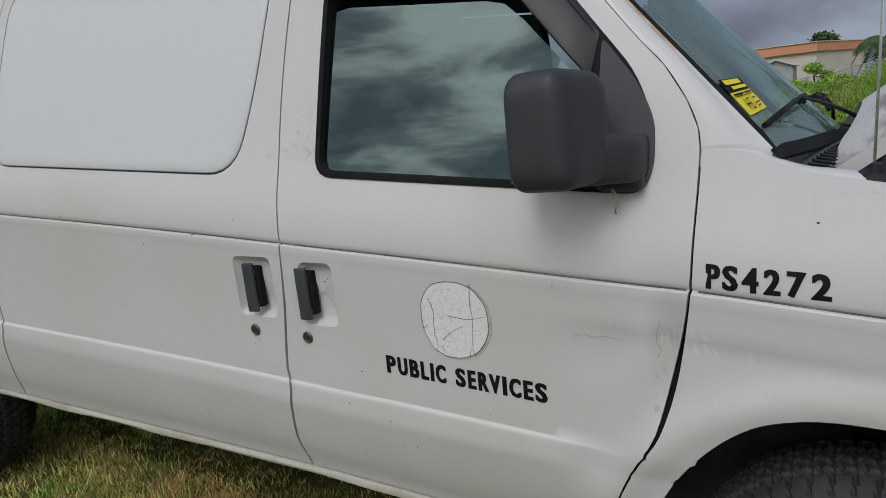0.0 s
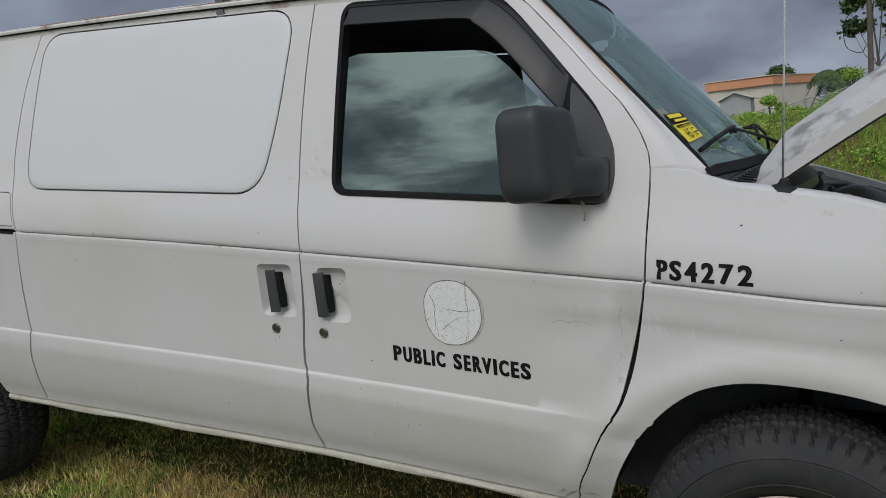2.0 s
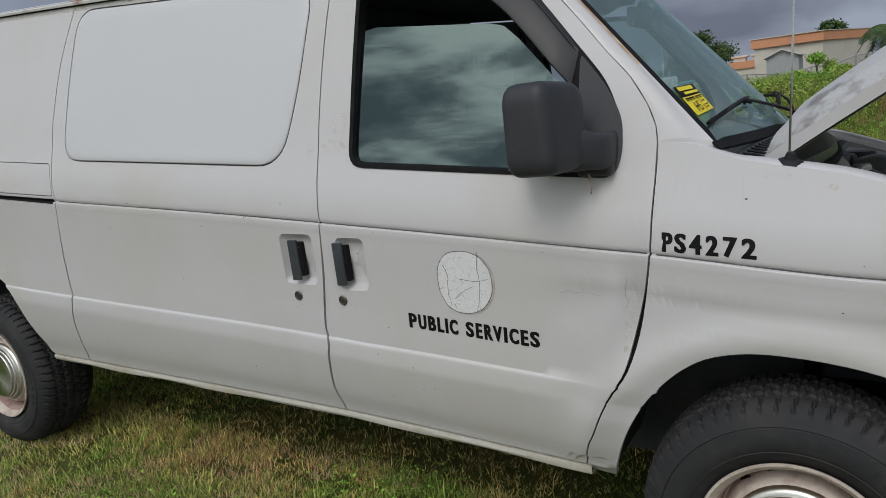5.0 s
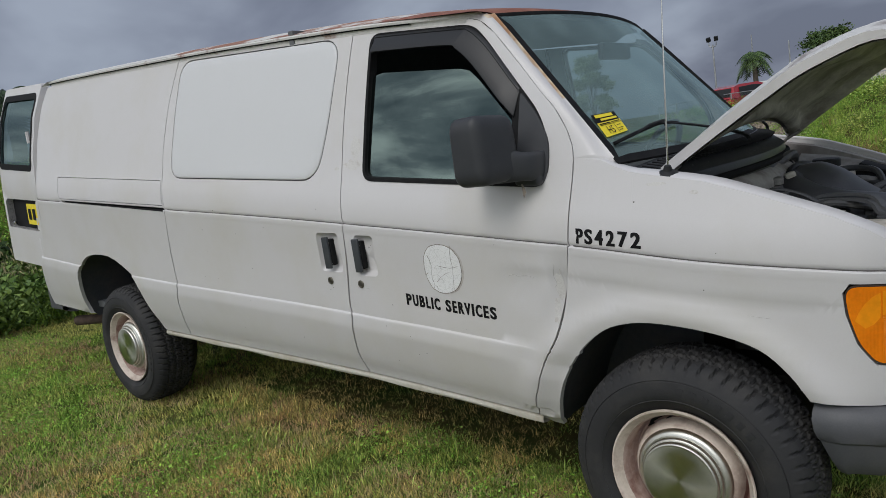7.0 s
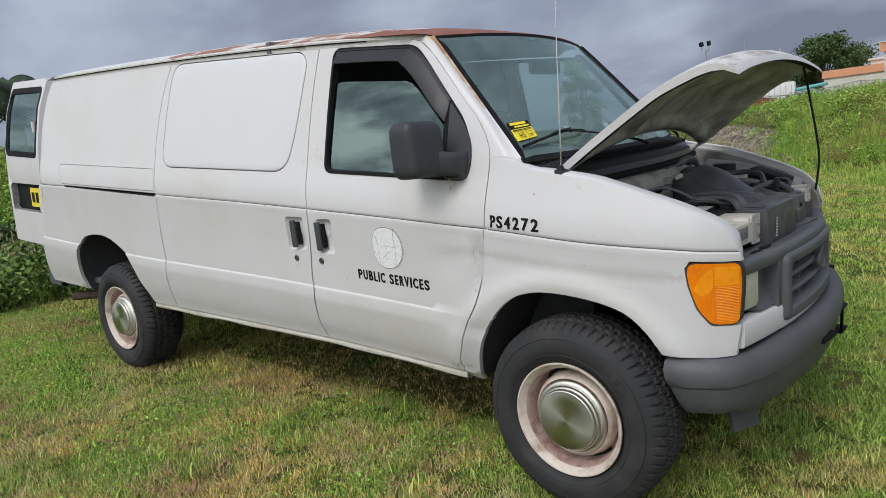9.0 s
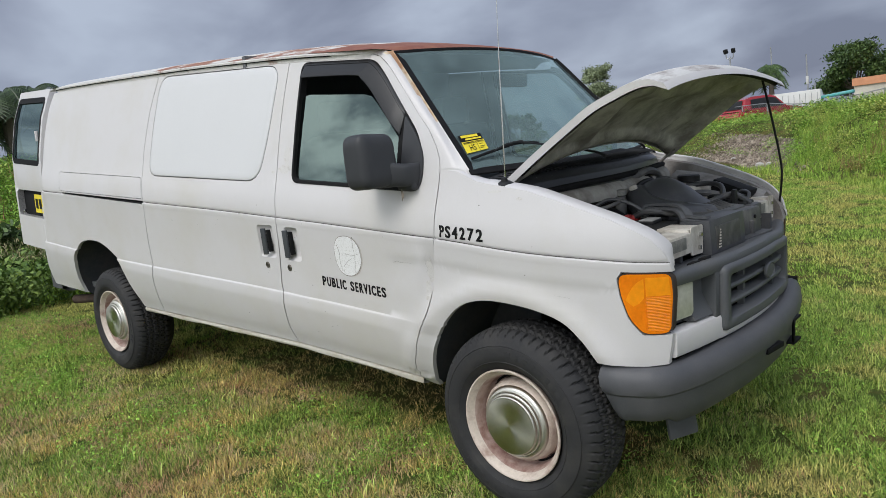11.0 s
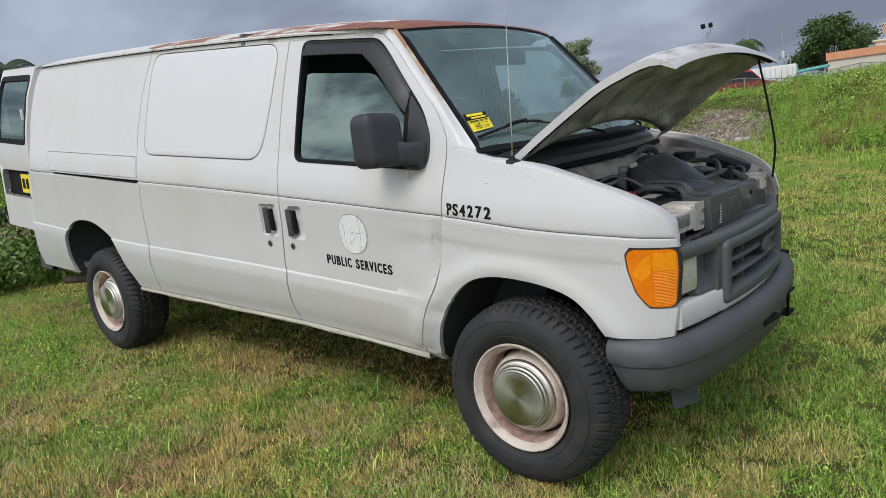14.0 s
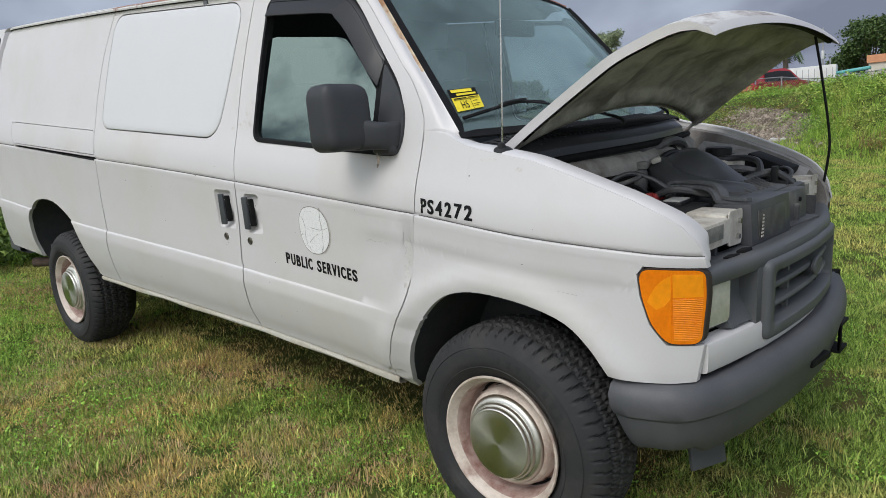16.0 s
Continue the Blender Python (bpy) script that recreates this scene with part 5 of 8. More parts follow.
grille = part("grille_frame", grille_ring(), GREY_DARK, van, "dark grey plastic grille with blank oval badge", sharp=50)
for z in (0.790, 0.850):
    part("grille_bar", front_strip(-0.42, 0.42, [(-0.055, z - 0.012), (-0.016, z - 0.014), (-0.005, z - 0.009), (-0.001, z + 0.0), (-0.006, z + 0.009), (-0.017, z + 0.013), (-0.055, z + 0.012), (-0.055, z - 0.012)], 30), GREY_DARK, grille)
for y in (-0.21, 0.21):
    part("grille_post", front_strip(y - 0.008, y + 0.008, ring_prof(-0.045, -0.02, 0.73, 0.91, 0.004), 2), GREY_DARK, grille)
# near-black backing: the shade behind the grille put into its colour
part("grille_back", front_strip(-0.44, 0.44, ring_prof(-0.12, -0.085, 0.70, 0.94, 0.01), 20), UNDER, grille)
bm = lathe([(0.0, 0.052), (-0.008, 0.052), (-0.012, 0.046), (-0.009, 0.042), (-0.010, 0.0001)], 28)
for v in bm.verts:
    x, y, z = v.co
    v.co = (fx(0) + 0.004 - y, x * 1.05, 0.842 + z * 0.66)
part("badge", bm, GREY_DARK, grille, "plain grey oval badge")

plan = bez([(0.352, -0.868, 0), (0.43, -0.868, 0), (0.54, -0.81, 0), (0.625, -0.655, 0), (0.682, -0.43, 0), (0.715, -0.2, 0), (0.725, 0, 0)], 6)
plan = plan + [Vector((p.x, -p.y, 0)) for p in plan[-2::-1]]
plan = [Vector((p.x + (0.012 if p.x > 0.5 else 0) - 0.045 * (p.y + 0.868), p.y, 0)) for p in plan]
rows = []
for i, p in enumerate(plan):
    t = (plan[min(i + 1, len(plan) - 1)] - plan[max(i - 1, 0)]).normalized()
    nrm = Vector((t.y, -t.x, 0))
    arch = 0.022 * max(0, 1 - (p.y / 0.8) ** 2)
    foot = 0.0 if abs(p.y) > 0.75 else 0.02
    row = []
    for o, z in ((-0.10, 0.640), (-0.05, 0.652), (-0.02, 0.653), (0.0, 0.640), (0.012, 0.615), (0.016, 0.585), (0.012, 0.562), (0.004, 0.554), (0.002, 0.54), (-0.006, 0.50), (-0.018, 0.468), (-0.028, 0.456), (-0.045, 0.452), (-0.10, 0.46)):
        back_ = max(0.0, 0.45 - p.x) / 0.1 * max(0.0, 0.60 - z) * 0.42
        row.append(p + nrm * o + Vector((back_, 0, z + arch - (foot if z < 0.5 else 0))))
    rows.append(row)
bm = loft(rows)
for row in (rows[0], rows[-1]):
    vs = [bm.verts.new(p) for p in row]
    bm.faces.new(vs)
bmesh.ops.remove_doubles(bm, verts=bm.verts[:], dist=0.0002)
bmesh.ops.recalc_face_normals(bm, faces=bm.faces[:])
bumper = part("front_bumper", bm, GREY, van, "scuffed grey plastic front bumper")
part("bumper_slot", boxed(0.688, -0.20, 0.545, 0.7145, -0.06, 0.566, 0.003, (0, 0, -7)), RUBBER, bumper)
for z in (0.50, 0.60):
    part("plate_bracket", add_box(boxed(0.655, 0.12, z - 0.006, 0.708, 0.22, z + 0.006, 0.003), 0.698, 0.12, 0.50, 0.708, 0.14, 0.60, 0.003), RUBBER, bumper)
part("lower_valance", boxed(0.53, -0.70, 0.345, 0.545, -0.57, 0.48, 0.006, (0, -12, -24)), GREY, bumper)

# ---- engine bay ----
GALV_CAP = material("dusty_grey_cap", (0.16, 0.16, 0.15), 0.6, other=(0.30, 0.29, 0.26), scale=25, amount=0.8, grain=200, bump=0.1)
LEDGE = material("dusty_firewall_ledge", (0.37, 0.355, 0.325), 0.75, other=(0.18, 0.16, 0.14), scale=9, amount=0.8, grain=70, lo=0.42, hi=0.62, bump=0.12)
# near-black floor, with the bay's shade in its colour
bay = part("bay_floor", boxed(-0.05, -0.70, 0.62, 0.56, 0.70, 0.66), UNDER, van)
for s in (-1, 1):
    edge = [(x, s * max(side(x, z) - (0.088 if s < 0 else 0.022), 0.732 - max(0, x - 0.4) * 0.35), z - 0.02) for x, z in FENDER_TOP[3 if s < 0 else 0:]]
    bm = loft([edge, [(x, y - s * 0.035, z - 0.005) for x, y, z in edge], [(x, y - s * 0.05, z - 0.10) for x, y, z in edge], [(x, y - s * 0.12, 0.93) for x, y, z in edge]])
    bmesh.ops.recalc_face_normals(bm, faces=bm.faces[:])
    part("inner_fender", bm, INNER_FENDER, van, "grimy grey inner fender").location = (-0.08, 0, -0.03) if s > 0 else (0, 0, 0)
part("firewall", loft([[(gx(y, 1.335) + o, y, z) for y in [-0.70 + 1.4 * k / 20 for k in range(21)]] for o, z in ((0.10, 1.235), (0.125, 1.230), (0.15, 1.215), (0.165, 1.195), (0.168, 1.18), (0.166, 1.165))]), LEDGE, van, "dusty beige firewall ledge")
# firewall below the ledge, near-black: shade put into the colour
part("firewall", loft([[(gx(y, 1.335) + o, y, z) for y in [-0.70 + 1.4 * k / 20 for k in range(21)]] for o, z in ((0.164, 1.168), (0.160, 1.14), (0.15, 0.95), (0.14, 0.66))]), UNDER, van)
part("cowl_lip", tube([(gx(y, 1.335) + 0.128, y, 1.246 - 0.012 * (y / 0.7) ** 4) for y in [-0.7 + 1.4 * k / 24 for k in range(25)]], 0.014, 8), RUBBER, van)
cover = part("radiator_cover", boxed(0.43, -0.330, 0.952, 0.552, -0.015, 1.086, 0.006, (0, -4, -3)), INTAKE, van, "dusty black radiator cover")
part("cover_wing", add_box(boxed(0.40, -0.02, 0.945, 0.522, 0.275, 1.066, 0.012, (0, -4, -4)), 0.36, -0.20, 1.045, 0.47, 0.26, 1.080, 0.012, (0, 6, 0)), DUSTY_BLACK, cover)
part("cover_label", boxed(0.549, -0.285, 0.972, 0.5555, -0.07, 1.062, 0.001, (0, -4, -3)), material("worn_label", (0.05, 0.05, 0.048), 0.5, other=(0.11, 0.11, 0.10), scale=25, amount=0.8), cover)
for k in range(7):
    part("label_mark", boxed(0.5552, -0.281 + 0.002 * k, 0.978 + 0.011 * k, 0.5572, -0.262 + 0.001 * (k % 3), 0.984 + 0.011 * k, 0.0005, (0, -4, -3)), BAY_PAINT, cover)
for y in (0.03, 0.16):
    part("cover_rib", boxed(0.50, y - 0.012, 0.945, 0.540, y + 0.012, 1.02, 0.008, (0, 0, -4)), DUSTY_BLACK, cover)
part("cover_lip", boxed(0.50, 0.0, 0.950, 0.562, 0.29, 0.962, 0.004, (0, 0, -5)), DUSTY_BLACK, cover)
part("bolt", tube([(0.512, 0.20, 1.03), (0.532, 0.20, 1.03)], 0.008, 8), RUBBER, cover)
part("support_bar", front_strip(-0.60, 0.60, [(-0.13, 0.93), (-0.07, 0.93), (-0.068, 0.955), (-0.13, 0.958), (-0.13, 0.93)], 16), GREY_DARK, van)
for y in (-0.56, -0.46):
    part("header_clip", boxed(0.545, y, 0.955, 0.575, y + 0.05, 0.9725, 0.002, (0, -14, 0)), RUBBER, header)
for a, b, x0, dz in ((-0.685, -0.338, 0.518, 0.0), (0.44, 0.66, 0.462, -0.012)):
    mid_ = a + 0.66 * (b - a)
    blk = part("lamp_housing_back", boxed(x0 - 0.10, a, 0.990 + dz, x0, mid_, 1.066 + dz, 0.007, (0, 0, -3)), BAY_PAINT, van, "dusty pale lamp bracket with bolted plate")
    loop = rounded([(mid_ - 0.004, 0.978 + dz), (b, 0.968 + dz), (b + 0.004, 1.078 + dz), (mid_ - 0.004, 1.084 + dz)], 0.014, 4)
    bm = bmesh.new()
    bm.faces.new([bm.verts.new((x0 + 0.003 - 0.05 * (y - mid_), y, z)) for y, z in loop])
    part("bracket_plate", thicken(bm, 0.004), BAY_PAINT, blk)
    part("bracket_top", boxed(x0 - 0.13, mid_ - 0.01, 1.058 + dz, x0 - 0.004, b, 1.0745 + dz, 0.005), BAY_PAINT, blk)
    part("bracket_label", boxed(x0 - 0.001, a + 0.03, 1.012 + dz, x0 + 0.0015, mid_ - 0.05, 1.056 + dz, 0.0005, (0, 0, -3)), GALV_CAP, blk, "worn paper label")
    for y, z in ((b - 0.035, 1.045), (b - 0.045, 0.998)):
        part("bolt", tube([(x0 - 0.004, y, z + dz), (x0 + 0.009, y, z + dz)], 0.0085, 8), CHROME, blk)
    part("bolt", tube([(x0 - 0.06, a + 0.05, 1.064 + dz), (x0 - 0.06, a + 0.05, 1.084 + dz)], [0.006, 0.006], 8), LOCK_METAL, blk)
    part("bolt_head", tube([(x0 - 0.06, a + 0.05, 1.084 + dz), (x0 - 0.06, a + 0.05, 1.094 + dz)], 0.013, 6), LOCK_METAL, blk)
bat = part("battery", boxed(0.17, -0.55, 0.90, 0.395, -0.27, 1.066, 0.01), DUSTY_BLACK, van, "dusty black battery")
part("battery_lid", boxed(0.175, -0.545, 1.064, 0.39, -0.275, 1.078, 0.006), BLACK, bat)
part("battery_cap", boxed(0.27, -0.39, 1.078, 0.335, -0.29, 1.092, 0.005, (0, 0, 4)), BLACK, bat)
part("battery_label", boxed(0.274, -0.386, 1.0915, 0.331, -0.294, 1.0945, 0.001, (0, 0, 4)), material("grey_label", (0.40, 0.40, 0.39), 0.6), bat)
part("terminal_cover", add_box(boxed(0.192, -0.30, 1.075, 0.218, -0.24, 1.102, 0.010), 0.175, -0.315, 1.08, 0.20, -0.285, 1.104, 0.008), GREEN_RED, bat, "red battery terminal cover")
part("terminal_clamp", add_box(boxed(0.222, -0.262, 1.085, 0.238, -0.228, 1.106, 0.004), 0.205, -0.235, 1.09, 0.23, -0.215, 1.102, 0.003), GALV_CAP, bat)
part("terminal_cable", tube(bez([(0.18, -0.30, 1.095), (0.14, -0.33, 1.13), (0.08, -0.36, 1.14), (0.02, -0.40, 1.12)], 6), 0.006, 8), RUBBER, bat)
for o, w in ((0.0, 0.030), (0.013, 0.012)):
    part("hold_down", thicken(loft([[(p.x - 0.4 * w, p.y - w, p.z + 0.006 + o), (p.x + 0.4 * w, p.y + w, p.z + 0.006 + o)] for p in bez([(0.235, -0.25, 1.095), (0.25, -0.245, 1.112), (0.30, -0.245, 1.116), (0.375, -0.26, 1.116), (0.41, -0.27, 1.105), (0.43, -0.275, 1.078), (0.47, -0.278, 1.072), (0.515, -0.282, 1.072)], 4)]), 0.010), GREY_DARK, bat, "grey pressed battery hold-down")
# far apron of the bay with its dark well
part("bay_apron", loft([[(x, y, z) for y, z in ((0.40, 1.0), (0.46, 1.10 - 0.10 * t), (0.56, 1.155 - 0.13 * t), (0.70, 1.20 - 0.115 * t))] for x, t in ((-0.04, 0.0), (0.10, 0.15), (0.22, 0.4), (0.33, 0.75), (0.42, 1.0))]), INNER_FENDER, van, "grimy grey bay apron")
part("apron_well", boxed(0.20, 0.53, 1.04, 0.38, 0.66, 1.135, 0.006, (0, 20, 0)), RUBBER, van)
part("fuse_box", boxed(0.24, 0.44, 1.03, 0.36, 0.52, 1.10, 0.01, (0, 8, 6)), BLACK, van)
for pts, r in (([(0.06, -0.36, 1.14), (0.12, -0.32, 1.17), (0.20, -0.30, 1.15), (0.27, -0.28, 1.10)], 0.008), ([(-0.04, -0.44, 1.165), (-0.05, -0.38, 1.21), (-0.05, -0.28, 1.215), (-0.045, -0.20, 1.205)], 0.011),
               ([(0.02, -0.16, 1.17), (0.04, -0.10, 1.215), (0.03, 0.02, 1.235), (0.02, 0.16, 1.225)], 0.014), ([(0.34, 0.34, 1.10), (0.30, 0.42, 1.14), (0.22, 0.46, 1.15), (0.12, 0.44, 1.14)], 0.013),
               ([(0.42, 0.36, 1.05), (0.43, 0.42, 1.10), (0.38, 0.48, 1.11), (0.34, 0.50, 1.09)], 0.008), ([(0.05, -0.50, 1.13), (0.14, -0.46, 1.15), (0.20, -0.43, 1.12)], 0.006)):
    part("hose", tube(bez(pts, 6), r, 8), INTAKE, van)
part("bay_crossbar", boxed(-0.05, -0.46, 1.135, 0.0, -0.12, 1.165, 0.008, (0, 0, 4)), BAY_PAINT, van, "beige bracket below the firewall ledge")
part("clip_row", boxed(0.02, -0.42, 1.10, 0.07, -0.34, 1.15, 0.01), INTAKE, van)
part("relay", boxed(0.39, 0.30, 1.05, 0.41, 0.33, 1.135, 0.004), BLACK, van)
part("relay", boxed(0.36, 0.40, 1.06, 0.41, 0.44, 1.10, 0.006), BLACK, van)
# air intake duct
top_of = pch([0.03, 0.06, 0.10, 0.16, 0.23, 0.31, 0.38, 0.45], [1.10, 1.17, 1.205, 1.218, 1.195, 1.14, 1.095, 1.07])
half_of = pch([0.03, 0.06, 0.10, 0.16, 0.23, 0.31, 0.38, 0.45], [0.15, 0.19, 0.21, 0.21, 0.185, 0.155, 0.16, 0.19])
rows = []
for k in range(25):
    x = 0.03 + 0.42 * k / 24
    rows.append([(x, 0.09 - half_of(x) * math.cos(a), 1.0 + (top_of(x) - 1.0) * max(0, math.sin(a)) ** 0.75) for a in [math.pi * q / 20 for q in range(21)]])
bm = loft(rows)
bm.faces.new([bm.verts.new(p) for p in rows[0]])
bmesh.ops.recalc_face_normals(bm, faces=bm.faces[:])
intake = part("air_intake", bm, INTAKE, van, "fat black air intake duct")
part("duct_flange", tube([(0.085, 0.09 - (half_of(0.085) + 0.004) * math.cos(a), 1.0 + (top_of(0.085) - 0.990) * math.sin(a) ** 0.75) for a in [math.pi * (2 + q) / 20 for q in range(17)]], 0.011, 8), BLACK, intake)
part("duct_elbow", tube(bez([(0.10, 0.0, 1.15), (0.12, -0.075, 1.135), (0.19, -0.115, 1.10), (0.27, -0.09, 1.075), (0.35, -0.02, 1.06), (0.40, 0.05, 1.05)], 6), [0.05 + 0.012 * math.sin(math.pi * k / 30) for k in range(31)], 14), INTAKE, intake)
part("duct_clamp", tube(bez([(0.03, -0.03, 1.20), (0.02, 0.05, 1.243), (0.025, 0.16, 1.240), (0.03, 0.25, 1.19)], 6), 0.014, 8), RUBBER, intake)
for k in range(7):
    y = -0.02 + 0.035 * k
    part("snout_fin", boxed(0.36, y, 1.075, 0.44, y + 0.008, 1.095, 0.003, (0, 22, 0)), DUSTY_BLACK, intake)
bm = lathe([(0.0, 0.0001), (-0.05, 0.04), (-0.05, 0.045), (0.02, 0.045), (0.03, 0.04)], 20)
for name, loc, r, h, mt in (("fluid_reservoir", (-0.03, -0.20, 1.09), 0.04, 0.085, DUSTY_BLACK), ("reservoir_cap", (-0.03, -0.20, 1.175), 0.042, 0.022, DUSTY_BLACK), ("steering_reservoir", (0.075, -0.165, 1.07), 0.034, 0.10, DUSTY_BLACK), ("filler_cap", (0.075, -0.165, 1.17), 0.034, 0.026, GALV_CAP), ("coolant_tank", (0.10, 0.52, 1.0), 0.11, 0.15, BAY_PAINT), ("tank_cap", (0.10, 0.52, 1.155), 0.055, 0.035, BLACK), ("brake_reservoir", (0.04, 0.33, 1.14), 0.05, 0.06, DUSTY_BLACK), ("oil_cap", (0.30, 0.36, 1.06), 0.04, 0.05, BLACK), ("washer_cap", (0.30, -0.22, 1.075), 0.028, 0.02, BLACK)):
    b2 = lathe([(0.0, 0.0001), (0.0, r), (-h * 0.8, r), (-h * 0.95, r * 0.9), (-h, r * 0.6), (-h, 0.0001)], 20)
    for v in b2.verts:
        x, y, z = v.co
        v.co = (loc[0] + x, loc[1] + z, loc[2] - y)
    part(name, b2, mt, van)
bm.free()
random.seed(11)
part("cap_tab", boxed(0.10, -0.125, 1.185, 0.135, -0.095, 1.205, 0.006, (0, -20, 25)), BAY_PAINT, van)
for pts, r in (([(-0.02, -0.50, 1.19), (0.04, -0.42, 1.205), (0.05, -0.22, 1.20), (0.02, -0.08, 1.19)], 0.013), ([(0.02, 0.02, 1.21), (0.05, 0.15, 1.245), (0.03, 0.30, 1.225), (0.0, 0.40, 1.18)], 0.018),
               ([(0.05, -0.60, 1.12), (0.12, -0.55, 1.14), (0.25, -0.60, 1.10), (0.34, -0.56, 1.06)], 0.010), ([(0.14, 0.25, 1.10), (0.25, 0.32, 1.12), (0.35, 0.42, 1.08), (0.42, 0.46, 1.02)], 0.016),
               ([(0.20, -0.28, 1.09), (0.28, -0.30, 1.12), (0.36, -0.24, 1.10), (0.40, -0.16, 1.08)], 0.012), ([(0.02, -0.62, 1.17), (0.10, -0.60, 1.16), (0.15, -0.45, 1.15), (0.16, -0.32, 1.16)], 0.008),
               ([(0.30, 0.20, 1.08), (0.38, 0.34, 1.11), (0.44, 0.40, 1.06)], 0.014), ([(0.05, 0.60, 1.16), (0.20, 0.64, 1.12), (0.36, 0.62, 1.04)], 0.009)):
    part("hose", tube(bez(pts, 6), r, 8), DUSTY_BLACK, van, "dusty black rubber hose")
for x0, y0, z0, x1, y1, z1, mt in ((0.10, 0.02, 0.9, 0.36, 0.34, 1.06, DUSTY_BLACK), (0.06, -0.28, 0.85, 0.16, -0.1, 1.08, DUSTY_BLACK), (0.20, 0.40, 0.95, 0.40, 0.62, 1.03, DUSTY_BLACK), (0.33, 0.36, 1.0, 0.44, 0.47, 1.075, BLACK), (0.02, 0.14, 1.0, 0.10, 0.26, 1.17, DUSTY_BLACK),
                             (0.22, 0.62, 1.07, 0.36, 0.68, 1.12, BLACK), (0.0, -0.64, 0.98, 0.10, -0.48, 1.12, DUSTY_BLACK), (0.16, -0.27, 0.92, 0.30, -0.16, 1.06, BLACK), (0.42, 0.34, 0.98, 0.47, 0.48, 1.06, DUSTY_BLACK)):
    part("engine_block_part", boxed(x0, y0, z0, x1, y1, z1, 0.018), mt, van)

for s in (-1, 1):
    part("wheel_liner", boxed(-0.60, s * 0.50 - 0.01, 0.34, 0.50, s * 0.50 + 0.01, 1.0), WELL, van)

# ---- wheels ----
def tread_depth(u, w):
    """How deep the tread is cut at a pitch count u round the tyre and a place w across it, from -1 to 1."""
    zig = 0.07 * (abs((u % 1) * 2 - 1) * 2 - 1)
    cut_ = 0.0
    for k, c in enumerate((-0.60, -0.21, 0.21, 0.60)):
        if abs(w - c - (zig if k % 2 else -zig)) < 0.055:
            cut_ = 0.009
    rib = sum(w > c for c in (-0.60, -0.21, 0.21, 0.60))
    at = (u + 0.37 * rib + 0.35 * w) % 1
    if at < 0.22:
        cut_ = max(cut_, 0.010 if rib in (0, 4) else 0.007)
    elif 0.5 < at < 0.62 and rib in (1, 2, 3):
        cut_ = max(cut_, 0.004)
    return cut_


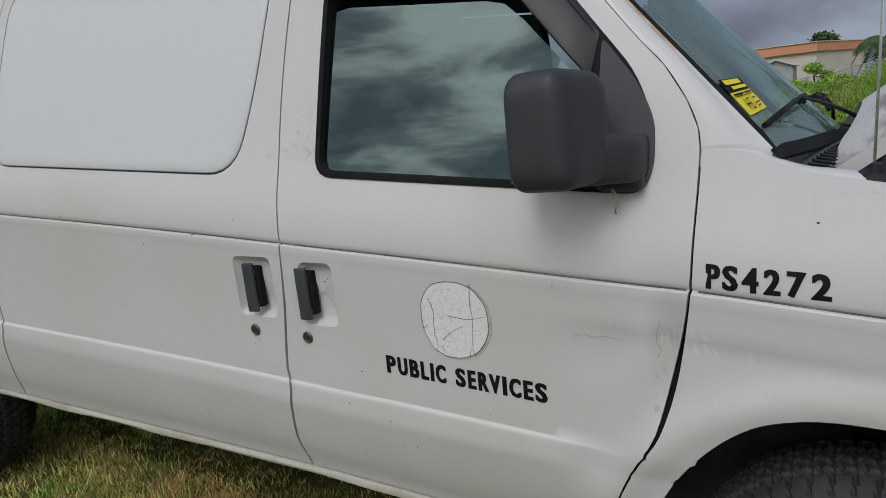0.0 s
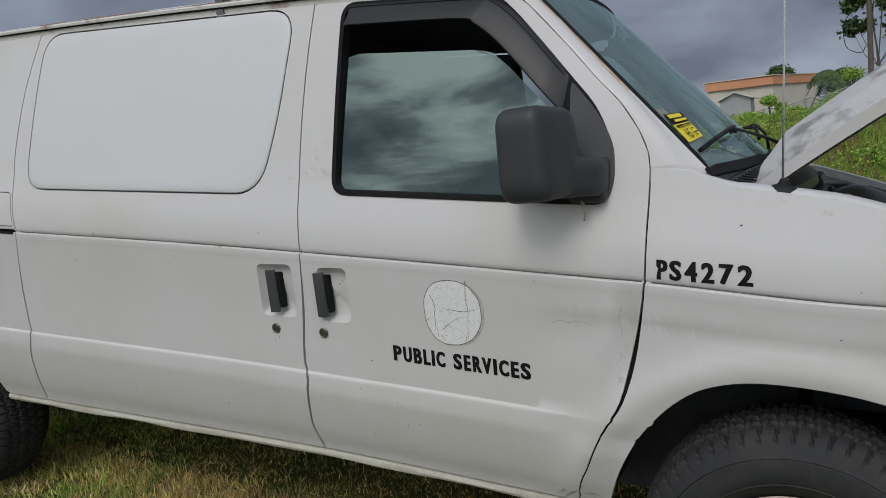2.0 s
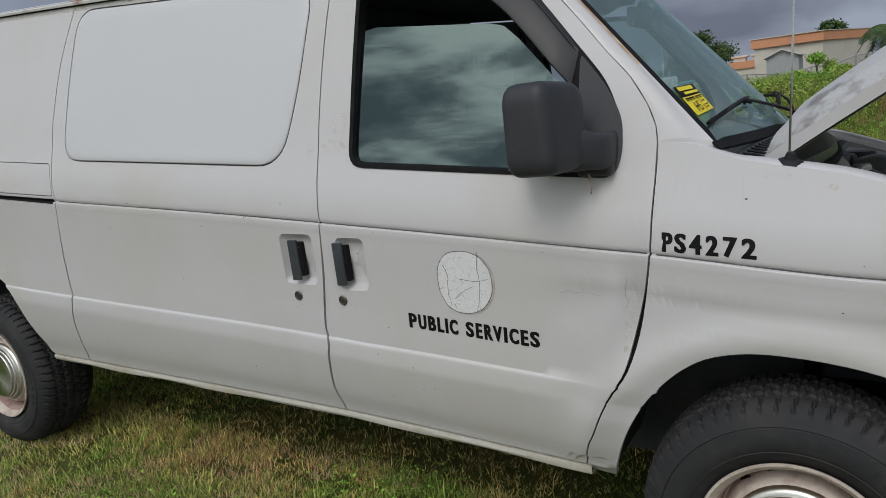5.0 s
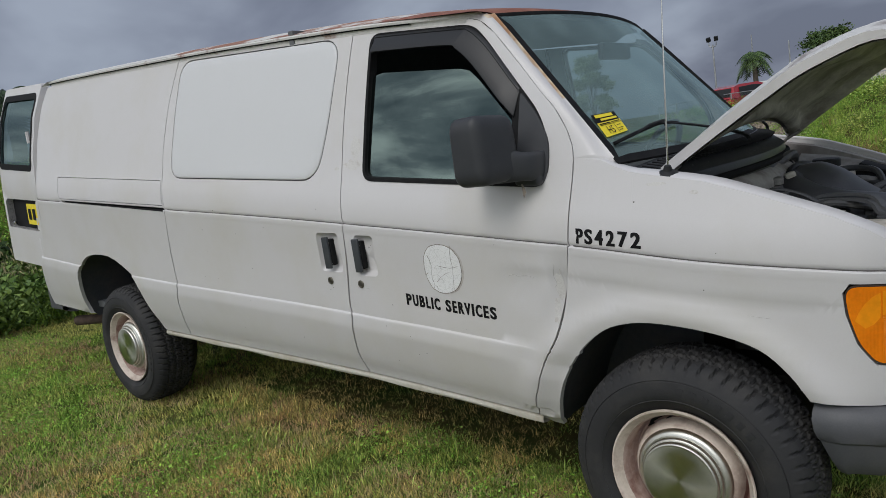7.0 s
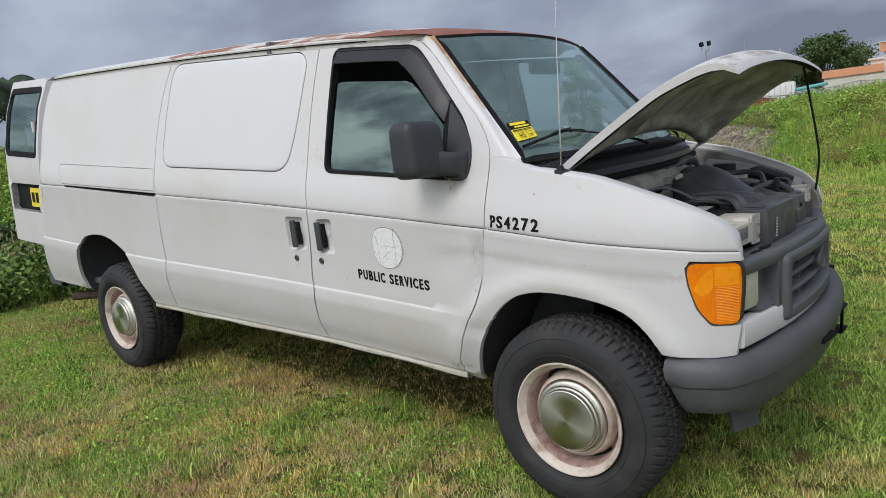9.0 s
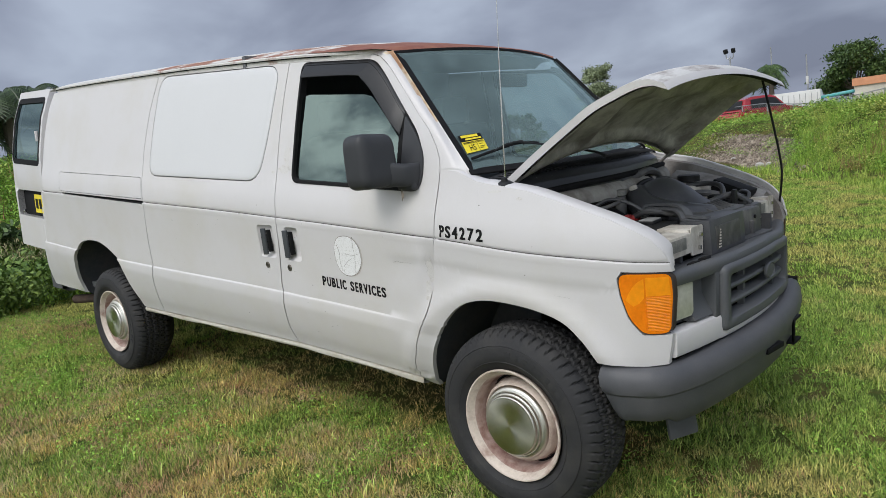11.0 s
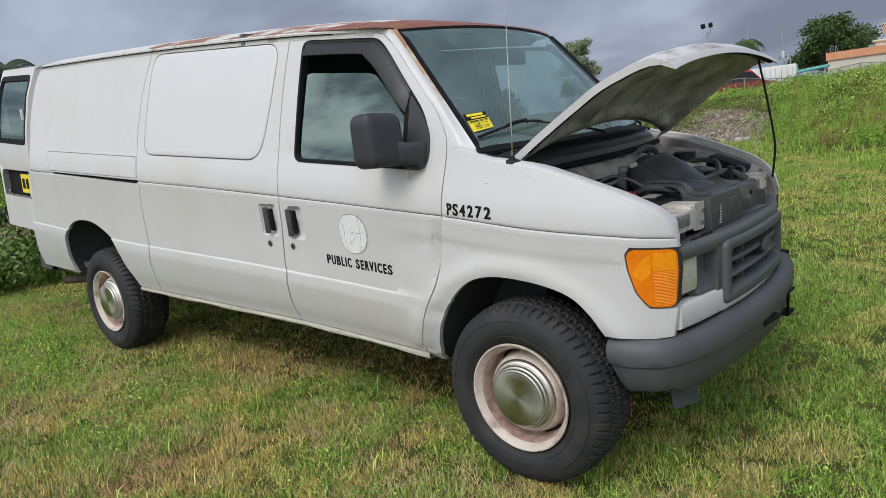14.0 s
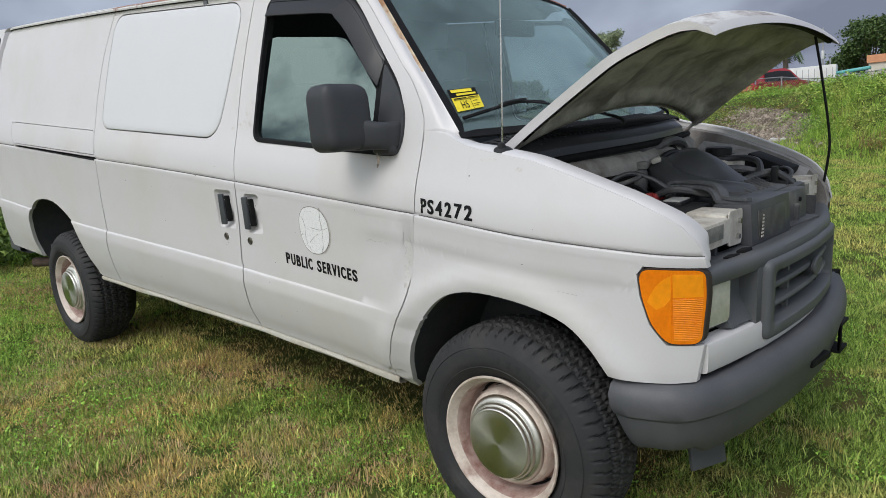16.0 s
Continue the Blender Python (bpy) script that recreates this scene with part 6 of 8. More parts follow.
def build_wheel():
    # sidewall and shoulder by hand, tread in fine steps
    crown = pch([-0.127, -0.120, -0.106, -0.088, -0.05, 0.0, 0.05, 0.088, 0.106, 0.120, 0.127], [0.328, 0.342, 0.357, 0.367, 0.373, 0.375, 0.373, 0.367, 0.357, 0.342, 0.328])
    prof = [(0.155, 0.205), (0.17, 0.235), (0.165, 0.30), (0.14, 0.322)]
    prof += [(0.127 - 0.254 * k / 46, crown(0.127 - 0.254 * k / 46)) for k in range(47)]
    prof += [(-0.1315, 0.319), (-0.1335, 0.3165), (-0.1315, 0.3145), (-0.1355, 0.312), (-0.139, 0.295), (-0.140, 0.278), (-0.138, 0.262), (-0.1345, 0.2555), (-0.1365, 0.2535), (-0.133, 0.250), (-0.126, 0.238), (-0.112, 0.224), (-0.10, 0.212)]
    n, pitches = 540, 60
    bm = bmesh.new()
    rings = []
    for j, (y, r) in enumerate(prof):
        ring = []
        for k in range(n):
            rr = r
            if 4 <= j <= 50:
                w = y / 0.104
                if abs(w) < 1.0:
                    rr -= tread_depth(k * pitches / n, w)
                else:
                    at = (k * pitches / n + (0.37 * 4 if w > 0 else 0) + 0.35 * w) % 1
                    rr -= (0.010 if at < 0.24 else 0.0) * max(0.0, 1 - (abs(w) - 1) / 0.2)
            ring.append(bm.verts.new((rr * math.cos(2 * math.pi * k / n), y, rr * math.sin(2 * math.pi * k / n))))
        rings.append(ring)
    for a, b in zip(rings, rings[1:]):
        for k in range(n):
            bm.faces.new((a[k], a[(k + 1) % n], b[(k + 1) % n], b[k]))
    bmesh.ops.recalc_face_normals(bm, faces=bm.faces[:])
    rim_bm = lathe([(0.12, 0.205), (0.06, 0.19), (0.0, 0.185), (-0.06, 0.186), (-0.088, 0.192), (-0.098, 0.200), (-0.104, 0.212), (-0.118, 0.218), (-0.126, 0.2225), (-0.131, 0.221), (-0.131, 0.216), (-0.122, 0.208),
                    (-0.112, 0.204), (-0.104, 0.196), (-0.092, 0.191), (-0.060, 0.188), (-0.036, 0.185), (-0.026, 0.180), (-0.028, 0.174), (-0.046, 0.168), (-0.072, 0.162), (-0.084, 0.156), (-0.090, 0.148), (-0.092, 0.05)], 72)
    bmesh.ops.recalc_face_normals(rim_bm, faces=rim_bm.faces[:])
    for f in rim_bm.faces:
        c = f.calc_center_median()
        if math.hypot(c.x, c.z) > 0.170 and c.y > -0.10:
            f.material_index = 1
    wheel = part("wheel", rim_bm, STEEL_RIM, None, "off-white steel wheel with rust stains", mats=(RIM_BARREL,))
    part("tyre", bm, TYRE, wheel, "worn black all-terrain tyre", sharp=28)
    # near-black crescents laid between disc and barrel: the openings' shade as colour
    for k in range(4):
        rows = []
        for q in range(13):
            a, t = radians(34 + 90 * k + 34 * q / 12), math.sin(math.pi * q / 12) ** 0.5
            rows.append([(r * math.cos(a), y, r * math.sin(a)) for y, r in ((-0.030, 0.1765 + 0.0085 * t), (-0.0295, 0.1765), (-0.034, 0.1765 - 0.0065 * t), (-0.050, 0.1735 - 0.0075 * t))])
        part("vent_shade", loft(rows), RUBBER, wheel)
    cap = lathe([(-0.060, 0.151), (-0.080, 0.1505), (-0.092, 0.148), (-0.101, 0.143), (-0.106, 0.1365), (-0.108, 0.131), (-0.1065, 0.1285), (-0.108, 0.127), (-0.1145, 0.1262), (-0.1185, 0.1245), (-0.1198, 0.1222), (-0.1188, 0.1200), (-0.1195, 0.1186), (-0.1285, 0.1172), (-0.1335, 0.1148), (-0.1350, 0.1115), (-0.1345, 0.1090), (-0.1352, 0.1070), (-0.1362, 0.075), (-0.1368, 0.03), (-0.1368, 0.0001)], 96)
    bmesh.ops.recalc_face_normals(cap, faces=cap.faces[:])
    part("hubcap", cap, HUBCAP, wheel, "brushed steel hubcap", sharp=40)
    # raised sidewall lettering too worn to read: plain bars
    for c in (80, 260):
        for k in range(8):
            a = math.radians(c + (k - 3.5) * 7.5)
            ob = part("sidewall_mark", boxed(-0.010, -0.1408, -0.012, 0.010, -0.136, 0.012, 0.003), TYRE, wheel)
            ob.matrix_local = Matrix.Rotation(-a, 4, "Y") @ Matrix.Rotation(radians(90), 4, "Y") @ Matrix.Translation((0, 0, 0.286))
    return wheel


wheel = build_wheel()
wheel.parent = van
wheel.location = (0.0, -0.822, 0.380)
wheel.rotation_euler = (0, radians(20), 0)
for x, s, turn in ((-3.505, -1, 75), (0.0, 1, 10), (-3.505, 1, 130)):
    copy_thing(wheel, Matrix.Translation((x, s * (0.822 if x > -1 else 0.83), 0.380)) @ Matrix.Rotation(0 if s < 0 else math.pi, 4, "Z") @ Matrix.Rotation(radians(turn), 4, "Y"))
part("axle", tube([(-3.505, -0.75, 0.387), (-3.505, 0, 0.387), (-3.505, 0.75, 0.387)], [0.06, 0.13, 0.06], 12), UNDER, van)
part("axle", tube([(0, -0.75, 0.36), (0, 0.75, 0.36)], 0.06, 10), UNDER, van)
part("underbody", add_box(boxed(-4.6, -0.78, 0.50, -0.55, 0.78, 0.56), -4.5, -0.45, 0.36, -0.55, 0.45, 0.50, 0.02), UNDER, van)
part("tailpipe", tube([(-3.0, -0.45, 0.40), (-3.9, -0.52, 0.42), (-4.25, -0.66, 0.42), (-4.60, -0.80, 0.40)], 0.036, 14), material("rusty_pipe", (0.06, 0.04, 0.03), 0.9, other=(0.12, 0.08, 0.06), scale=20, amount=0.7), van, "rusty exhaust tailpipe")

# ---- rear: frame, doors and bumper ----
part("rear_header", boxed(-4.58, -0.70, 1.98, -4.42, 0.70, 2.06, 0.02), WHITE, van)
part("rear_post", boxed(-4.72, -0.90, 0.52, -4.60, -0.78, 1.2, 0.02), WHITE, van)
part("rear_sill", boxed(-4.72, -0.70, 0.50, -4.5, 0.80, 0.62, 0.02), WHITE, van)
part("rear_door", add_box(boxed(-4.66, 0.0, 0.62, -4.60, 0.80, 1.98, 0.03), -4.70, 0.0, 0.62, -4.64, 0.80, 1.32, 0.02), WHITE, van, "closed white rear door")


def leaf(u, z):
    """The swung-out rear door: u runs from hinge to free edge."""
    lean = np.interp(z, [0.85, 1.34, 1.63, 1.91, 2.15], [-0.904, -0.886, -0.863, -0.80, -0.707])
    y0 = np.interp(z, [0.85, 1.34, 1.63, 1.91, 2.15], [-0.945, -0.93, -0.90, -0.835, -0.735])
    return Vector((-4.60 - 0.70 * u, y0 + (lean - y0) * u, z - 0.02 * (1 - u)))


def leaf_sheet(loop, proud=0.0, flange=0.03, holes=()):
    bm = bmesh.new()
    for lp in (loop, *holes):
        vs = [bm.verts.new((u, 0, z)) for u, z in dense(list(lp), 0.06)]
        for a, b in zip(vs, vs[1:] + vs[:1]):
            bm.edges.new((a, b))
    bmesh.ops.triangle_fill(bm, edges=bm.edges[:], use_beauty=True, normal=(0, -1, 0))
    for k in range(9, 22):
        bmesh.ops.bisect_plane(bm, geom=bm.verts[:] + bm.edges[:] + bm.faces[:], plane_co=(0, 0, k / 10), plane_no=(0, 0, 1))
    for v in bm.verts:
        z = v.co.z
        step = 0.012 * math.exp(-(((z - 1.335) / 0.012) ** 2))
        v.co = leaf(v.co.x, z) + Vector((0, -proud + step, 0))
    bm.normal_update()
    for f in bm.faces:
        if f.normal.y > 0:
            f.normal_flip()
    if flange:
        out = bmesh.ops.extrude_edge_only(bm, edges=[e for e in bm.edges if e.is_boundary])["geom"]
        for v in out:
            if isinstance(v, bmesh.types.BMVert):
                v.co.y += flange
        bmesh.ops.recalc_face_normals(bm, faces=bm.faces[:])
    return bm


lwin = rounded([(-0.05, 1.545), (0.97, 1.57), (0.965, 2.085), (-0.05, 2.06)], 0.07, 4)
recess = rounded([(-0.05, 1.115), (0.93, 1.12), (0.93, 1.335), (-0.05, 1.33)], 0.02, 3)
swung = part("rear_door", leaf_sheet(rounded([(-0.12, 0.86), (0.985, 0.86), (1.0, 1.4), (1.0, 2.15), (-0.12, 2.13)], 0.03, 3), 0, 0.05, [lwin, recess]), WHITE, van, "opened white rear door with glass and plate recess")
part("window_pane", leaf_sheet(lwin, -0.01, 0), SIDE_GLASS, swung, "dark rear glass with reflections")
part("window_seal", leaf_sheet(grow(lwin, 0.012), 0.002, 0.004, [grow(lwin, -0.030)]), RUBBER, swung)
part("plate_recess", leaf_sheet(recess, -0.05, -0.05), RUBBER, swung)
plate = part("number_plate", leaf_sheet([(0.06, 1.15), (0.40, 1.15), (0.40, 1.30), (0.06, 1.30)], -0.03, 0.003), YELLOW, swung, "yellow number plate with plain dark bars")
for k in range(2):
    part("plate_mark", leaf_sheet([(0.27 - 0.13 * k, 1.185), (0.35 - 0.13 * k, 1.185), (0.35 - 0.13 * k, 1.265), (0.27 - 0.13 * k, 1.265)], -0.026, 0.001), INK, plate)
part("plate_lamp", boxed(-5.19, -0.89, 1.13, -5.16, -0.87, 1.16, 0.006), CHROME, swung)
for z in (1.0, 1.75):
    part("door_hinge", tube([(-4.60, -0.93 + (z - 1) * 0.07, z - 0.04), (-4.60, -0.93 + (z - 1) * 0.07, z + 0.04)], 0.014, 8), WHITE, swung)
rows = []
for p in bez([(-4.56, -0.90, 0.0), (-4.72, -0.905, 0), (-4.82, -0.87, 0), (-4.87, -0.75, 0), (-4.89, 0, 0), (-4.87, 0.75, 0), (-4.78, 0.9, 0)], 5):
    rows.append([(p.x * s + 0.0, p.y * q, z) for s, q, z in ((0.985, 0.975, 0.50), (1, 1, 0.515), (1, 1, 0.64), (0.995, 0.99, 0.665), (0.975, 0.96, 0.67), (0.97, 0.94, 0.5))])
bm = loft(rows, closed=True)
bmesh.ops.recalc_face_normals(bm, faces=bm.faces[:])
part("rear_bumper", bm, GREY, van, "dark grey step bumper")

# ---- cabin ----
dash = [(gx(0, 1.335) - 0.02, 1.30), (-0.20, 1.30), (-0.42, 1.28), (-0.50, 1.22), (-0.48, 0.95), (-0.1, 0.9)]
bm = loft([[(x - 0.10 * (y / 0.8) ** 2, y, z) for x, z in dash] for y in [-0.80, -0.5, 0, 0.5, 0.80]])
part("dashboard", bm, CABIN, van)
part("steering_wheel", tube([Vector((-0.60, 0.40, 1.24)) + Euler((0, radians(-62), 0)).to_matrix() @ Vector((0.19 * math.cos(a), 0.19 * math.sin(a), 0)) for a in [2 * math.pi * k / 28 for k in range(28)]], 0.014, 8, closed=True), BLACK, van)
for y in (-0.45, 0.45):
    st = part("seat", add_box(add_box(boxed(-1.25, y - 0.26, 0.85, -0.80, y + 0.26, 1.02, 0.05), -1.40, y - 0.25, 0.95, -1.22, y + 0.25, 1.55, 0.06, (0, -10, 0)), -1.44, y - 0.13, 1.55, -1.34, y + 0.13, 1.72, 0.04), SEAT, van, "grey cloth seat")
part("cabin_floor", boxed(-4.5, -0.84, 0.56, -0.62, 0.84, 0.60), CABIN, van)
rows = [[(x, y, gutter(x) - 0.04 - 0.02 * (y / 0.76) ** 2) for y in (-0.76, -0.38, 0, 0.38, 0.76)] for x in (-1.69, -1.2, -0.95)] + [[(gx(y, 1.866) - o, y, 1.862) for y in (-0.69, -0.35, 0, 0.35, 0.69)] for o in (0.09, 0.03)]
part("headliner", thicken(loft(rows), 0.012), CABIN, van)
part("bulkhead", boxed(-1.72, -0.80, 0.6, -1.69, 0.80, 1.985), CABIN, van)
part("rear_view_mirror", boxed(-0.60, -0.13, 1.70, -0.57, 0.13, 1.77, 0.015), BLACK, van)

# sale tag inside the windscreen
TAG = [Vector(p) for p in ((-0.250, -0.796, 1.411), (-0.212, -0.680, 1.423), (-0.309, -0.771, 1.483), (-0.268, -0.653, 1.488))]


def on_glass(u, w, o):
    """Tag coordinates: u along the lower edge, w up; bent to the glass."""
    w = w / 1.1
    p = TAG[0].lerp(TAG[1], u).lerp(TAG[2].lerp(TAG[3], u), w)
    return Vector((gx(p.y, p.z) + o, p.y, p.z + o))


def tag_quad(u0, w0, u1, w1, o):
    rows = [[on_glass(u0 + (u1 - u0) * i / 6, w, o) for i in range(7)] for w in (w0, (w0 + w1) / 2, w1)]
    bm = loft(rows)
    bm.normal_update()
    if sum(f.normal.x for f in bm.faces) < 0:
        bmesh.ops.reverse_faces(bm, faces=bm.faces[:])
    return bm


tag = tagged(part("sale_tag", tag_quad(0, 0, 1, 0.68, 0.004), YELLOW), "yellow paper sale tag with handwriting on the windscreen", "sale tag")
tag.matrix_world = SLOPE
part("tag_header", tag_quad(-0.02, 0.68, 0.98, 1.1, 0.0042), INK, tag)
for u0, w0, u1, w1 in ((0.06, 0.90, 0.80, 1.05), (0.2, 0.74, 0.9, 0.84)):
    part("tag_print", tag_quad(u0, w0, u1, w1, 0.0058), YELLOW, tag)
for u0, w0, u1, w1 in ((0.04, 0.52, 0.96, 0.54), (0.60, 0.02, 0.615, 0.52), (0.05, 0.57, 0.5, 0.62), (0.55, 0.58, 0.92, 0.62), (0.68, 0.38, 0.85, 0.41), (0.66, 0.22, 0.9, 0.25), (0.66, 0.12, 0.82, 0.15)):
    part("tag_line", tag_quad(u0, w0, u1, w1, 0.0056), INK, tag)
bm = text_mesh("H5", 1.0, 0.0)
xs, zs = [v.co.x for v in bm.verts], [v.co.y for v in bm.verts]
for v in bm.verts:
    v.co = on_glass(0.22 + 0.26 * (v.co.x - min(xs)) / (max(xs) - min(xs)), 0.08 + 0.36 * (v.co.y - min(zs)) / (max(zs) - min(zs)), 0.0058)
part("tag_writing", bm, INK, tag, "hand-written H5")


# ---- ground ----
def fall(x):
    """The lot slopes near the van and levels out farther off."""
    return -math.tan(radians(2.5)) * (x if abs(x) < 9 else math.copysign(9 + 3 * (1 - math.exp(-(abs(x) - 9) / 3)), x))


def bank_height(x, y):
    """The weedy bank behind the van, rising from the lawn."""
    foot = float(np.interp(x, [-30, -12, -5.3, -4.3, -2.2, -0.8, 3, 12], [34, 22, 16, 14.2, 11.6, 10.8, 9.8, 9.6])) + 0.4 * noise.noise((x * 0.35, 3, 0))
    t = max(0.0, min(1.0, (y - foot) / 4.4))
    t = t * t * (3 - 2 * t)
    crest = 1.24 + 0.05 * min(1, max(0, (x + 3.5) / 3)) + 0.32 * min(1, max(0, (x + 0.6) / 1.6)) + 0.22 * noise.noise((x * 0.3, y * 0.3, 5)) + 0.10 * noise.noise((x * 1.1, y * 1.1, 7)) - 0.45 * max(0.0, min(1.0, (y - foot - 5.5) / 6))
    return t * (crest + 0.13 * noise.noise((x * 1.5, y * 1.5, 12))) - fall(x) * t


def ground(x, y):
    rough_ = 0.012 * noise.noise((x * 1.3, y * 1.3, 0)) + 0.03 * noise.noise((x * 0.3, y * 0.3, 9))
    knoll = min(1.0, max(0.0, (-9.8 - x) / 7.0))
    knoll = 1.7 * knoll * knoll * (3 - 2 * knoll) * math.exp(-((y - 1.5) / 8) ** 4)
    return fall(x) + bank_height(x, y) + knoll + rough_ * min(1, math.hypot(x + 1.7, y) / 4 + 0.25)


TURF = material("mown_turf", (0.055, 0.080, 0.018), 0.95, other=(0.12, 0.095, 0.035), scale=2.6, amount=0.9, grain=40, lo=0.42, hi=0.60, bump=0.8, bump_scale=45, spec=0.1)
BLADE = material("grass_blades", (0.225, 0.345, 0.06), 0.55, other=(0.60, 0.455, 0.17), scale=2.0, amount=1.0, grain=14, lo=0.44, hi=0.57, jitter=0.85, island=True, spec=0.3)
GREEN_BLADE = material("green_grass_blades", (0.235, 0.385, 0.066), 0.55, other=(0.52, 0.46, 0.16), scale=1.8, amount=0.95, grain=14, lo=0.50, hi=0.64, jitter=0.85, island=True, spec=0.3)
STRAW = material("straw_stems", (0.64, 0.52, 0.28), 0.7, other=(0.50, 0.30, 0.17), scale=1.7, amount=1.0, grain=20, lo=0.44, hi=0.60, jitter=0.5, island=True, spec=0.2)
SWARD = material("short_sward", (0.225, 0.385, 0.06), 0.6, other=(0.45, 0.42, 0.13), scale=1.5, amount=0.9, grain=8, lo=0.43, hi=0.60, jitter=0.85, island=True, spec=0.25)
CLOVER = material("clover_leaves", (0.20, 0.43, 0.05), 0.5, other=(0.32, 0.50, 0.07), scale=4, amount=0.8, grain=12, jitter=0.45, island=True, spec=0.35)
WEED = material("weed_leaves", (0.20, 0.40, 0.05), 0.55, other=(0.37, 0.39, 0.105), scale=1.1, amount=0.85, grain=6, lo=0.46, hi=0.62, jitter=0.6, island=True, spec=0.3)
BANKGRASS = material("long_green_grass", (0.22, 0.38, 0.05), 0.55, other=(0.36, 0.42, 0.09), scale=1.2, amount=0.8, jitter=0.45, island=True, spec=0.3)
VERGE = material("dark_verge_leaves", (0.09, 0.17, 0.035), 0.55, other=(0.16, 0.22, 0.05), scale=0.9, amount=0.8, jitter=0.45, island=True, spec=0.3)
OLIVE = material("olive_seed_heads", (0.24, 0.24, 0.11), 0.7, other=(0.32, 0.26, 0.14), scale=2, amount=0.8, jitter=0.4, island=True)
DRY = material("dry_stalks", (0.36, 0.21, 0.10), 0.8, other=(0.22, 0.19, 0.07), scale=2, amount=0.8, jitter=0.3, island=True)
LEAF = material("tree_leaves", (0.05, 0.095, 0.026), 0.5, other=(0.09, 0.14, 0.038), scale=0.7, amount=0.8, jitter=0.45, island=True, spec=0.35)
PALE_LEAF = material("pale_leaves", (0.22, 0.27, 0.15), 0.55, other=(0.28, 0.32, 0.18), scale=0.7, amount=0.8, jitter=0.4, island=True)
DARK_FROND = material("dark_fronds", (0.028, 0.055, 0.018), 0.5, other=(0.05, 0.08, 0.028), scale=0.7, amount=0.8, jitter=0.4, island=True)
BARK = material("bark", (0.10, 0.08, 0.06), 0.9, other=(0.18, 0.15, 0.12), scale=12, amount=0.7, bump=0.4, stretch=(1, 1, 0.2))
GRAVEL = material("grey_rubble", (0.195, 0.155, 0.118), 0.9, other=(0.32, 0.27, 0.215), scale=5, amount=0.8, jitter=0.4, island=True, bump=0.3)


def axis(lo, hi, fine_lo, fine_hi, fine, coarse):
    out, v = [], lo
    while v < hi:
        out.append(v)
        d = max(fine_lo - v, v - fine_hi, 0)
        v += fine + min(d * 0.25, coarse)
    return out + [hi]


gxs, gys = axis(-1500, 1500, -14, 12, 0.3, 160), axis(-1500, 1500, -6, 20, 0.3, 160)
verts = [(x, y, ground(x, y)) for y in gys for x in gxs]
nx_ = len(gxs)
faces = [(j * nx_ + i, j * nx_ + i + 1, (j + 1) * nx_ + i + 1, (j + 1) * nx_ + i) for j in range(len(gys) - 1) for i in range(nx_ - 1)]
me = bpy.data.meshes.new("ground")
me.from_pydata(verts, [], faces)
me.materials.append(TURF)
me.polygons.foreach_set("use_smooth", [True] * len(faces))
tagged(new("ground", me), "mown green and straw-coloured grass lot with a weedy bank", "ground", kind="structure")


def scatter(name, spots, mat, label, category, blades, height, width, lean, seed, leafy=False, simple=False):
    """Tufts of blades as one mesh of triangles. spots: rows of x, y, z and a size."""
    rng = np.random.default_rng(seed)
    spots = np.asarray(spots, float)
    p = np.repeat(spots, blades, axis=0)
    n = len(p)
    p[:, :2] += rng.normal(0, 0.022 if not leafy else 0.10, (n, 2)) * p[:, 3:4]
    a, b = rng.uniform(0, 2 * np.pi, n), rng.uniform(0, 2 * np.pi, n)
    h = height * p[:, 3] * rng.uniform(0.45, 1.15, n)
    w = width * p[:, 3] * rng.uniform(0.7, 1.3, n)
    tilt = lean * rng.uniform(0.1, 1.0, n)
    side_ = np.stack([np.cos(a), np.sin(a), 0 * a], 1) * w[:, None] / 2
    away = np.stack([np.cos(b), np.sin(b), 0 * b], 1)
    root = p[:, :3]
    if leafy:
        root = root + np.stack([0 * a, 0 * a, rng.uniform(0, 1, n) ** 0.7 * height * 3.0 * p[:, 3]], 1)
    mid_ = root + away * (h * tilt * 0.35)[:, None] + np.array([0, 0, 1]) * (h * 0.6)[:, None] * (1 if not leafy else 0.5)
    tip = root + away * (h * tilt)[:, None] + np.array([0, 0, 1]) * (h * np.sqrt(np.clip(1 - (tilt * 0.7) ** 2, 0.1, 1)))[:, None] * (1 if not leafy else 0.45)
    if leafy:
        vs = np.stack([root, mid_ + side_, tip, mid_ - side_], 1).reshape(-1, 3)
        fs = np.arange(n)[:, None] * 4 + np.array([[0, 1, 2, 3]])
        loops = fs.ravel()
        sizes = np.full(n, 4)
    elif simple:
        vs = np.stack([root - side_, root + side_, tip], 1).reshape(-1, 3)
        loops = np.arange(3 * n)
        sizes = np.full(n, 3)
    else:
        vs = np.stack([root - side_, root + side_, mid_ + side_ * 0.7, mid_ - side_ * 0.7, tip], 1).reshape(-1, 3)
        base = np.arange(n)[:, None] * 5
        loops = np.concatenate([base + np.array([[0, 1, 2, 3]]), base + np.array([[3, 2, 4]])], 1).ravel()
        sizes = np.tile([4, 3], n)
    me = bpy.data.meshes.new(name)
    me.vertices.add(len(vs)); me.vertices.foreach_set("co", vs.ravel())
    me.loops.add(len(loops)); me.loops.foreach_set("vertex_index", loops)
    starts = np.r_[0, np.cumsum(sizes)[:-1]]
    me.polygons.add(len(sizes)); me.polygons.foreach_set("loop_start", starts)
    me.update(calc_edges=True)
    me.validate()
    me.materials.append(mat)
    return tagged(new(name, me), label, category, kind="stuff")


rng = np.random.default_rng(3)


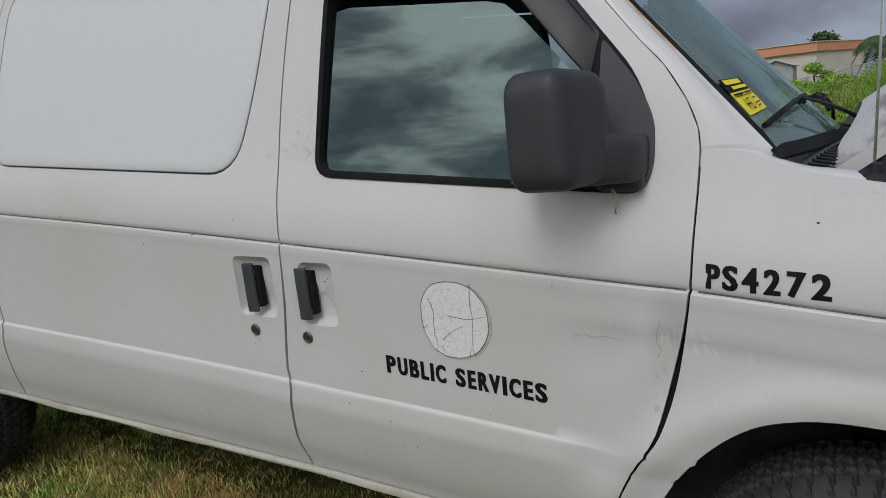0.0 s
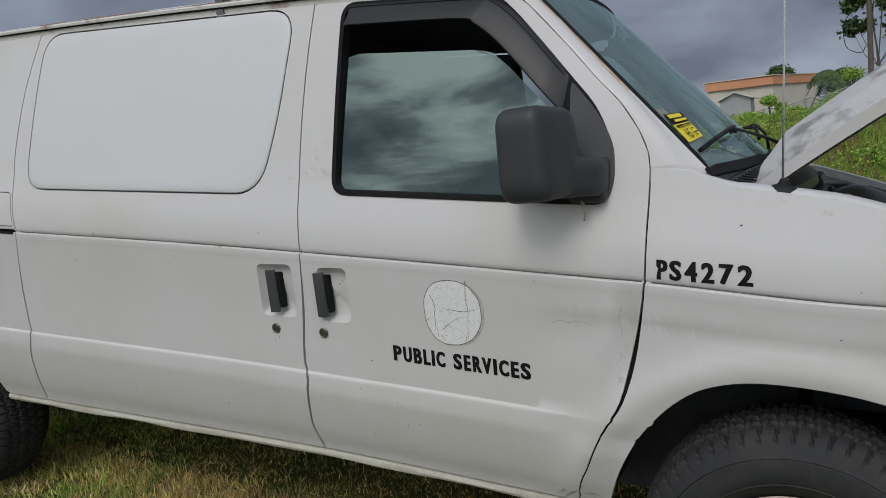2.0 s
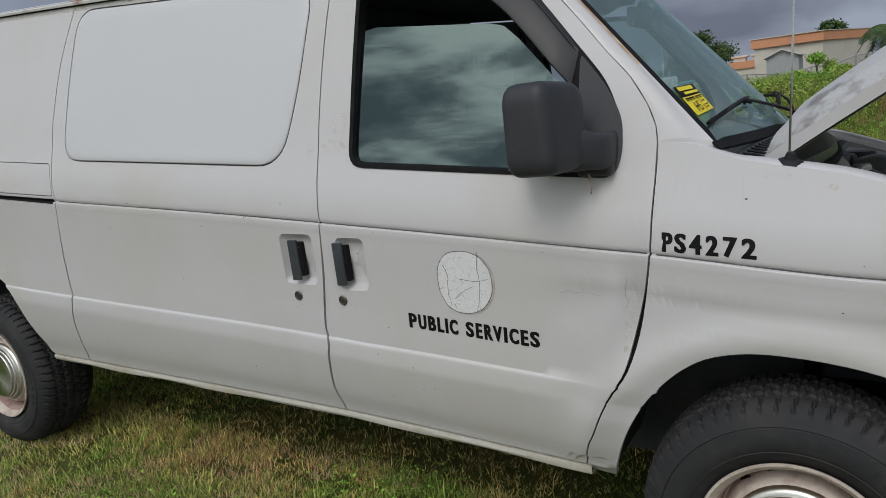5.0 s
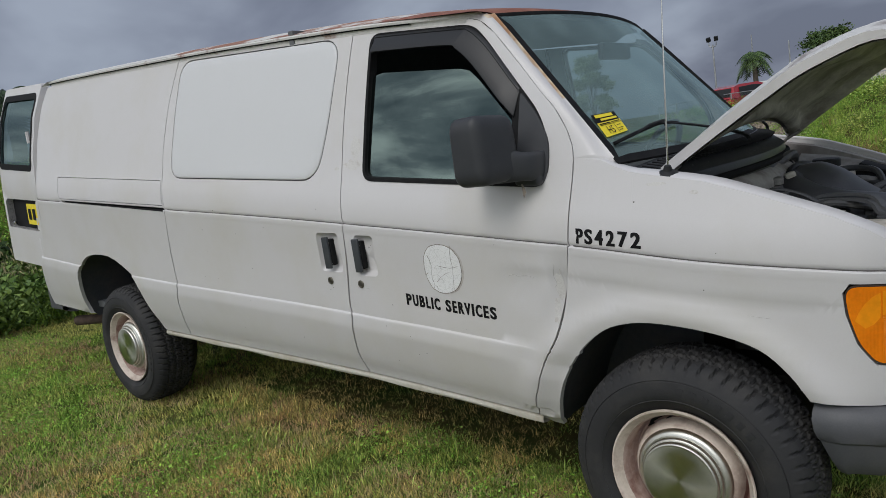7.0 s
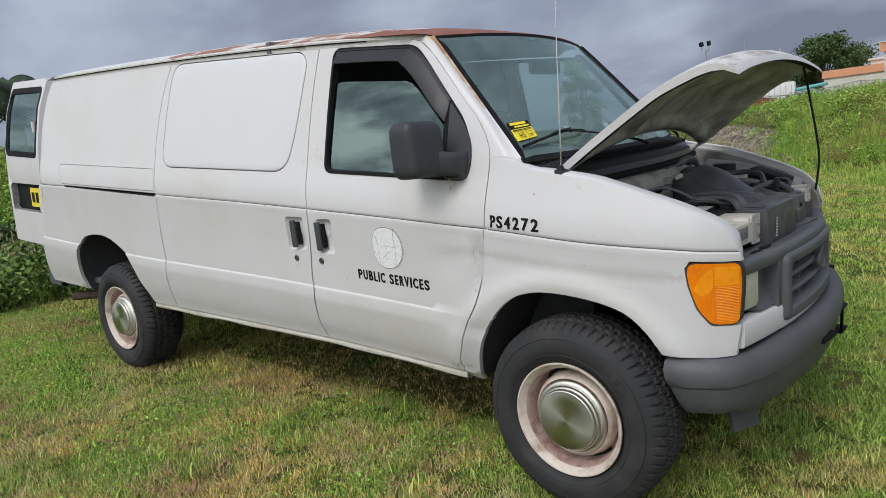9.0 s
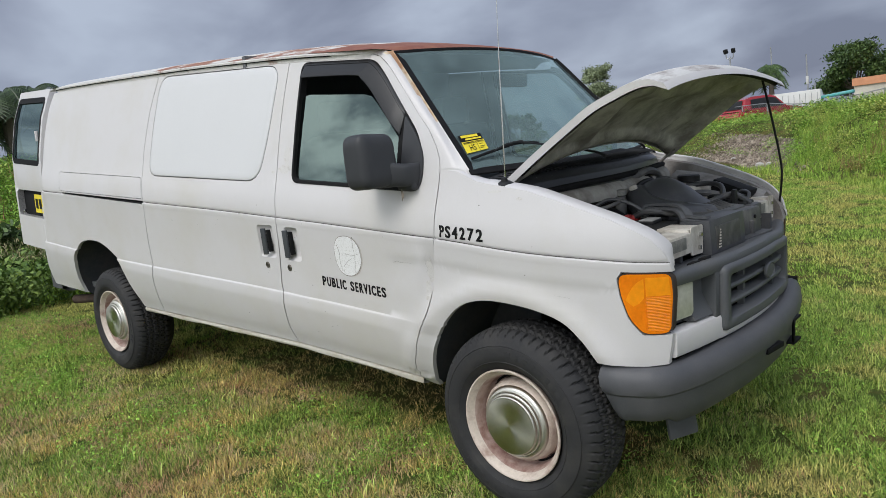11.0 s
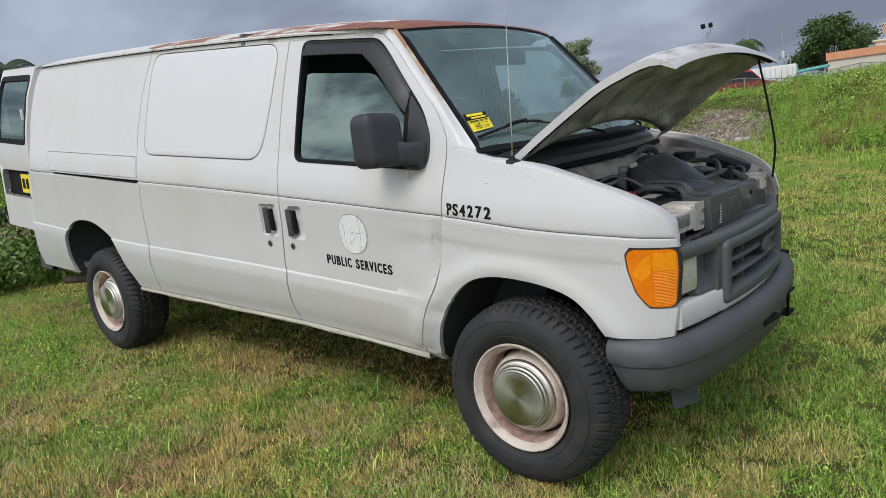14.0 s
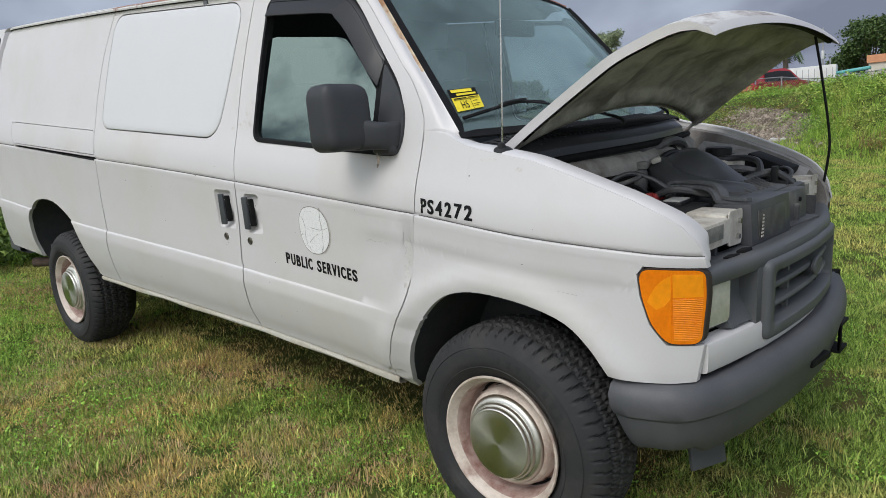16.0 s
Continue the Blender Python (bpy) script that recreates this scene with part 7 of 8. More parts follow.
def field(n, x0, x1, y0, y1, size=(0.7, 1.2), keep=None):
    out = []
    for x, y in zip(rng.uniform(x0, x1, n), rng.uniform(y0, y1, n)):
        if keep and not keep(x, y):
            continue
        out.append((x, y, ground(x, y) - 0.004, rng.uniform(*size)))
    return out


def under(x, y):
    return not (-4.3 < x < 0.2 and -0.45 < y < 0.9)


def strawy(x, y):
    """Where dry stems stand: drifts a foot or two across."""
    return noise.noise((x * 1.5, y * 2.2, 4)) + 0.6 * noise.noise((x * 4.5, y * 5.5, 8)) > -0.12


def clumpy(spots):
    """Tufts gather in clumps a hand wide, with thin hollows between them."""
    out = []
    for x, y, z, s_ in spots:
        c = noise.noise((x * 7.5, y * 7.5, 21)) + 0.55 * noise.noise((x * 19, y * 19, 22)) + 0.5 * noise.noise((x * 2.3, y * 2.3, 23))
        if c > -0.24:
            out.append((x, y, z, s_ * min(1.5, max(0.5, 0.92 + 0.55 * c))))
    return out


def mossy(x, y):
    return noise.noise((x * 1.1 + 5, y * 1.9, 14)) + 0.5 * noise.noise((x * 4, y * 4, 18)) > 0.12


near_lawn = clumpy(field(42000, -3.0, 0.8, -2.45, -0.3, (0.6, 1.1), under))
right_lawn = clumpy(field(48000, -0.4, 2.2, -0.8, 3.2, (0.6, 1.15), under))
shade_lawn = field(8000, -4.6, 0.4, -0.55, 0.9, (0.5, 0.9))
scatter("lawn_grass", near_lawn + shade_lawn, BLADE, "short mown grass, green mixed with dry straw", "grass", 7, 0.044, 0.0050, 1.3, 1, simple=True)
scatter("lawn_grass", right_lawn, GREEN_BLADE, "short green mown grass before the bumper", "grass", 7, 0.044, 0.0050, 1.3, 41, simple=True)
scatter("lawn_grass", near_lawn[::9] + right_lawn[::9], GREEN_BLADE, "longer bent blades standing in the mown grass", "grass", 4, 0.066, 0.0048, 1.1, 51)
stems = field(9000, -3.2, 0.8, -2.45, -0.35, (0.6, 1.1), lambda x, y: under(x, y) and strawy(x, y)) + field(5000, -7.0, -3.2, -2.4, -0.4, (0.7, 1.1), strawy) + field(3200, 0.1, 2.2, -0.8, 4.5, (0.6, 1.0), lambda x, y: strawy(x, y) and noise.noise((x * 1.3, y * 1.3, 70)) > 0.05)
scatter("straw_stems", stems, STRAW, "dry straw stems lying and standing in the lawn", "grass", 9, 0.052, 0.0042, 1.15, 5, simple=True)
lawn2 = field(24000, -8.0, -3.0, -2.6, 0.4, (0.7, 1.2)) + field(36000, -2.6, 1.7, 3.2, 11.5, (0.8, 1.4)) + field(9000, -5.5, -2.0, 7.5, 14, (0.9, 1.5)) + field(2600, -14, -1, 2, 12, (0.9, 1.5)) + field(9000, -14, 7, -6, 11.5, (1.0, 1.6), lambda x, y: not (-8 < x < 2.2 and -2.45 < y < 3) and under(x, y))
scatter("lawn_grass", clumpy(lawn2), SWARD, "short yellow-green mown grass stretching to the bank", "grass", 7, 0.042, 0.0066, 1.15, 2, simple=True)
# low clover-like weeds in the lawn
pts = field(13000, -7.5, 0.8, -2.5, -0.5, (0.5, 1.0), lambda x, y: under(x, y) and mossy(x, y)) + field(7000, 0.0, 2.2, -0.8, 4.5, (0.5, 1.0), mossy)
for cx, cy in [(-0.55, -1.45), (-3.7, -1.5), (-4.6, -1.2), (-5.4, -1.6), (-5.0, -0.9), (-5.8, -1.0), (-4.9, -1.5), (-6.1, -1.5), (-0.1, -1.8), (1.2, -0.5), (-5.0, -2.1), (0.6, -1.3)]:
    for _ in range(130):
        x, y = rng.normal(cx, 0.30), rng.normal(cy, 0.13)
        pts.append((x, y, ground(x, y) - 0.005, rng.uniform(0.5, 1.0)))
scatter("lawn_weeds", pts, CLOVER, "small bright green weeds in the lawn", "weeds", 9, 0.022, 0.013, 1.0, 4, leafy=True)


def on_bank(x, y):
    rubble = -7.2 < x < -3.6 and bank_height(x, y) < 0.66
    return bank_height(x, y) > 0.12 and not (rubble and noise.noise((x * 1.6, y * 1.6, 1)) > -0.12)


bank = field(32000, -9, 3.5, 9.6, 17.5, (0.5, 1.1), on_bank) + field(6000, -11, -3, 16, 25, (0.6, 1.4), on_bank)
bank = [(x, y, z, s_ * (0.45 + 1.9 * max(0.0, noise.noise((x * 1.3, y * 1.3, 50)) + 0.3))) for x, y, z, s_ in bank] + field(5000, -9, -3.2, 15.5, 23, (0.8, 1.3), lambda x, y: bank_height(x, y) > 0.95)
scatter("bank_weeds", bank, WEED, "rank green weeds covering the bank", "weeds", 10, 0.048, 0.020, 1.0, 6, leafy=True)
scatter("bank_dry_stalks", field(6500, -7, 4, 9.8, 14.5, (0.5, 1.1), lambda x, y: on_bank(x, y) and noise.noise((x * 0.7, y * 0.7, 30)) > 0.0), DRY, "dry brown stalks among the weeds", "weeds", 6, 0.26, 0.010, 0.6, 7)
scatter("bank_grass", field(9000, -6, 10, 8.2, 14.5, (0.8, 1.8), lambda x, y: 0.0 < bank_height(x, y) + (0.05 if y > float(np.interp(x, [-4.3, -1.4, -0.3, 3], [13.6, 10.8, 8.8, 8.4])) else 0)), BANKGRASS, "longer green grass at the foot of the bank", "grass", 8, 0.10, 0.008, 0.9, 8)
scatter("bank_grass", field(3000, -4, 3.5, 10.5, 16.5, (0.7, 1.6), lambda x, y: on_bank(x, y) and noise.noise((x * 0.6 + 9, y * 0.6, 40)) > 0.05), BANKGRASS, "tall grass tufts on the bank", "grass", 11, 0.24, 0.011, 0.8, 18, simple=True)
verge = field(5200, -17, -9.7, -1.6, 5.0, (0.6, 1.3))
scatter("verge_weeds", verge, WEED, "rank bright green weeds on the rise behind the van", "weeds", 16, 0.09, 0.036, 1.0, 9, leafy=True)
scatter("verge_grass", verge[::2], BANKGRASS, "long grass on the rise behind the van", "grass", 10, 0.26, 0.011, 0.8, 19, simple=True)
foot_weeds = field(2300, -9.9, -6.3, -2.4, 3.0, (0.55, 1.25), lambda x, y: x < -6.55 + 0.35 * noise.noise((x * 2, y * 2, 80)))
scatter("verge_foot_weeds", foot_weeds, VERGE, "dark leafy weeds at the edge of the lawn", "weeds", 30, 0.12, 0.042, 1.0, 29, leafy=True)
scatter("verge_foot_grass", foot_weeds[::2], BANKGRASS, "long rank grass among the dark weeds", "grass", 9, 0.42, 0.010, 0.8, 39, simple=True)
scatter("verge_seed_stalks", [p for p in foot_weeds[::3] if p[0] < -6.9 and noise.noise((p[0] * 1.1, p[1] * 1.1, 90)) > -0.1], OLIVE, "pale olive seeding stalks among the weeds", "weeds", 26, 0.17, 0.012, 0.9, 49, leafy=True)
scatter("verge_dry_stalks", [h for h in verge[::7]], DRY, "dry stalks in the verge", "weeds", 5, 0.40, 0.012, 0.6, 10)

# rubble face of the bank
bm = bmesh.new()
random.seed(21)
for k in range(7500):
    x = random.gauss(-5.0, 0.9)
    y = float(np.interp(x, [-12, -5.3, -4.3, -2.2, -0.8], [22, 16, 14.2, 11.6, 10.8])) + random.uniform(0.2, 2.6)
    s = random.uniform(0.016, 0.05) * (2.0 if random.random() < 0.03 else 1)
    m = Matrix.Translation((x, y, ground(x, y) + s * 0.3)) @ Euler((random.random() * 6, random.random() * 6, random.random() * 6)).to_matrix().to_4x4() @ Matrix.Diagonal((s, s * random.uniform(0.6, 1), s * random.uniform(0.5, 0.9), 1))
    vs = [bm.verts.new(m @ Vector(c)) for c in ((1, 0, 0), (-1, 0.1, 0), (0, 1, 0.2), (0.1, -1, 0), (0, 0.1, 1), (0.2, 0, -1))]
    for a, b, c in ((0, 2, 4), (2, 1, 4), (1, 3, 4), (3, 0, 4), (2, 0, 5), (1, 2, 5), (3, 1, 5), (0, 3, 5)):
        bm.faces.new((vs[a], vs[b], vs[c]))
tagged(part("rubble", bm, GRAVEL, smooth=False), "grey stone rubble on the bank face", "rubble", kind="stuff")
for x, y, s in ((-4.2, 14.7, 0.10), (-3.95, 14.6, 0.075), (-5.6, 16.9, 0.07)):
    bm = bmesh.new()
    bmesh.ops.create_icosphere(bm, subdivisions=2, radius=s)
    for v in bm.verts:
        v.co *= 1 + 0.28 * noise.noise(v.co * 9 + Vector((x, y, 0)))
        v.co.z *= 0.75
    tagged(part("boulder", bm, material("pale_stone", (0.5, 0.48, 0.45), 0.85, other=(0.35, 0.33, 0.3), scale=9, amount=0.7, bump=0.3), sharp=25), "pale broken stone lying on the bank", "stone", "stones on the bank").location = (x, y, ground(x, y) + s * 0.5)


# ---- far things; bearings are degrees left of +y seen from the middle of the walk ----
def far(az, d, z=0.0, late=True):
    """A place d metres off along a bearing, from the walk's end (late) or its start."""
    ex, ey = (1.49, -2.95) if late else (0.03, -2.53)
    return Vector((ex - d * math.sin(radians(az)), ey + d * math.cos(radians(az)), z))


def tree(name, at, height, spread, label, trunk=0.35, clumps=60, seed=1, leaf_=0.22, low=0.3, mat=None):
    rnd = random.Random(seed)
    root = empty(name, Matrix.Translation(at), label, "tree")
    bm = tube([(0, 0, -0.3), (0.05 * height * 0.3, 0, height * 0.3), (-0.02 * height, 0.1, height * 0.6), (0, 0, height * 0.85)], [trunk * 0.5, trunk * 0.38, trunk * 0.25, trunk * 0.08], 8)
    # limbs of uneven reach, each ending in a drift of leafy clumps
    limbs = []
    for k in range(max(7, clumps // 8)):
        a, t = k * 2.4 + rnd.uniform(-0.4, 0.4), low + (1 - low) * ((k * 0.755 + 0.3) % 1) ** 0.8
        r = spread * math.sqrt(max(0.04, 1 - ((t - 0.62) / 0.52) ** 2)) * rnd.uniform(0.45, 1.0)
        limbs.append((r * math.cos(a), r * math.sin(a), height * (t - 0.04)))
    centres = []
    for k in range(clumps):
        c, f = limbs[k % len(limbs)], rnd.uniform(0.55, 1.06)
        centres.append((c[0] * f + rnd.gauss(0, spread * 0.10), c[1] * f + rnd.gauss(0, spread * 0.10), c[2] + rnd.gauss(0, spread * 0.07)))
    for c in limbs:
        add_tube(bm, [(0, 0, min(height * 0.35, c[2] * 0.6)), (c[0] * 0.5, c[1] * 0.5, c[2] * 0.72), c], [trunk * 0.2, trunk * 0.12, trunk * 0.04], 5)
    part("trunk", bm, BARK, root)
    g = np.random.default_rng(seed)
    n = 110 * clumps
    cs = np.array(centres)[g.integers(0, clumps, n)] + g.normal(0, spread * 0.11, (n, 3)) * [1, 1, 0.75]
    d1, d2 = g.normal(0, 1, (n, 3)), g.normal(0, 1, (n, 3))
    d1 /= np.linalg.norm(d1, axis=1)[:, None]
    d2 = np.cross(d1, d2); d2 /= np.linalg.norm(d2, axis=1)[:, None]
    s = leaf_ * g.uniform(0.6, 1.3, (n, 1))
    vs = np.stack([cs - d1 * s, cs + d2 * s * 0.5, cs + d1 * s, cs - d2 * s * 0.5], 1).reshape(-1, 3)
    me = bpy.data.meshes.new("crown")
    me.from_pydata(vs.tolist(), [], (np.arange(n)[:, None] * 4 + np.arange(4)).tolist())
    me.materials.append(mat or LEAF)
    ob = new("crown", me)
    ob.parent = root
    return root


def palm(at, height, label, seed=1, frond=1.7, mat=None):
    rnd = random.Random(seed)
    root = empty("palm_tree", Matrix.Translation(at), label, "palm tree")
    part("trunk", tube([(0, 0, -0.3), (0.05, 0, height * 0.5), (0, 0, height)], [0.2, 0.16, 0.13], 8), BARK, root)
    for k in range(26):
        a, up = k * 2.4, rnd.uniform(-0.5, 1.0)
        d = Vector((math.cos(a), math.sin(a), 0))
        spine = [Vector((0, 0, height)) + d * frond * t + Vector((0, 0, frond * (up * t - 1.1 * t * t))) for t in [i / 9 for i in range(10)]]
        bm = bmesh.new()
        for i in range(1, 9):
            for s in (-1, 1):
                sd = d.cross(Vector((0, 0, 1))) * s
                for j in (0, 0.5):
                    p = spine[i].lerp(spine[i + 1], j)
                    q = p + sd * 0.42 * math.sin(math.pi * (i + j) / 10) + d * 0.15 + Vector((0, 0, -0.22))
                    w = (spine[i + 1] - spine[i]) * 0.22
                    bm.faces.new([bm.verts.new(v) for v in (p - w, p + w, q)])
        add_tube(bm, spine, 0.018, 4)
        part("frond", bm, mat or LEAF, root)
    return root


def gz(p):
    return Vector((p.x, p.y, ground(p.x, p.y)))


tree("broadleaf_tree", far(11.9, 112, -0.5), 9.8, 4.9, "dark green broadleaf tree beyond the fence", 0.7, 200, 3, 0.20, 0.42)
tree("broadleaf_tree", far(35.5, 60, -0.4), 4.2, 2.0, "round dark tree far behind the van", 0.4, 40, 8, 0.2)
tree("young_tree", far(29.1, 26, -0.2), 4.15, 0.72, "thin pale feathery young tree behind the hood", 0.07, 260, 12, 0.036, 0.30, PALE_LEAF)
tree("broadleaf_tree", far(2.1, 86, -0.6, False), 7.6, 3.0, "dark tree behind the flat building", 0.5, 60, 14, 0.28, 0.4)
tree("broadleaf_tree", far(-4.0, 31, 0.6, False), 6.6, 1.4, "leafy tree round the utility pole", 0.1, 34, 17, 0.11, 0.58)
tree("broadleaf_tree", far(-6.4, 34, 0.6, False), 7.4, 1.9, "tall open tree beside the pole", 0.12, 34, 18, 0.12, 0.5)
for az, d, h, s, sd, late in ((2.7, 22, 1.2, 0.6, 30, False), (3.9, 21, 0.55, 0.5, 31, False), (1.3, 21, 0.55, 0.5, 36, False), (-2.4, 30, 1.9, 1.0, 32, False), (-4.6, 27, 1.5, 1.1, 33, False)):
    p = far(az, d, 0, late)
    tree("bush", Vector((p.x, p.y, ground(p.x, p.y) - 0.15)), h, s, "leafy green bush on top of the bank", 0.06, 44, sd, 0.042, 0.12, WEED)
palm(far(17.1, 48, 0.3), 3.85, "fan palm behind the parking area", 4, 1.0)
palm(far(-1.4, 40, 0.5, False), 2.8, "small palm beside the building", 6, 1.3)
palm(gz(far(72.7, 19)), 1.75, "dark fan palm on the rise behind the van", 9, 0.7, DARK_FROND)
palm(gz(far(70.9, 20)), 1.9, "dark fan palm behind the van", 10, 0.7, DARK_FROND)
palm(gz(far(74.6, 19)), 1.3, "low fan palm on the rise", 13, 0.6, DARK_FROND)
tree("bush", far(72.8, 12.0, 0.3), 0.8, 0.7, "dark bush at the verge behind the van", 0.1, 36, 42, 0.06, 0.1)

STUCCO = material("cream_stucco", (0.62, 0.58, 0.50), 0.85, other=(0.5, 0.46, 0.4), scale=0.8, amount=0.6, bump=0.1)
ORANGE = material("orange_fascia", (0.66, 0.31, 0.17), 0.8, other=(0.56, 0.26, 0.14), scale=0.9, amount=0.6)
SHED_GREY = material("grey_shed_boards", (0.40, 0.41, 0.42), 0.7, other=(0.32, 0.33, 0.33), scale=3, amount=0.5)
GALV = material("galvanised_steel", (0.42, 0.43, 0.44), 0.5, 0.6, other=(0.3, 0.3, 0.3), scale=9, amount=0.5)
TEAL = material("teal_paint", (0.08, 0.42, 0.42), 0.5, other=(0.3, 0.5, 0.5), scale=4, amount=0.5)
REDCAR = material("red_car_paint", (0.42, 0.03, 0.04), 0.25, other=(0.3, 0.025, 0.03), scale=3, amount=0.5, coat=0.6)
WHITEWALL = material("white_container", (0.7, 0.7, 0.69), 0.6, other=(0.55, 0.54, 0.5), scale=0.7, amount=0.6)

# long low building with an orange fascia
C_, L_, R_ = Vector((-2.26, 48.7, 0)), Vector((-6.05, 47.6, 0)), Vector((0.35, 54.6, 0))
hall = empty("flat_roofed_building", Matrix.Translation(C_), "long cream building with orange fascia band", "building")


def prism(loop, z0, z1):
    bm = bmesh.new()
    lo, hi = [bm.verts.new((p.x, p.y, z0)) for p in loop], [bm.verts.new((p.x, p.y, z1)) for p in loop]
    bm.faces.new(lo); bm.faces.new(hi)
    for k in range(len(loop)):
        bm.faces.new((lo[k], lo[(k + 1) % len(loop)], hi[(k + 1) % len(loop)], hi[k]))
    bmesh.ops.recalc_face_normals(bm, faces=bm.faces[:])
    return bm


foot_ = [Vector((0, 0, 0)), R_ - C_, R_ + L_ - 2 * C_, L_ - C_]
mid_h = sum(foot_, Vector()) / 4
part("wall", prism(foot_, -1, 3.7), STUCCO, hall, smooth=False)
part("fascia", prism([p + (p - mid_h).normalized() * 0.25 for p in foot_], 3.6, 4.15), ORANGE, hall, "orange painted fascia band", smooth=False)
part("coping", prism([p + (p - mid_h).normalized() * 0.35 for p in foot_], 4.15, 4.2), STUCCO, hall, smooth=False)
wing_ = [p - C_ for p in (Vector((-18.3, 90, 0)), Vector((-9.5, 90.6, 0)), Vector((-9.5, 104, 0)), Vector((-18.3, 103, 0)))]
mid_w = sum(wing_, Vector()) / 4
part("rear_wing", prism(wing_, -1, 3.5), STUCCO, hall, smooth=False)
part("fascia", prism([p + (p - mid_w).normalized() * 0.25 for p in wing_], 3.35, 4.2), ORANGE, hall, "orange painted fascia band", smooth=False)
for t in (0.55, 0.8):
    p = wing_[0].lerp(wing_[1], t) + Vector((0, 4, 0))
    part("roof_vent", add_box(boxed(p.x - 0.7, p.y - 0.7, 4.0, p.x + 0.7, p.y + 0.7, 4.75, 0.1), p.x - 0.95, p.y - 0.95, 4.75, p.x + 0.95, p.y + 0.95, 5.0, 0.12), STUCCO, hall)
shed = empty("shed", Matrix.Translation(far(5.1, 44, 0.55, False)), "small pale gabled shed", "shed")
gable = [(-0.8, -0.5), (0.8, -0.5), (0.8, 2.22), (0.0, 2.56), (-0.8, 2.22)]
bm = loft([[(x, y, z) for x, z in gable] for y in (0, 3)], closed=True)
bm.faces.new([bm.verts.new((x, 0, z)) for x, z in gable])
bmesh.ops.recalc_face_normals(bm, faces=bm.faces[:])
part("wall", bm, SHED_GREY, shed, smooth=False)
part("roof", thicken(loft([[(-0.95, y, 2.19), (0, y, 2.6), (0.95, y, 2.19)] for y in (-0.2, 3.2)]), 0.05), WHITEWALL, shed, smooth=False)
for k in range(7):
    part("board_seam", boxed(-0.7 + 0.2 * k, -0.012, 0.0, -0.685 + 0.2 * k, 0.0, 2.2), GALV, shed)

# lamp mast with two floodlights
mast_at = far(19.7, 50, 0.0)
mast = empty("floodlight_mast", Matrix.Translation(mast_at), "steel mast with two floodlights", "light pole")
part("pole", tube([(0, 0, -0.3), (0, 0, 5.3)], [0.07, 0.045], 10), GALV, mast)
for s in (-1, 1):
    part("bracket", tube(bez([(0, 0, 5.15), (s * 0.2, 0, 5.22), (s * 0.23, 0, 5.55)], 4), 0.03, 6), GALV, mast)
    part("floodlight", boxed(s * 0.24 - 0.12, -0.1, 5.5, s * 0.24 + 0.12, 0.1, 5.78, 0.03, (20, 0, s * 10)), BLACK, mast)
for az, d, h in ((14.75, 50, 4.75), (14.3, 52, 3.0), (17.0, 60, 6.3)):
    m_ = empty("mast", Matrix.Translation(far(az, d, 0.0)), "thin steel mast beyond the fence", "mast")
    part("pole", tube([(0, 0, -0.3), (0, 0, h)], [0.07, 0.04], 8), GALV, m_)
    part("fitting", boxed(-0.07, -0.07, h * 0.62, 0.07, 0.07, h * 0.72, 0.02), WHITEWALL, m_)
pole = empty("utility_pole", Matrix.Translation(far(-3.6, 30, 0.5, False)), "wooden utility pole with a hanging cable loop", "utility pole")
part("pole", tube([(0, 0, -0.3), (0, 0, 8.5)], [0.10, 0.08], 10), BARK, pole)
part("cable", tube(bez([(-0.15, 0, 4.6), (-0.75, 0, 4.1), (-0.75, 0, 3.2), (-0.3, 0, 2.9), (-0.15, 0, 3.1)], 5), 0.013, 5), RUBBER, pole)

# chain-link fence on the far side of the bank
fence = empty("chain_link_fence", Matrix.Translation((0, 0, 0)), "galvanised chain-link fence on the bank", "fence")
fp = [far(24, 40), far(19, 36), far(14, 32), far(10, 30), far(6, 29), far(2, 29), far(-2, 30), far(-6, 32)]
line = bez([gz(p) for p in fp], 3)
for p in line:
    part("post", tube([gz(p) - Vector((0, 0, 0.2)), gz(p) + Vector((0, 0, 0.97))], 0.03, 6), GALV, fence)
part("top_rail", tube([gz(p) + Vector((0, 0, 0.95)) for p in line], 0.018, 5), GALV, fence)
bm = bmesh.new()
for a, b in zip(line, line[1:]):
    a, b = gz(a), gz(b)
    n = 14
    for k in range(-8, n):
        for s in (0, 1):
            u0, u1, z0, z1 = k / n, (k + 8) / n, 0.0, 0.95
            if u0 < 0:
                z0, u0 = z1 * (-k / 8), 0
            if u1 > 1:
                z1, u1 = 0.95 * (1 - k / n) * n / 8, 1
            if s:
                u0, u1 = 1 - u0, 1 - u1
            add_tube(bm, [a.lerp(b, u0) + Vector((0, 0, z0)), a.lerp(b, u1) + Vector((0, 0, z1))], 0.004, 3, caps=False)
part("mesh_wire", bm, GALV, fence)

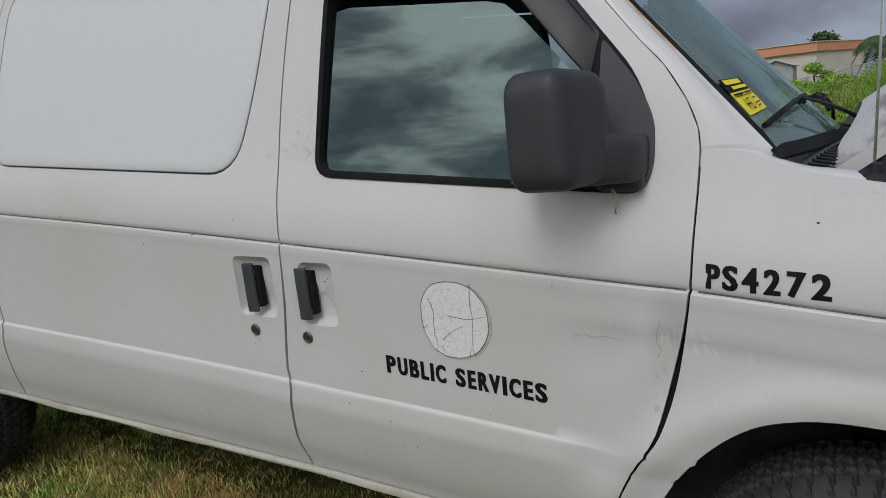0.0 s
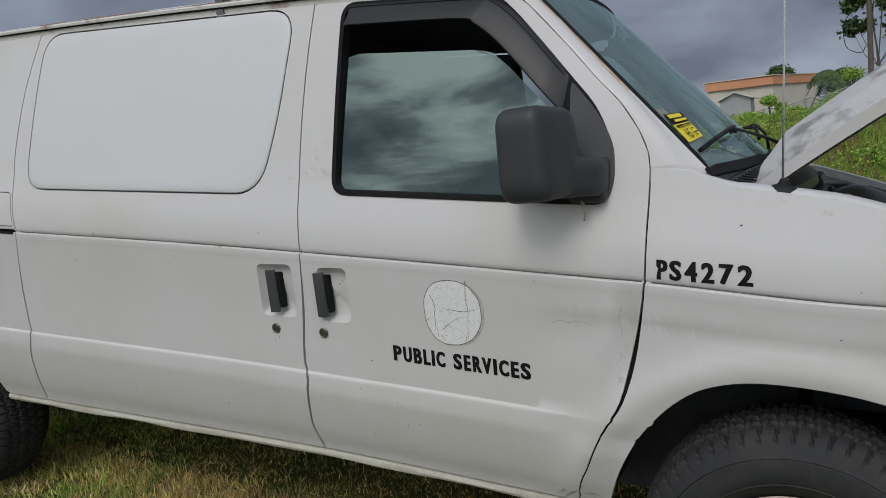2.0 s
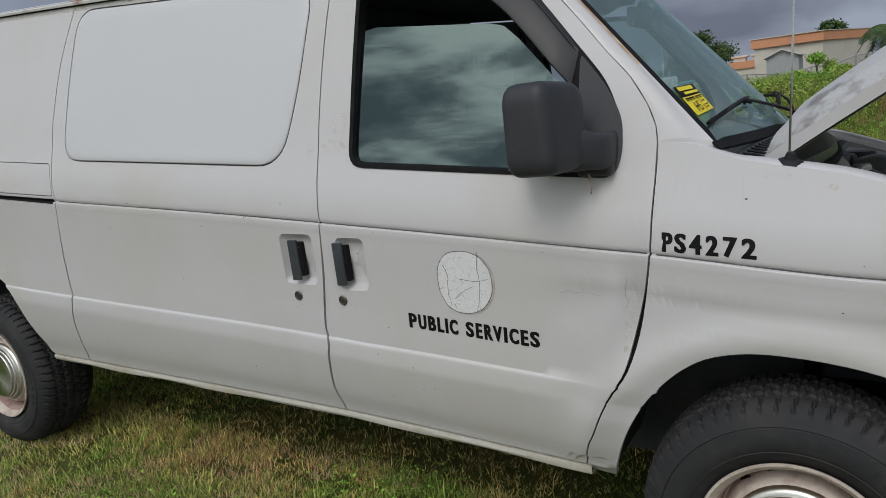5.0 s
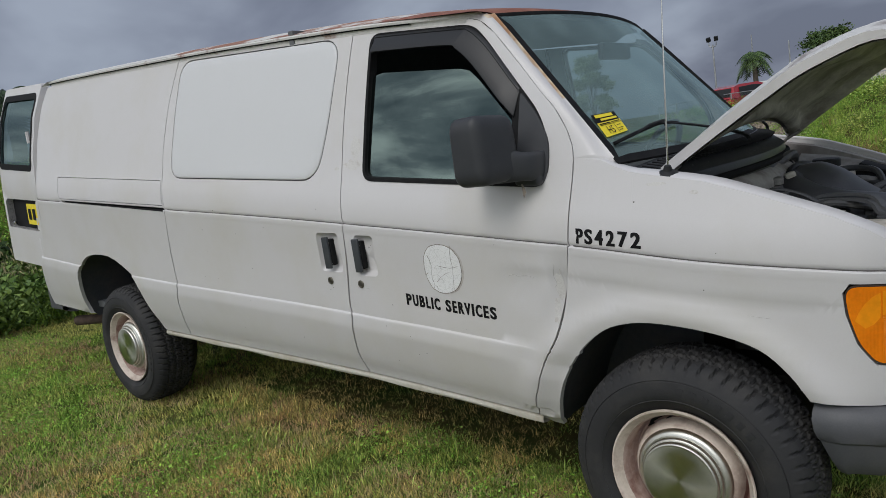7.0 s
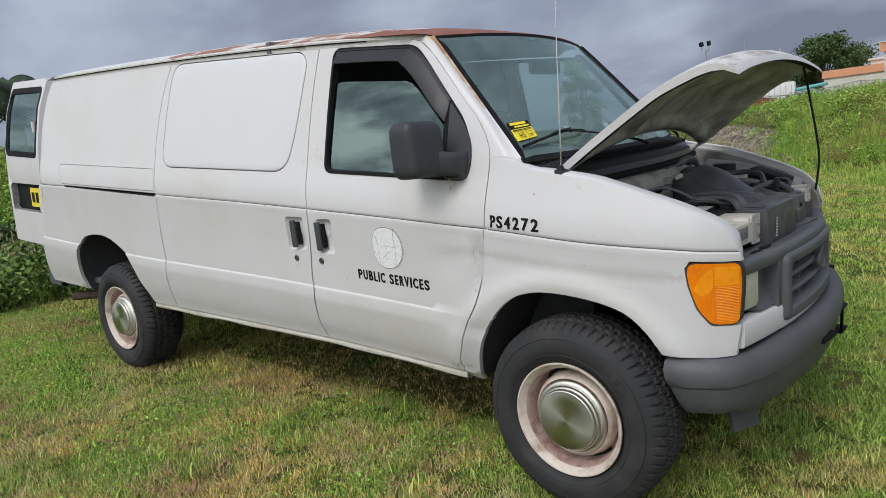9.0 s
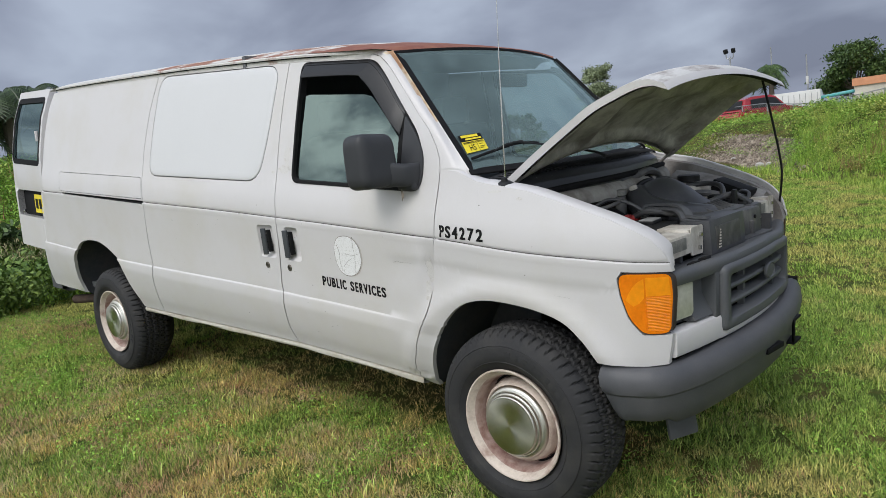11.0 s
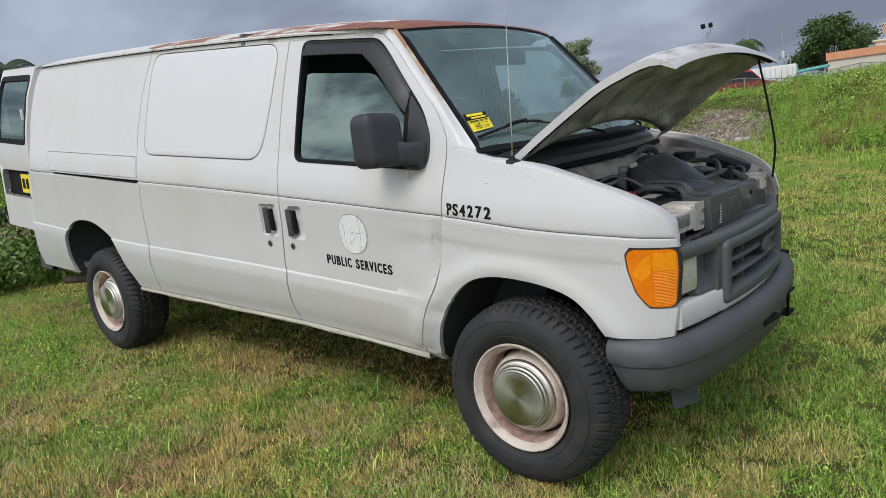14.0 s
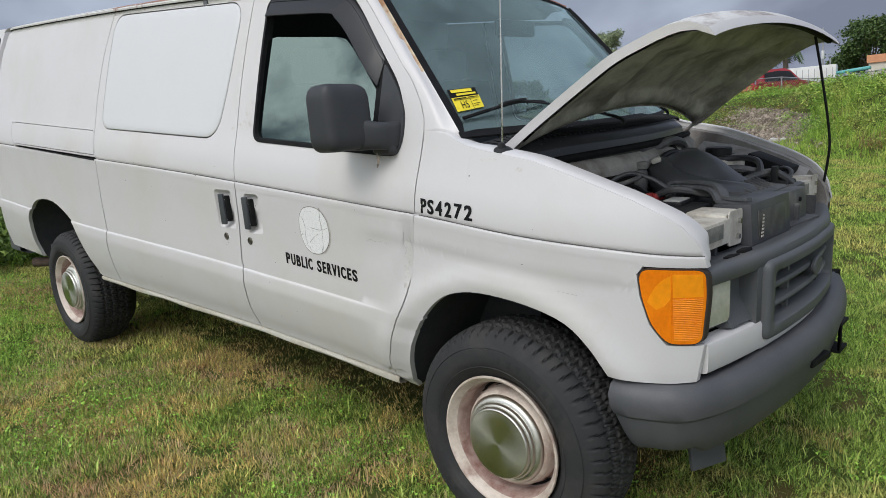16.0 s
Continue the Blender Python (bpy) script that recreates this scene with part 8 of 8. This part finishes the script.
# parked red car beyond the bank
def car(at, turn, paint, label, dark):
    root = empty("parked_car", Matrix.Translation(at) @ Matrix.Rotation(radians(turn), 4, "Z"), label, "car")
    prof = [(-2.2, 0.45), (-2.25, 0.75), (-2.1, 0.95), (-1.3, 1.02), (-0.95, 1.05), (0.9, 1.05), (1.9, 0.92), (2.2, 0.75), (2.2, 0.42)]
    bm = loft([[(x, y * (1 if 0.5 < z < 1 else 0.95), z) for x, z in prof] for y in (-0.88, -0.8, 0.8, 0.88)])
    for y in (-0.88, 0.88):
        bm.faces.new([bm.verts.new((x, y * (1 if 0.5 < z < 1 else 0.95), z)) for x, z in prof])
    bmesh.ops.recalc_face_normals(bm, faces=bm.faces[:])
    part("body", bm, paint, root)
    cab = [(-2.0, 1.0), (-1.75, 1.52), (-1.3, 1.62), (0.0, 1.64), (0.35, 1.55), (0.95, 1.04)]
    bm = loft([[(x, y * (1 - 0.22 * (z - 1) / 0.6), z) for x, z in cab] for y in (-0.82, -0.4, 0.4, 0.82)])
    for y in (-0.82, 0.82):
        bm.faces.new([bm.verts.new((x, y * (1 - 0.22 * (z - 1) / 0.6), z)) for x, z in cab])
    bmesh.ops.recalc_face_normals(bm, faces=bm.faces[:])
    part("cabin", bm, paint, root)
    for s in (-1, 1):
        part("side_window", loft([[(-1.55, s * 0.83, 1.08), (-1.45, s * 0.70, 1.48)], [(-0.4, s * 0.83, 1.08), (-0.4, s * 0.68, 1.54)], [(0.7, s * 0.83, 1.08), (0.3, s * 0.70, 1.48)]]), dark, root)
        for x in (-1.4, 1.35):
            w = part("wheel", lathe([(-0.1, 0.2), (-0.11, 0.31), (0.11, 0.31), (0.1, 0.2)], 20), TYRE, root)
            w.location = (x, s * 0.80, 0.31)
    part("rear_window", loft([[(-2.0, -0.62, 1.10), (-2.0, 0.62, 1.10)], [(-1.80, -0.55, 1.48), (-1.80, 0.55, 1.48)]]), dark, root)
    part("bumper", boxed(-2.32, -0.8, 0.42, -2.15, 0.8, 0.62, 0.04), dark, root)
    for s in (-1, 1):
        part("tail_light", boxed(-2.27, s * 0.78 - 0.08, 0.78, -2.18, s * 0.78 + 0.08, 0.98, 0.02), REDCAR, root)
    return root


car(far(17.9, 38, 0.68), 70, REDCAR, "red hatchback parked beyond the bank", BLACK)
car(far(28.0, 42, 0.0), 20, WHITEWALL, "white car parked far behind", BLACK)
box = empty("white_trailer", Matrix.Translation(far(15.6, 45, 0.2)) @ Matrix.Rotation(radians(12), 4, "Z"), "long white trailer beyond the fence", "trailer")
part("body", boxed(-1.3, 0, 0.2, 1.3, 2.4, 2.25, 0.05), WHITEWALL, box)
for k in range(9):
    part("panel_seam", boxed(-1.2 + 0.29 * k, -0.02, 0.25, -1.17 + 0.29 * k, 0.0, 2.1), GALV, box)
tl = empty("teal_boat", Matrix.Translation(far(12.9, 46, 0.2)) @ Matrix.Rotation(radians(10), 4, "Z") @ Matrix.Scale(0.5, 4, (1, 0, 0)) @ Matrix.Scale(0.78, 4, (0, 0, 1)), "teal and white boat on a stand", "boat")
part("hull", loft([[(x, y * w, z) for y, z in ((-0.8, 1.5), (-0.7, 1.1), (0, 0.8), (0.7, 1.1), (0.8, 1.5))] for x, w in ((-2.6, 0.8), (-1, 1), (1.4, 0.9), (2.8, 0.1))]), WHITEWALL, tl)
part("canopy", boxed(-2.2, -0.9, 2.25, 1.6, 0.9, 2.45, 0.06, (0, -3, 0)), TEAL, tl)
part("gunwale", boxed(-2.6, -0.95, 1.5, 2.2, 0.95, 1.68, 0.06), TEAL, tl)
for x, y in ((-1.8, -0.7), (1.2, -0.7), (-1.8, 0.7), (1.2, 0.7)):
    part("post", tube([(x, y, 0.0), (x, y, 2.3)], 0.04, 6), WHITEWALL, tl)
